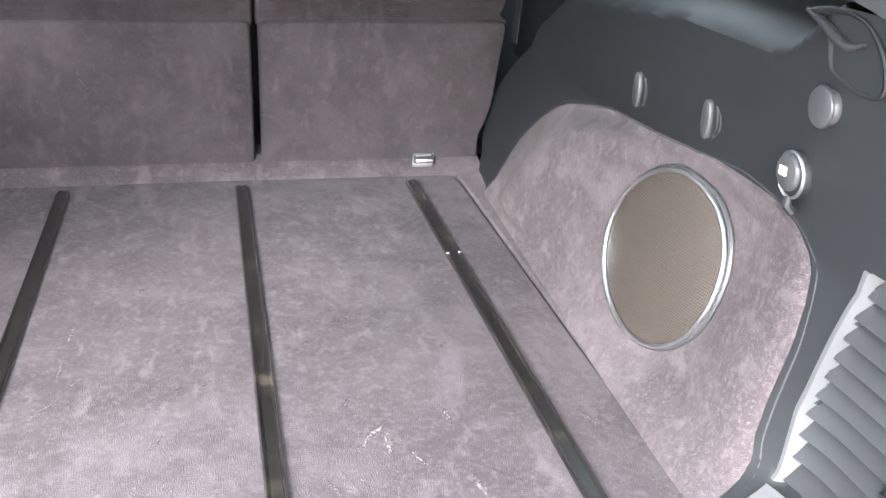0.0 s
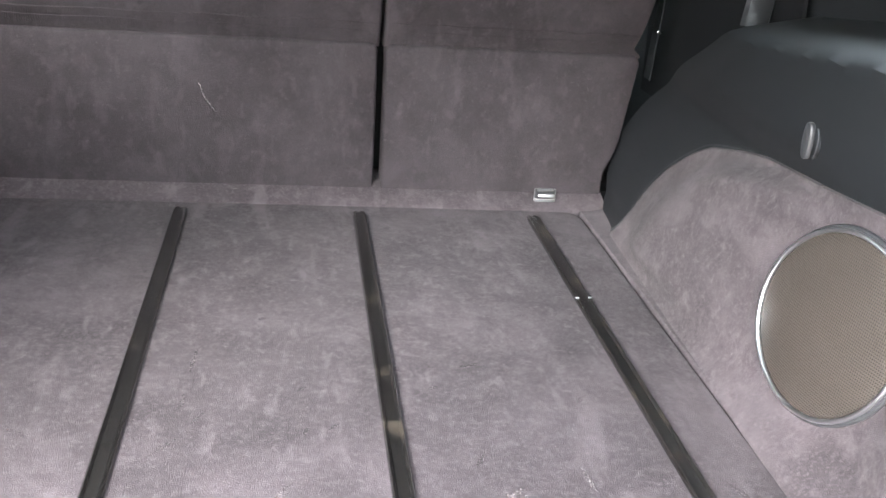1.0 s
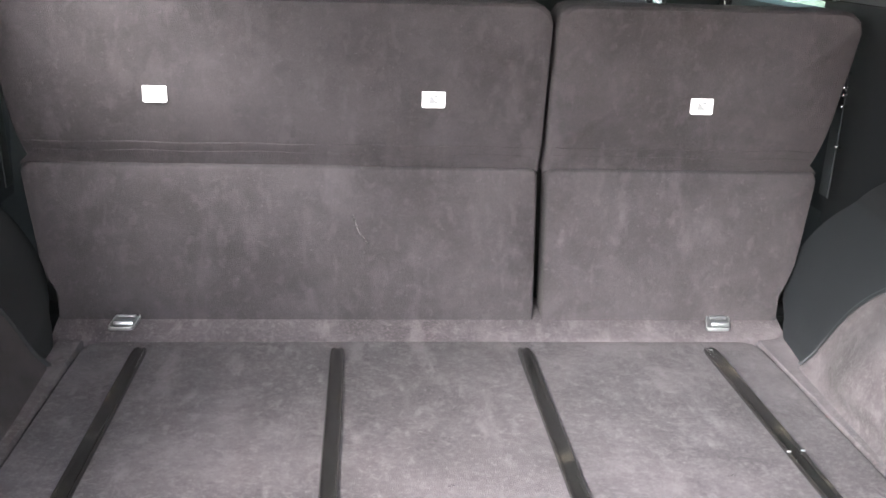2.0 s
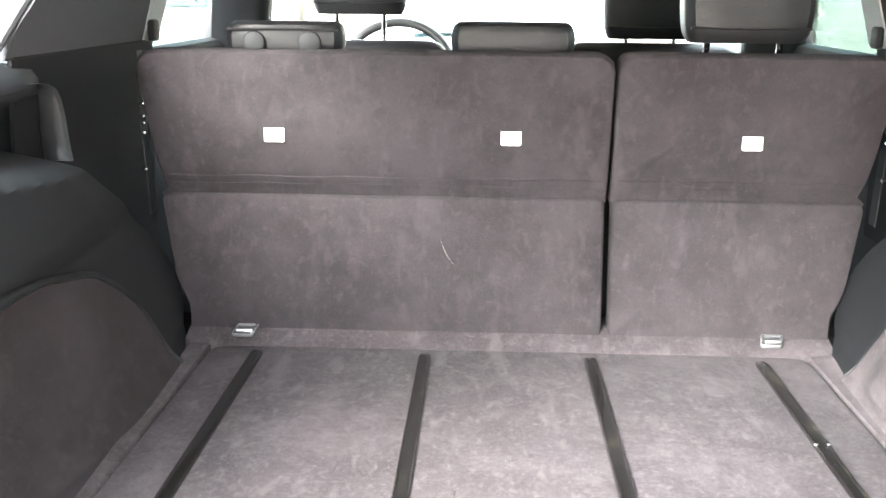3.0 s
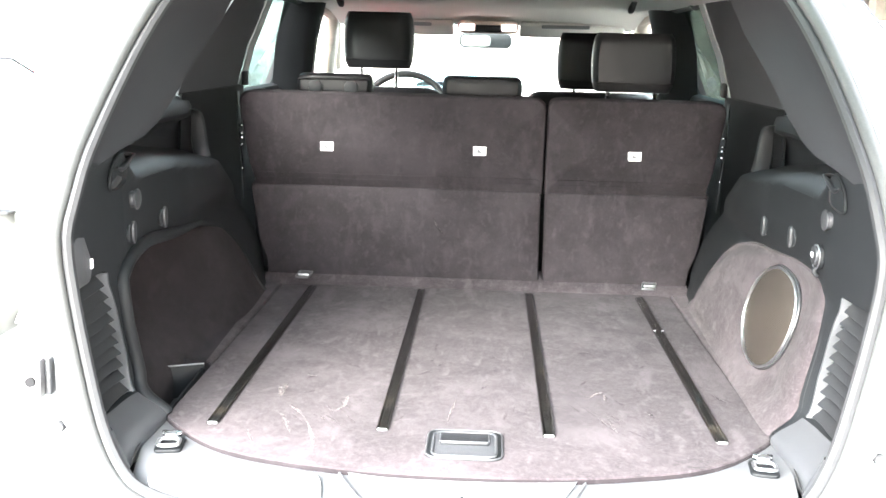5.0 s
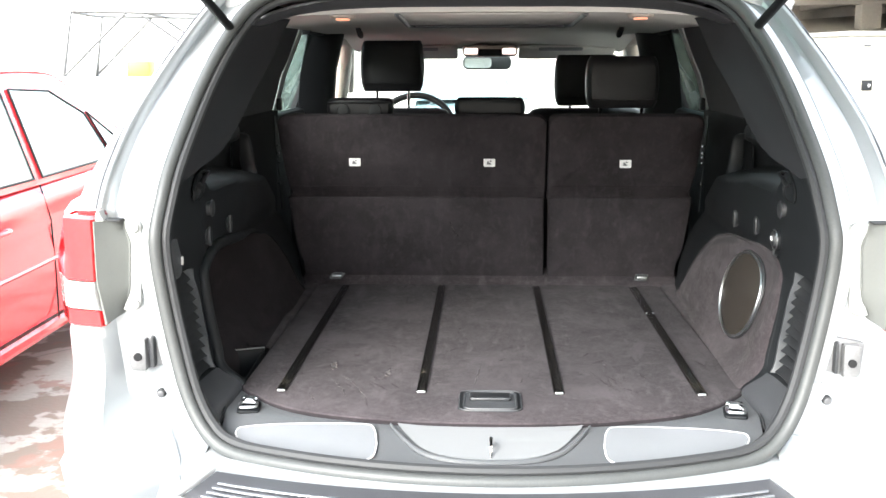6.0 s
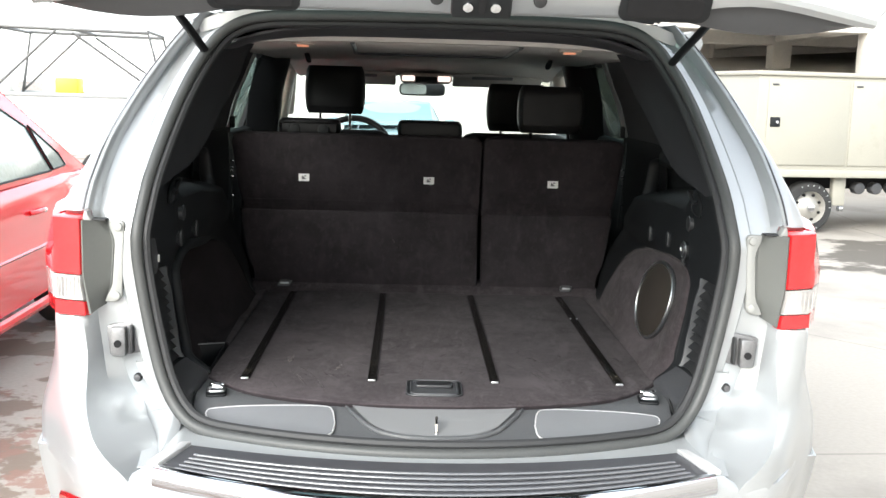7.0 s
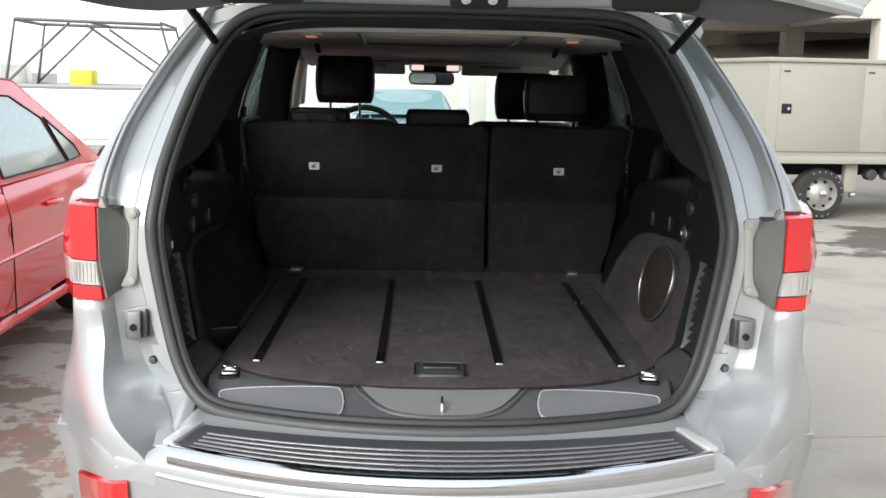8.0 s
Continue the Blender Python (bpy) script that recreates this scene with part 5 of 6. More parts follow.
gate = part("tailgate", swung(loft([[gate_pt(u, z) for u in us] for z in zs], -0.004)), SILVER, suv, "silver tailgate standing open")
part("gate_lower_edge", swung(loft([[gate_pt(u, 0.80) + Vector((0, d * pinch(u), h * (1 - 0.5 * abs(u) ** 3))) for u in us] for d, h in ((0, 0), (0.006, -0.010), (0.03, -0.012), (0.085, -0.004), (0.10, 0.010))], 0.004)), SILVER, gate, "pale painted closing edge with latch")
part("inner_panel", swung(loft([[gate_pt(u, z, 0.10) for u in us] for z in [0.81, *zs[2:]]], 0.01)), BLACK, gate)
for s in (1, -1):
    part("gate_side", swung(loft([[gate_pt(s, z, d) for d in (0, 0.03, 0.07, 0.105)] for z in zs], 0.004)), SILVER, gate)
    part("window_frame", swung(loft([[gate_pt(s * u, z, d) for u, d in ((1, 0), (0.86, -0.002), (0.85, 0.05), (1, 0.06))] for z in (1.26, 1.35, 1.5, 1.62, 1.71)], 0.004)), BLACK, gate)
    rows = []
    for k in range(9):
        u = 0.50 + 0.50 * k / 8
        inner, outer = 0.10 * pinch(u) - 0.006, 0.10 * (1 - 0.88 * u * u) + 0.034 * math.sin(math.pi * k / 8)
        rows.append([gate_pt(s * u, 0.80) + Vector((0, inner + (outer - inner) * f, 0.012 + h)) for f, h in ((0.0, -0.004), (0.5, -0.006), (0.9, 0.0), (1.0, 0.010), (0.9, 0.05))])
    part("corner_shade", swung(loft(rows, 0.003)), GREYBLACK, gate, "dark plastic corner of the gate's inner trim")
    cupx = 0.30 * s
    cy = gate_pt(0.30 / 0.62, 0.80).y + 0.050
    well = part("pull_cup", swung(prism([(cupx + u, cy + v, 0.786) for u, v in round_rect(0, 0, 0.135, 0.050, 0.014)], (0, 0, 0.006), 0.002)), BLACK, gate, "black hand pull in the gate edge")
    part("cup_hollow", swung(prism([(cupx + u, cy + v, 0.784) for u, v in round_rect(0, 0, 0.112, 0.032, 0.010)], (0, 0, 0.004))), DARK, well)
    rows = [[gate_pt(s * u, z, -0.012) for u in (0.62, 0.70, 0.80, 0.90, 0.99)] for z in (1.075, 1.10, 1.15, 1.20, 1.235)]
    part("gate_lamp", swung(loft(rows, -0.012)), RED_LENS, gate, "red tail lamp section on the gate")
    part("wind_deflector", swung(box(s * 0.3, 0.30, 1.745, 0.60, 0.20, 0.03, 0.012)), SILVER, gate)
g = part("rear_window", swung(loft([[gate_pt(u * 0.87, z, 0.004) for u in us] for z in (1.27, 1.4, 1.55, 1.70)], 0.005)), TINT, gate)
cy = gate_pt(0.0, 0.80).y + 0.048
latch = part("gate_latch", swung(box(0.03, cy, 0.780, 0.088, 0.075, 0.020, 0.006)), BLACK, gate, "black latch plate with two bolts")
for dx in (-0.02, 0.02):
    part("latch_bolt", swung(disc(0.03 + dx, cy + 0.016, 0.768, 0.008, 0.006, "z", 14, 0.002)), CHROME, latch)
part("latch_slot", swung(box(0.03, cy + 0.01, 0.7685, 0.010, 0.03, 0.003)), DARK, latch)
for x in (-0.035, 0.115):
    part("rubber_stop", swung(disc(x, cy + 0.012, 0.784, 0.010, 0.012, "z", 18, 0.003)), RUBBER, gate)
ho = [(u, -0.338, 0.905 + v) for u, v in round_rect(0.0, 0, 0.23, 0.085, 0.03)]
hs = part("handle_surround", swung(prism(ho, (0, 0.03, 0), 0.006)), SILVER, gate, "silver handle surround with pull bar")
part("handle_hollow", swung(prism([(u, -0.341, 0.905 + v) for u, v in round_rect(0.0, -0.004, 0.18, 0.06, 0.02)], (0, 0.006, 0))), GREYPANEL, hs)
part("handle_bar", swung(box(0, -0.352, 0.920, 0.19, 0.02, 0.03, 0.008)), SILVER, hs)
txt = bpy.data.curves.new("badge", "FONT")
txt.body, txt.size, txt.extrude, txt.align_x = "LIMITED", 0.034, 0.002, "CENTER"
tob = bpy.data.objects.new("badge", txt)
scene.collection.objects.link(tob)
bpy.context.view_layer.update()
bm = bmesh.new()
tm = bpy.data.meshes.new_from_object(tob)
bm.from_mesh(tm)
bpy.data.objects.remove(tob)
bmesh.ops.transform(bm, matrix=swing @ pose(-0.50, -0.185, 0.93, 90, 0, -20), verts=bm.verts)
part("badge", bm, TEXT_GREY, gate, "raised grey lettering", flat=True)

# ---- load floor, lying in the cargo bay ----
panel = thing("load_floor", "mauve-grey carpeted load floor panel with four black rails and pale scuffs", "floor panel", (0, 0.6, 0.83))
half_edge = [(0.537, 0.165), (0.534, 0.143), (0.500, 0.098), (0.435, 0.032), (0.36, -0.012), (0.25, -0.044), (0.14, -0.062)]
ol = spline([(-x, y, 0) for x, y in half_edge] + [(0, -0.067, 0)] + [(x, y, 0) for x, y in reversed(half_edge)], 45)
pts = [(p.x, p.y) for p in ol] + [(0.5355, 0.4), (0.5350, 0.7), (0.5350, 0.95), (0.5350, 1.10), (0.534, 1.165), (0.528, 1.195), (0.508, 1.206), (0.25, 1.207), (0, 1.208), (-0.25, 1.207), (-0.508, 1.206), (-0.528, 1.195), (-0.534, 1.165), (-0.5350, 1.10), (-0.5350, 0.95), (-0.5350, 0.7), (-0.5355, 0.4)]
rings = (1.0, 1.0, 0.994, 0.98, 0.5, 0.0)
hts = (0.835, 0.851, 0.858, 0.860, 0.860, 0.860)
rows = [[(u, v, h) for u, v in r] for r, h in zip(patch(pts, rings, 0), hts)]
part("carpet", cap(loft(rows)), CARPET, panel, "scuffed mauve-grey carpet")
# added dark strip that stands for the shaded gap round the carpet
rows = [[(u, v, h) for u, v in r + r[:1]] for r, h in zip(patch(pts, (1.0, 1.004, 1.004, 0.999), 0), (0.834, 0.836, 0.850, 0.8555))]
part("edge_gap_shade", loft(rows), SHADED_CARPET, panel, "dark strip added for the shaded gap along the carpet edge")
for i, x in enumerate((-0.442, -0.144, 0.146, 0.443)):
    rows = []
    for y, w, h in ((0.112, 0.0125, 0.0), (0.113, 0.0130, 0.004), (0.12, 0.0130, 0.0055), (0.5, 0.0130, 0.006), (0.9, 0.0130, 0.006), (1.142, 0.0130, 0.006), (1.160, 0.011, 0.005), (1.169, 0.006, 0.003), (1.171, 0.004, 0.0)):
        rows.append([(x + 0.9 * w * a, y, 0.859 + h * b) for a, b in ((-1, 0), (-0.95, 0.7), (-0.8, 1), (-0.62, 0.85), (-0.5, 0.6), (0.5, 0.6), (0.62, 0.85), (0.8, 1), (0.95, 0.7), (1, 0))])
    rl = part("rail", cap(loft(rows)), RAIL, panel, "worn black load rail")
    part("rail_tip", box(x, 0.1115, 0.8620, 0.017, 0.006, 0.005, 0.002), SATIN_CHROME, rl)
    if i == 3:
        for dx in (-0.0095, 0.0095):
            part("rail_joint", box(x + dx, 0.815 + 0.1 * dx, 0.8650, 0.005, 0.0022, 0.0012), SATIN_CHROME, rl)
hx, hy = 0.001, 0.058
pull = part("lift_handle", prism([(hx + u, hy + v, 0.858) for u, v in round_rect(0, 0, 0.130, 0.130, 0.022)], (0, 0, 0.0045), 0.002), BLACK, panel, "black recessed lift handle")
part("outer_rim", tube([(hx + u, hy + v, 0.862) for u, v in round_rect(0, 0, 0.126, 0.126, 0.021)], 0.0018, 6, True), GREYBLACK, pull)
part("handle_well", prism([(hx + u, hy - 0.004 + v, 0.8622) for u, v in round_rect(0, 0, 0.108, 0.108, 0.016)], (0, 0, 0.0012)), GREYBLACK, pull)
part("handle_rim", tube([(hx + u, hy - 0.004 + v, 0.8635) for u, v in round_rect(0, 0, 0.106, 0.106, 0.016)], 0.0026, 8, True), GREYBLACK, pull)
part("handle_flap", prism([(hx + u, hy + v, 0.8630) for u, v in round_rect(0, 0.014, 0.086, 0.046, 0.008)], (0, 0, 0.006), 0.002), SLAT_BLACK, pull)
part("flap_edge", tube([(hx + u, hy + v, 0.8688) for u, v in round_rect(0, 0.014, 0.082, 0.042, 0.007)], 0.0014, 6, True), GREYBLACK, pull)
# pale scrapes in the pile near the loading edge
rnd = random.Random(5)
SCRAPE = smear_material("pale_scrape", (0.115, 0.102, 0.105))
for x, y, ln, a in ((-0.25, 0.21, 0.05, 120), (-0.235, 0.15, 0.07, 125), (-0.205, 0.16, 0.045, 118), (-0.23, 0.27, 0.03, 60), (-0.13, 0.22, 0.045, 70), (-0.12, 0.17, 0.03, 60), (0.20, 0.26, 0.04, 115), (0.25, 0.19, 0.06, 110),
                    (0.27, 0.22, 0.05, 120), (0.07, 0.20, 0.03, 80), (-0.30, 0.30, 0.03, 30), (0.30, 0.14, 0.04, 130), (-0.09, 0.44, 0.05, 55), (0.03, 0.36, 0.04, 60), (-0.06, 0.50, 0.03, 65), (0.04, 0.06, 0.02, 20), (-0.001, 0.745, 0.012, 30), (0.25, 0.62, 0.03, 20), (0.257, 0.352, 0.03, 60), (0.267, 0.324, 0.025, 75), (0.366, 0.536, 0.02, 50), (0.485, 0.348, 0.05, 110),
                    (0.198, 0.563, 0.015, 40), (0.083, 0.479, 0.02, 60), (0.053, 0.47, 0.015, 80), (0.342, 0.763, 0.012, 20), (0.23, 0.412, 0.03, 65), (-0.076, 0.63, 0.06, 88), (-0.232, 0.468, 0.02, 130), (-0.247, 0.477, 0.015, 120),
                    (0.049, 0.561, 0.015, 45), (-0.316, 0.39, 0.03, 60), (-0.23, 0.24, 0.03, 125), (-0.362, 0.312, 0.03, 80), (-0.30, 0.153, 0.04, 125), (-0.08, 0.534, 0.035, 85), (0.289, 0.297, 0.03, 115)):
    n = 7
    d = Vector((math.cos(radians(a)), math.sin(radians(a)), 0))
    sd = Vector((-d.y, d.x, 0))
    c = Vector((x, y, 0.8604))
    row = []
    for k in range(n):
        f = k / (n - 1)
        w = 0.0034 * math.sin(math.pi * (0.06 + 0.88 * f)) * rnd.uniform(0.5, 1.2)
        p = c + d * ln * (f - 0.5) + sd * rnd.uniform(-0.0008, 0.0008)
        row.append([p - sd * w, p + Vector((0, 0, 0.0006)), p + sd * w])
    part("scrape", loft(row), SCRAPE, panel)
# longer chalky strokes beside the rails
CHALK = smear_material("chalk_stroke", (0.155, 0.140, 0.142))
for width, line in ((0.0042, ((-0.329, 0.226), (-0.312, 0.202), (-0.290, 0.163))), (0.0038, ((-0.290, 0.163), (-0.272, 0.114), (-0.259, 0.068), (-0.247, 0.020))), (0.0046, ((-0.346, 0.192), (-0.329, 0.166), (-0.312, 0.121), (-0.298, 0.077))),
                    (0.0050, ((-0.367, 0.333), (-0.357, 0.299), (-0.352, 0.257))), (0.0045, ((-0.354, 0.343), (-0.352, 0.295), (-0.360, 0.268))), (0.0040, ((-0.326, 0.412), (-0.313, 0.388), (-0.302, 0.397))),
                    (0.0045, ((-0.236, 0.203), (-0.227, 0.232), (-0.226, 0.288))), (0.0035, ((-0.261, 0.172), (-0.248, 0.146))), (0.0032, ((-0.380, 0.101), (-0.368, 0.070), (-0.354, 0.035))), (0.0026, ((-0.034, 0.146), (-0.028, 0.221), (-0.020, 0.303))),
                    (0.0040, ((0.236, 0.322), (0.250, 0.350), (0.262, 0.360))), (0.0040, ((0.259, 0.213), (0.261, 0.172), (0.269, 0.138))), (0.0030, ((0.265, 0.353), (0.263, 0.307))), (0.0026, ((0.333, 0.400), (0.337, 0.352))), (0.0030, ((0.336, 0.262), (0.342, 0.220)))):
    row = []
    for k, c in enumerate(spline([(x, y, 0.8606) for x, y in line], 15)):
        w = 1.45 * width * math.sin(math.pi * (0.04 + 0.92 * k / 14)) * rnd.uniform(0.45, 1.15)
        row.append([(c.x - w, c.y, c.z), (c.x + rnd.uniform(-0.3, 0.3) * w, c.y, c.z + 0.0006), (c.x + w, c.y, c.z)])
    part("scrape", loft(row), CHALK, panel)
# bundles of fine pale scuffs where loads were dragged in
for x, y, ln, a, count in ((-0.25, 0.20, 0.07, 118, 9), (-0.21, 0.26, 0.06, 122, 7), (0.26, 0.20, 0.07, 112, 9), (0.23, 0.29, 0.06, 108, 7), (-0.12, 0.20, 0.05, 75, 6), (0.08, 0.25, 0.05, 80, 5)):
    for q in range(count):
        d = Vector((math.cos(radians(a + rnd.uniform(-14, 14))), math.sin(radians(a)), 0))
        c = Vector((x + rnd.uniform(-0.030, 0.030), y + rnd.uniform(-0.030, 0.030), 0.8603))
        sd = Vector((-d.y, d.x, 0)) * rnd.uniform(0.0004, 0.0011)
        h = d * ln * rnd.uniform(0.15, 0.5)
        part("scuff", loft([[c - h - sd * 0.2, c - h + sd * 0.2], [c - sd + Vector((0, 0, 0.0005)), c + sd + Vector((0, 0, 0.0005))], [c + h - sd * 0.2, c + h + sd * 0.2]]), SCRAPE, panel)


# ---- rear bench: two backrests with carpeted backs ----
def backrest(name, label, xa, xb):
    """xa..xb across; the outer edge tapers towards the floor."""
    th = thing(name, label, "car seat", ((xa + xb) / 2, 1.40, 0.47))
    left = abs(xa) > abs(xb)
    FLAP = [(0.885, -0.070), (0.928, -0.066), (0.946, -0.048), (1.0, -0.038), (1.08, -0.024), (1.122, -0.017)]
    BACK = [(1.123, -0.034), (1.20, -0.017), (1.30, -0.006), (1.38, 0.0)]

    def edge(z, lo, hi):
        taper = curve_at(FLAP if z < 1.1225 else BACK, z)
        return (lo - taper, hi) if left else (lo, hi + taper)

    def shell(z0, z1, face, depth, inset, corner):
        """A cushion-like slab from z0 to z1 with rounded corners."""
        zs = [z0 + (z1 - z0) * (0.5 - 0.5 * math.cos(math.pi * k / 14)) for k in range(15)]
        rows = []
        for dy, shrink in ((depth, 0.0), (0.012, 0.0), (0.005, 0.0012), (0.0015, 0.0025), (-0.001, 0.006), (-0.004, 0.12)):
            ring = []
            for k in range(15):
                z = zs[k]
                lo, hi = edge(z, xa, xb)
                rr = max(0.0, corner - (z1 - z)) if corner else 0
                cut = corner - math.sqrt(max(0.0, corner ** 2 - rr ** 2)) if corner else 0
                ring.append((hi - inset - shrink - cut, z))
            top = [(hi - inset - shrink - cut + (lo + 2 * inset + 2 * shrink + 2 * cut - hi) * i / 10, z1) for i in range(1, 10) for lo, hi in (edge(z1, xa, xb),)]
            down = []
            for k in range(14, -1, -1):
                z = zs[k]
                lo, hi = edge(z, xa, xb)
                rr = max(0.0, corner - (z1 - z)) if corner else 0
                cut = corner - math.sqrt(max(0.0, corner ** 2 - rr ** 2)) if corner else 0
                down.append((lo + inset + shrink + cut, z))
            bot = [(down[-1][0] + (ring[0][0] - down[-1][0]) * i / 10, z0) for i in range(1, 10)]
            loop = ring + top + down + bot
            zc = (z0 + z1) / 2
            sz = 1 - 2 * shrink / (z1 - z0)
            rows.append([(x, face(zc + (z - zc) * sz) + dy, zc + (z - zc) * sz) for x, z in loop + [loop[0]]])
        xm = (xa + xb) / 2
        for f in (0.97, 0.94, 0.90, 0.86, 0.80, 0.7, 0.5, 0.25, 0.0):
            rows.append([(xm + (x - xm) * f, face(zc + (z - zc) * sz * f) - 0.004, zc + (z - zc) * sz * f) for x, z in loop + [loop[0]]])
        return cap(loft(rows))
    lean = lambda z: curve_at([(1.10, 1.304), (1.125, 1.299), (1.156, 1.280), (1.25, 1.263), (1.36, 1.238), (1.385, 1.248)], z)
    lower = lambda z: curve_at([(0.86, 1.252), (0.89, 1.256), (1.115, 1.287), (1.125, 1.290)], z)
    part("upper_back", shell(1.113, 1.384, lean, 0.09, 0.0, 0.028), SEAT_CARPET, th, "dark mauve-grey carpeted seat back")
    part("lower_flap", shell(0.868, 1.122, lower, 0.05, 0.0035, 0.014), SEAT_CARPET, th)
    # fine seams above the fold
    for dz, r in ((1.144, 0.0006), (1.1585, 0.0011)):
        lo, hi = edge(dz, xa, xb)
        part("seam", tube([(lo + 0.012 + (hi - lo - 0.024) * i / 40, lean(dz) - 0.0034 + 0.0007 * math.sin(1.3 * i + 90 * dz), dz + 0.0010 * math.sin(0.7 * i + 40 * dz)) for i in range(41)], r, 8), SEAT_CARPET, th)
    part("cushion", box((xa + xb) / 2, 1.60, 0.80, abs(xb - xa) - 0.02, 0.50, 0.18, 0.05, 3), LEATHER, th)
    part("back_front", box((xa + xb) / 2, 1.40, 1.10, abs(xb - xa) - 0.02, 0.10, 0.52, 0.04, 3), LEATHER, th)
    part("seat_base", box((xa + xb) / 2, 1.58, 0.59, abs(xb - xa) - 0.06, 0.40, 0.24, 0.02), DARK, th)
    return th


wide = backrest("rear_seat", "wide rear seat backrest covered in mauve-grey carpet, upright", -0.662, 0.1785)
narrow = backrest("rear_seat", "narrow rear seat backrest covered in mauve-grey carpet, upright", 0.1845, 0.662)


def sticker(x, z, th):
    y = curve_at([(1.156, 1.280), (1.25, 1.263), (1.36, 1.238)], z) - 0.006
    st = part("sticker", prism([(x + u, y, z + v) for u, v in round_rect(0, 0, 0.036, 0.028, 0.003, 3)], (0, 0.002, 0)), WHITE, th, "white anchor label with black pictogram")
    part("pictogram", prism([(x + u, y - 0.0008, z + v) for u, v in ((-0.008, -0.007), (-0.006, 0.004), (-0.0035, 0.004), (0.003, -0.003), (0.006, -0.003), (0.006, -0.007))], (0, 0.001, 0)), PICTO, st)
    part("pictogram", prism([(x + u, y - 0.0008, z + v) for u, v in round_rect(0.004, 0.004, 0.007, 0.004, 0.002, 3)], (0, 0.001, 0)), PICTO, st)


sticker(-0.421, 1.237, wide)
sticker(0.001, 1.236, wide)
sticker(0.424, 1.233, narrow)
# short pale scratch in the pile
part("scratch", tube(spline([(-0.122, 1.2712, 1.045), (-0.112, 1.2678, 1.02), (-0.096, 1.2651, 1.0)], 8), 0.0011, 5), CHALK, wide)


def head_cushion(x, y, z0, z1, w, d, parent, label, posts=0.0, lean=0.0):
    """A padded leather headrest: pillow shape with a seam, on two posts."""
    rows = []
    for k in range(11):
        f = k / 10
        z = z0 + (z1 - z0) * f
        e = (1 - abs(2 * f - 1) ** 4) ** 0.25 if 0 < f < 1 else 0.35
        ring = []
        for i in range(24):
            q = 2 * math.pi * i / 24
            cx, cy = math.cos(q), math.sin(q)
            n = (abs(cx) ** 5 + abs(cy) ** 5) ** (-1 / 5)
            ring.append((x + w / 2 * cx * n * (0.90 + 0.10 * e) * (0.94 + 0.06 * math.sin(math.pi * f)), y + lean * f + d / 2 * cy * n * (0.55 + 0.45 * e), z))
        rows.append(ring + [ring[0]])
    h = part("headrest", cap(loft(rows)), LEATHER, parent, label)
    zc = z0 + 0.16 * (z1 - z0)
    part("piping", tube([(x - w * 0.46, y - d * 0.47, zc), (x, y - d * 0.50, zc - 0.003), (x + w * 0.46, y - d * 0.47, zc)], 0.0028, 6), LEATHER, h)
    if posts:
        for s in (1, -1):
            part("post", tube([(x + s * 0.065, y, z0 + 0.02), (x + s * 0.065, y + 0.01, z0 - posts)], 0.006, 10), CHROME, h)
    return h


h = head_cushion(-0.410, 1.352, 1.372, 1.432, 0.212, 0.10, wide, "black leather headrest folded flat")
for s in (1, -1):
    part("guide_bush", disc(-0.410 + s * 0.05, 1.300, 1.396, 0.020, 0.012, "y", 18, 0.004), BLACK, h)
part("fold_seam", tube([(-0.51, 1.302, 1.418), (-0.41, 1.298, 1.420), (-0.31, 1.302, 1.418)], 0.003, 6), LEATHER, h)
head_cushion(0.002, 1.352, 1.370, 1.434, 0.224, 0.10, wide, "black leather centre headrest, pushed down")
head_cushion(0.417, 1.352, 1.402, 1.562, 0.228, 0.11, narrow, "black leather headrest, raised", 0.05)

# ---- front seats ----
for x, lab, z1 in ((-0.395, "black leather driver's seat with raised headrest", 1.630), (0.400, "black leather passenger seat with headrest", 1.572)):
    th = thing("front_seat", lab, "car seat", (x, 2.45, 0.47), "front seats")
    part("backrest", box(x, 2.36, 1.03, 0.50, 0.14, 0.66, 0.06, 3, (8, 0, 0)), LEATHER, th)
    part("cushion", box(x, 2.62, 0.74, 0.50, 0.52, 0.16, 0.06, 3), LEATHER, th)
    part("seat_base", box(x, 2.60, 0.57, 0.40, 0.40, 0.20, 0.02), DARK, th)
    head_cushion(x, 2.35, z1 - 0.205, z1, 0.262, 0.11, th, "black leather headrest on chrome posts", 0.10)

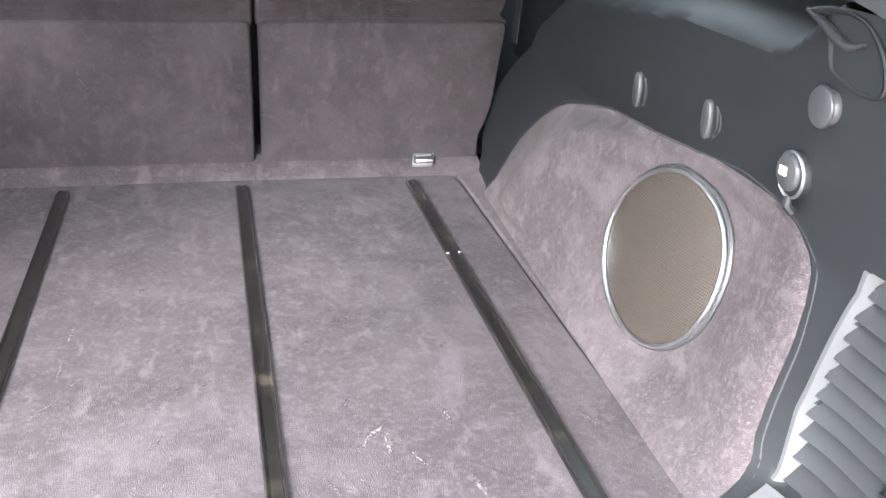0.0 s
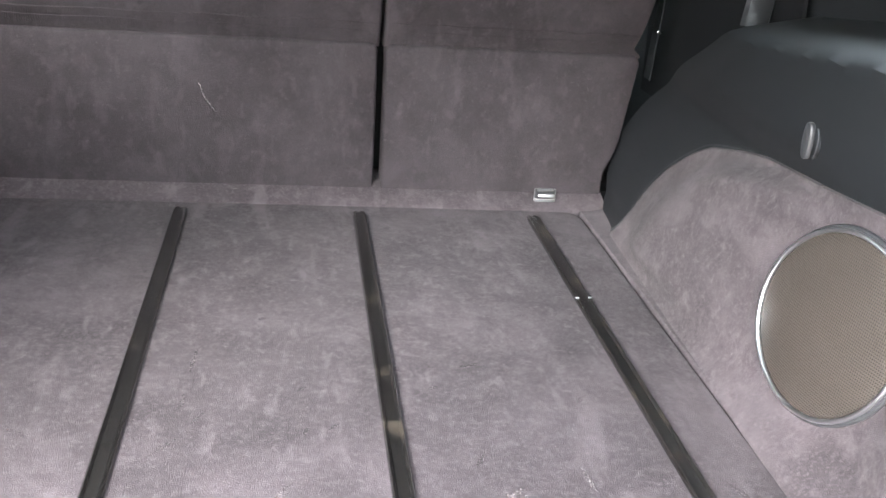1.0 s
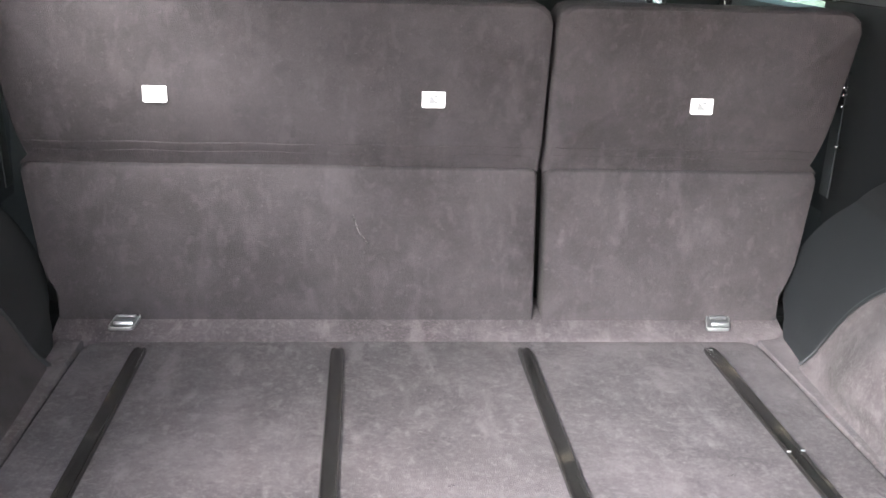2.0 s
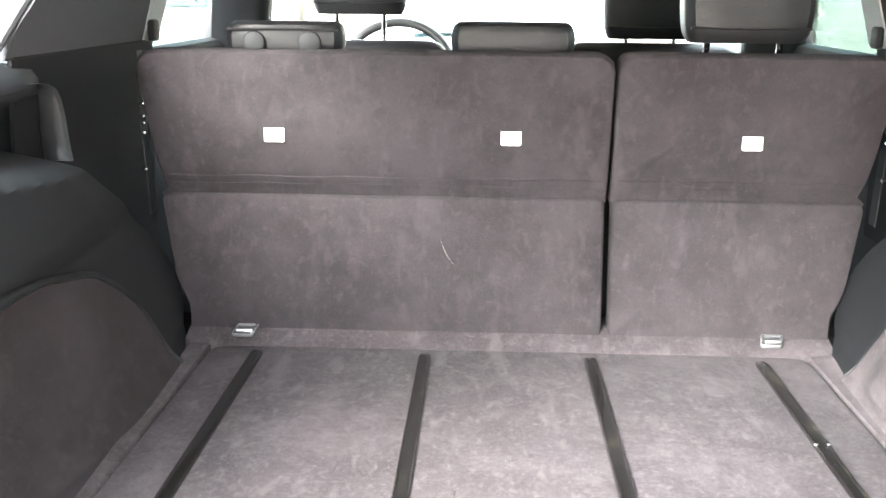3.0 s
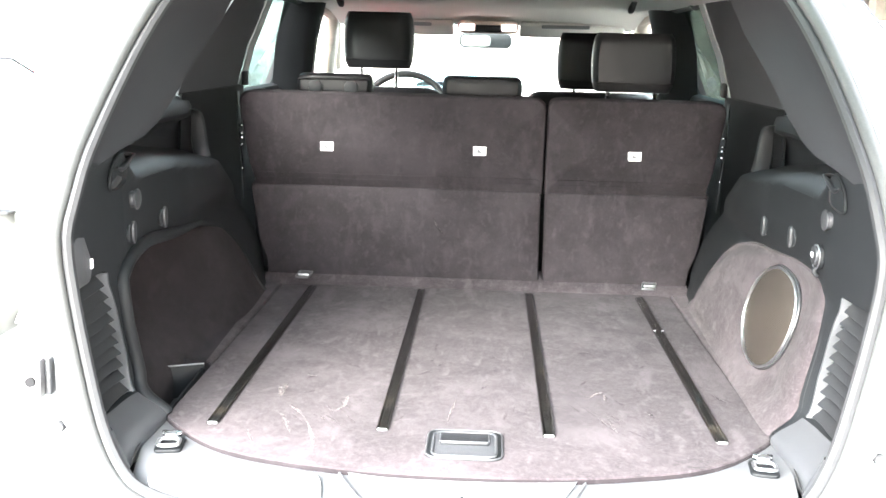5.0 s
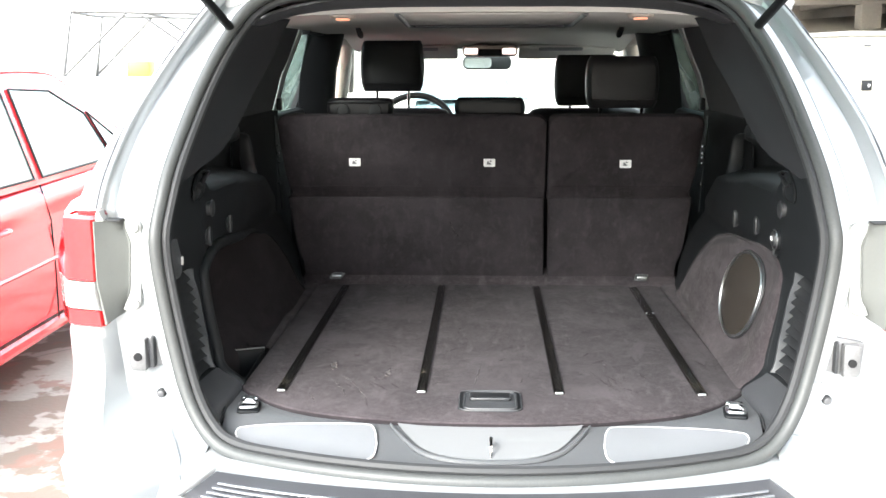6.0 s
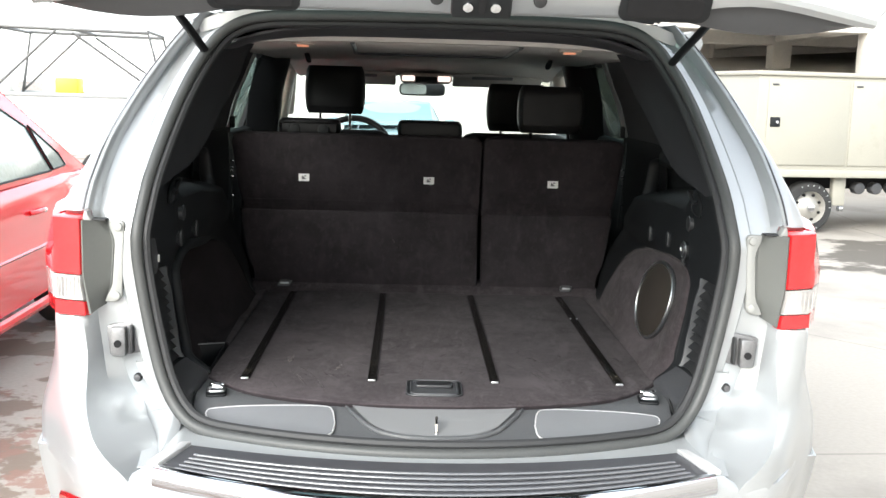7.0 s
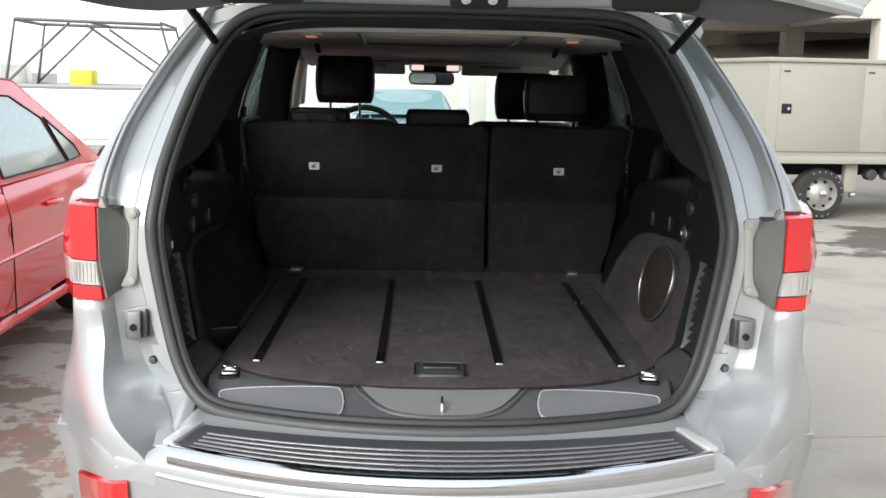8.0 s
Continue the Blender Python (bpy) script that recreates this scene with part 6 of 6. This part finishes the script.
# ---- other vehicles ----
def saloon(name, label, at, turn, paint, glass, length=4.4, width=1.74, height=1.45, side=None):
    """A parked saloon, nose along +y before turning: body loft, cabin, windows, wheels, lamps."""
    th = thing(name, label, "car")
    L, hw = length / 2, width / 2
    prof = [(-L, 0.50, 0.72, 0.84), (-L + 0.08, 0.36, 0.92, 0.92), (-L + 0.5, 0.28, 0.985, 0.97), (-L + 1.0, 0.24, 1.00, 1.0), (-0.3, 0.22, 0.97, 1.0), (0.5, 0.22, 0.95, 1.0), (L - 1.4, 0.22, 0.94, 1.0), (L - 0.7, 0.24, 0.86, 0.98), (L - 0.2, 0.30, 0.74, 0.90), (L, 0.42, 0.62, 0.80)]
    rows = []
    for i in range(49):
        y = -L + 2 * L * i / 48
        b, t, w = (curve_at([(p[0], p[k]) for p in prof], y) for k in (1, 2, 3))
        ring = []
        for fx, fz in ((0, 0), (0.80, 0.0), (0.97, 0.10), (1.0, 0.30), (1.0, 0.55), (0.985, 0.70), (0.995, 0.74), (0.96, 0.92), (0.90, 1.0), (0.5, 1.03), (0, 1.04)):
            ring.append((fx * w * hw, b + (t - b) * fz))
        full = [(x, y, z) for x, z in ring] + [(-x, y, z) for x, z in reversed(ring[1:-1])]
        rows.append(full + [full[0]])
    part("body", cap(loft(rows)), paint, th)
    arc = [(-L + 0.55, 0.975), (-L + 1.0, 1.20), (-L + 1.45, height - 0.07), (-0.55, height - 0.01), (0.0, height), (0.45, height - 0.04), (1.0, height - 0.28), (1.35, 0.955)]
    rows = []
    for p in spline([(0, y, z) for y, z in arc], 29):
        k = max(0.0, (p.z - 0.96) / (height - 0.96))
        rows.append([(x * (hw - 0.06 - 0.18 * k), p.y, p.z - 0.02 * abs(x) ** 3) for x in [i / 6 for i in range(-6, 7)]])
    part("roof", loft(rows, -0.02), paint, th)
    for s in (1, -1):
        def on_side(y, z):
            return (s * (hw - 0.055 - 0.18 * (z - 0.96) / (height - 0.96)), y, z)
        # cabin side: pillars in body colour with a dark window band let in
        ol = [p for p in spline([(0, y, z) for y, z in arc], 29)]
        face = [on_side(p.y, p.z - 0.012) for p in ol]
        b = bmesh.new()
        b.faces.new([b.verts.new(p) for p in face])
        part("cabin_side", b, paint, th)
        for nm, pts in (("rear_quarter_glass", [(-L + 1.28, 1.22), (-L + 0.90, 1.03), (-L + 1.16, 0.995), (-L + 1.24, 1.10), (-L + 1.30, 1.21)]), ("rear_door_glass", [(-L + 1.20, 0.995), (-0.02, 0.985), (-0.02, height - 0.085), (-L + 1.72, height - 0.105), (-L + 1.36, 1.26)]),
                        ("front_door_glass", [(0.08, 0.985), (1.10, 0.985), (0.72, height - 0.22), (0.40, height - 0.09), (0.08, height - 0.085)])):
            if nm == "rear_quarter_glass":
                pts = [(-L + 1.32, 1.265), (-L + 0.98, 1.085), (-L + 0.93, 1.01), (-L + 1.16, 1.0)]
            sh = Vector((s * 0.006, 0, 0))
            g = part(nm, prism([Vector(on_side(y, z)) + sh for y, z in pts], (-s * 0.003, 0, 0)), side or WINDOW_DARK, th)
            part("window_trim", tube([Vector(on_side(y, z)) + sh * 1.4 for y, z in pts], 0.006, 6, True), RUBBER, g)
        for y in (-0.02 - 0.55, 0.62):
            part("door_handle", tube(spline([(s * (hw - 0.002), y - 0.10, 0.80), (s * (hw + 0.028), y - 0.06, 0.805), (s * (hw + 0.028), y + 0.06, 0.805), (s * (hw - 0.002), y + 0.10, 0.80)], 9), 0.015, 8), paint, th)
        for y in (-L + 1.22, 0.03, 1.12):
            part("door_gap", tube([(s * (hw + 0.0005), y - 0.10 * (y < -0.9), 0.28), (s * (hw + 0.0005), y, 0.55), (s * (hw - 0.006), y, 0.78), (s * (hw - 0.05), y, 0.95)], 0.004, 5), DARK, th)
        part("side_rub_strip", tube([(s * (hw + 0.002), -L + 1.1, 0.60), (s * (hw + 0.004), 0.4, 0.585), (s * (hw + 0.002), 1.2, 0.58)], 0.012, 6), paint, th)
        part("sill_trim", tube([(s * (hw - 0.01), -L + 1.25, 0.26), (s * (hw - 0.01), 1.0, 0.25)], 0.03, 8), paint, th)
        part("door_mirror", box(s * (hw + 0.09), 0.95, 1.0, 0.16, 0.09, 0.12, 0.035, 3), paint, th)
        part("head_lamp", box(s * (hw - 0.25), L - 0.12, 0.66, 0.34, 0.14, 0.12, 0.04, 3), CLEAR_LENS, th)
        part("tail_lamp", box(s * (hw - 0.22), -L + 0.07, 0.80, 0.30, 0.10, 0.14, 0.03, 3), RED_LENS, th)
        for y in (-L + 0.86, L - 0.86):
            wheel(th, s * (hw - 0.12), y, 0.31, 0.20, s)
            part("wheel_arch", loft([[(s * (hw - 0.26), y + 0.36 * math.cos(q), 0.30 + 0.36 * math.sin(q)), (s * (hw + 0.004), y + 0.36 * math.cos(q), 0.30 + 0.36 * math.sin(q))] for q in (math.pi * k / 14 for k in range(15))], 0.012), DARK, th)
            part("arch_gap", prism([(s * (hw + 0.001), y + 0.35 * math.cos(q), 0.29 + 0.35 * math.sin(q)) for q in (math.pi * k / 14 for k in range(15))], (-s * 0.02, 0, 0)), DARK, th)
    part("front_screen", loft([[(x * (hw - 0.16 - 0.08 * k), y, z + 0.012) for x in (-1, -0.5, 0, 0.5, 1)] for y, z, k in ((0.50, height - 0.05, 1), (1.0, height - 0.27, 0.5), (1.33, 0.97, 0))], 0.004), glass, th)
    part("back_screen", loft([[(x * (hw - 0.18 - 0.08 * k), y, z + 0.012) for x in (-1, -0.5, 0, 0.5, 1)] for y, z, k in ((-L + 1.40, height - 0.09, 1), (-L + 1.0, 1.20, 0.5), (-L + 0.60, 0.99, 0))], 0.004), glass, th)
    th.matrix_basis = Matrix.Translation(at) @ Matrix.Rotation(radians(turn), 4, "Z")
    return th


WINDOW_DARK = material("dark_window", (0.05, 0.065, 0.06), 0.06, 0, 0.1, 3, 40, 0, 0.9, coat=1.0)
# the dark window glass again, with a pale sheen put into its base colour
WINDOW_SHEEN = material("sheen_window", (0.27, 0.33, 0.305), 0.06, 0, 0.25, 1.2, 40, 0, 0.9, coat=1.0)
SCREEN_TEAL = material("teal_screen", (0.10, 0.24, 0.26), 0.08, 0, 0.15, 3, 30, 0, 0.8, coat=1.0)
saloon("saloon_car", "glossy red four-door saloon parked beside the SUV", (-3.02, 3.05, 0), 180, RED_PAINT, WINDOW_DARK, height=1.50, side=WINDOW_SHEEN)
saloon("saloon_car", "pale blue car with a teal windscreen facing the SUV", (-0.35, 15.6, 0), 180, TEAL_PAINT, SCREEN_TEAL, 4.2, 1.7, 1.33)


def pickup(at, turn):
    """White pickup with a tube rack over its bed."""
    th = thing("pickup_truck", "white pickup with a dark tube rack and a yellow box", "pickup")
    part("cab", cap(loft([[(x, y, z) for x, z in ((0.80, 0.55), (0.86, 0.75), (0.86, 1.05), (0.70, 1.62 - d), (-0.70, 1.62 - d), (-0.86, 1.05), (-0.86, 0.75), (-0.80, 0.55), (0.80, 0.55))] for y, d in ((0.45, 0.02), (0.6, 0), (1.4, 0), (1.9, 0.55))])), WHITE_PAINT, th)
    part("bonnet", box(0, 2.45, 0.80, 1.66, 1.2, 0.52, 0.08, 3), WHITE_PAINT, th)
    part("bed_floor", box(0, -0.75, 0.66, 1.66, 2.4, 0.10, 0.02), WHITE_PAINT, th)
    for s in (1, -1):
        part("bed_side", box(s * 0.83, -0.75, 1.00, 0.06, 2.4, 0.62, 0.025), WHITE_PAINT, th)
        part("bed_rail", tube([(s * 0.83, -1.95, 1.335), (s * 0.83, 0.42, 1.335)], 0.03, 8), GREYPANEL, th)
        part("side_window", prism([(s * 0.865 - s * 0.13 * (z - 1.05) / 0.5, y, z) for y, z in ((0.65, 1.08), (1.55, 1.08), (1.35, 1.50), (0.65, 1.52))], (-s * 0.004, 0, 0)), WINDOW_DARK, th)
        for y in (-1.0, 2.3):
            wheel(th, s * 0.74, y, 0.35, 0.22, s)
        rk = part("rack_frame", tube([(s * 0.78, -1.7, 1.34), (s * 0.74, -1.5, 2.12), (s * 0.74, 0.25, 2.15), (s * 0.78, 0.38, 1.34)], 0.022, 8), DARK_TUBE, th, "dark welded tube rack")
        part("cross_brace", tube([(s * 0.78, -1.65, 1.36), (s * 0.76, -0.6, 2.10)], 0.016, 8), DARK_TUBE, rk)
        part("cross_brace", tube([(s * 0.76, -0.4, 2.12), (s * 0.78, 0.36, 1.38)], 0.016, 8), DARK_TUBE, rk)
    for y in (-1.5, -0.6, 0.25):
        part("rack_bar", tube([(-0.74, y, 2.14), (0.74, y, 2.14)], 0.02, 8), DARK_TUBE, th)
    part("tailgate", box(0, -1.96, 1.0, 1.66, 0.05, 0.60, 0.02), WHITE_PAINT, th)
    th.matrix_basis = Matrix.Translation(at) @ Matrix.Rotation(radians(turn), 4, "Z")
    bx = solid("yellow_box", box(0, 0, 0, 0.40, 0.30, 0.24, 0.03), YELLOW, "yellow plastic box lying in the pickup bed", "box")
    bx.matrix_basis = Matrix.Translation(at) @ Matrix.Rotation(radians(turn), 4, "Z") @ Matrix.Translation((0.45, -0.3, 1.43))
    cr = solid("grey_crate", box(0, 0, 0, 0.5, 0.7, 0.60, 0.03), GREYPANEL, "grey crate standing in the pickup bed", "box")
    cr.matrix_basis = Matrix.Translation(at) @ Matrix.Rotation(radians(turn), 4, "Z") @ Matrix.Translation((0.45, -0.3, 1.01))
    return th


pickup((-4.9, 11.6, 0), 96)


def box_truck(at, turn):
    """Light truck with a cream service body: doors with black latches, rear wheels, mud flap. Near side is -y."""
    th = thing("box_truck", "light truck with a cream service box body on steel wheels", "truck")
    body = part("box_body", box(0, 0.95, 1.25, 4.4, 1.9, 1.14, 0.012), CREAM, th, "cream painted service box")
    part("roof_rim", box(0, 0.95, 1.825, 4.46, 1.96, 0.05, 0.01), CREAM, body)
    part("base_rim", box(0, 0.945, 0.70, 4.44, 1.94, 0.085, 0.01), CREAM, body)
    for k in range(4):
        xa = -2.08 + 1.03 * k
        d = part("locker_door", box(xa + 0.50, -0.006, 1.275, 0.99, 0.022, 0.96, 0.006), CREAM, body)
        part("latch", box(xa + (0.10 if k % 2 == 0 else 0.90), -0.021, 1.28, 0.12, 0.014, 0.11, 0.012), BLACK, d, "black paddle latch")
        part("latch_pin", disc(xa + (0.12 if k % 2 == 0 else 0.88), -0.031, 1.28, 0.018, 0.01, "y", 14), CHROME, d)
        part("hinge", box(xa + 0.08, -0.02, 1.70, 0.08, 0.012, 0.02, 0.003), STEEL, d)
    part("chassis", box(0.4, 0.95, 0.56, 5.6, 0.8, 0.16, 0.02), DARK, th)
    part("axle", tube([(-1.43, 0.1, 0.31), (-1.43, 1.8, 0.31)], 0.05, 10), DARK, th)
    part("mud_flap", box(-1.05, 0.14, 0.50, 0.16, 0.10, 0.36, 0.02), CREAM, th)
    part("flap_bracket", box(-1.0, 0.14, 0.28, 0.06, 0.06, 0.06, 0.01), CHROME, th)
    for k in range(3):
        part("chassis_fitting", disc(-0.75 + 0.22 * k, 0.22, 0.52, 0.07, 0.12, "y", 14, 0.01), STEEL, th)
    part("fuel_tank", disc(0.35, 0.30, 0.52, 0.15, 0.7, "x", 24, 0.02), STEEL, th)
    part("cab", box(3.0, 0.95, 1.25, 1.4, 1.7, 1.4, 0.18, 4), CREAM, th)
    part("cab_window", box(3.1, 0.095, 1.55, 0.8, 0.02, 0.5, 0.02), WINDOW_DARK, th)
    for x in (-1.43, 2.9):
        for y, o in ((0.16, -1), (1.74, 1)):
            truck_wheel(th, x, y, 0.30, 0.19, o)
    th.matrix_basis = Matrix.Translation(at) @ Matrix.Rotation(radians(turn), 4, "Z")
    return th


def truck_wheel(parent, x, y, r, width, out):
    """As wheel(), but facing along y, with pale raised lettering bars round the tyre's side."""
    prof = [(0.62, -0.5), (0.80, -0.52), (0.93, -0.48), (0.99, -0.36), (1.0, 0), (0.99, 0.36), (0.93, 0.48), (0.80, 0.52), (0.62, 0.5)]
    rows = [[(x + r * q * math.cos(a), y + w * width, r + r * q * math.sin(a)) for q, w in prof] for a in (2 * math.pi * k / 36 for k in range(37))]
    w = part("wheel", loft(rows), TYRE, parent)
    face = y + out * width * 0.34
    dish = [(0.64, 0.05), (0.60, 0.02), (0.54, -0.02), (0.46, -0.01), (0.32, 0.03), (0.18, 0.05), (0.0, 0.055)]
    rows = [[(x + r * q * math.cos(a), face + out * d, r + r * q * math.sin(a)) for q, d in dish] for a in (2 * math.pi * k / 36 for k in range(37))]
    part("rim", loft(rows), RIM, w)
    part("hub", disc(x, face + out * 0.06, r, r * 0.15, 0.04, "y", 20, 0.006), CHROME, w)
    for k in range(8):
        a = 2 * math.pi * (k + 0.5) / 8
        part("vent_hole", disc(x + 0.50 * r * math.cos(a), face - out * 0.012, r + 0.50 * r * math.sin(a), r * 0.055, 0.04, "y", 10), DARK, w)
    for k in range(22):
        a = 2 * math.pi * k / 22
        if k % 11 > 7:
            continue
        part("tyre_mark", box(x + 0.86 * r * math.cos(a), y + out * width * 0.525, r + 0.86 * r * math.sin(a), 0.010, 0.003, 0.022, rot=(0, 90 - math.degrees(a), 0)), GREYPANEL, w)


box_truck((6.02, 9.75, 0), 8)


PALE_CONCRETE = material("pale_concrete", (0.50, 0.475, 0.435), 0.85, 0, 0.10, 0.7, 18, 0.3, 0.3, stain=(0.41, 0.385, 0.35), stain_scale=0.5, stain_at=0.55, dist=0.01)


# ---- concrete parking deck behind the truck, and pale posts ahead ----
def deck():
    th = thing("parking_deck", "weathered concrete parking deck with square columns and beams", "building", (14, 24, 0))
    part("slab", box(15, 21, 3.35, 24, 10, 0.40, 0.03), PALE_CONCRETE, th)
    part("edge_beam", box(15, 16.2, 2.98, 24, 0.40, 0.55, 0.02), PALE_CONCRETE, th)
    part("inner_beam", box(15, 21.0, 2.95, 24, 0.40, 0.50, 0.02), PALE_CONCRETE, th)
    part("parapet", box(15, 16.2, 4.0, 24, 0.20, 0.9, 0.02), PALE_CONCRETE, th)
    part("back_wall", box(15, 25.9, 1.6, 24, 0.3, 3.2, 0.02), PALE_CONCRETE, th)
    part("ramp", box(9.5, 21.5, 2.2, 6.0, 7.0, 0.30, 0.02, 2, (5, -4, 0)), PALE_CONCRETE, th)
    for y in (16.2, 21.0, 25.6):
        for x in (4.2, 8.1, 12.5, 17.0, 22.0):
            part("column", box(x, y, 1.57, 0.42, 0.42, 3.14, 0.02), PALE_CONCRETE, th)
    for x in (4.2, 8.1, 12.5, 17.0, 22.0):
        part("cross_beam", box(x, 20.9, 2.98, 0.34, 9.2, 0.42, 0.02), PALE_CONCRETE, th)
    return th


deck()
post = thing("white_post", "whitewashed square roof post standing in the yard", "post", (0.8, 19.0, 0), "row of white posts")
part("shaft", box(0.8, 19.0, 1.6, 0.22, 0.22, 3.2, 0.02), WHITE_COLUMN, post)
part("foot", box(0.8, 19.0, 0.08, 0.34, 0.34, 0.16, 0.02), CONCRETE, post)
for x in (1.35, 2.0, 2.9, 3.5):
    copy_thing(post, Matrix.Translation((x, 19.0, 0)))
roof = thing("canopy", "pale flat canopy roof on white posts", "roof", (1.9, 19, 3.2))
part("canopy_slab", box(1.9, 20.2, 3.3, 4.2, 3.2, 0.2, 0.02), WHITE_COLUMN, roof)

solid("boundary_wall", box(-3.0, 26.0, 1.2, 13.5, 0.25, 2.4, 0.02), WHITE_COLUMN, "low whitewashed boundary wall across the yard", kind="structure")
# plain walls added out of view; the tall right one cuts the light there
solid("unseen_wall", box(6.5, -12, 4.0, 0.4, 28, 8.0, 0.02), CONCRETE, "plain concrete wall added out of view to close the yard", kind="structure")
solid("unseen_wall", box(-4, -26, 2.0, 22, 0.4, 4.0, 0.02), CONCRETE, "plain concrete wall added out of view to close the yard", kind="structure")
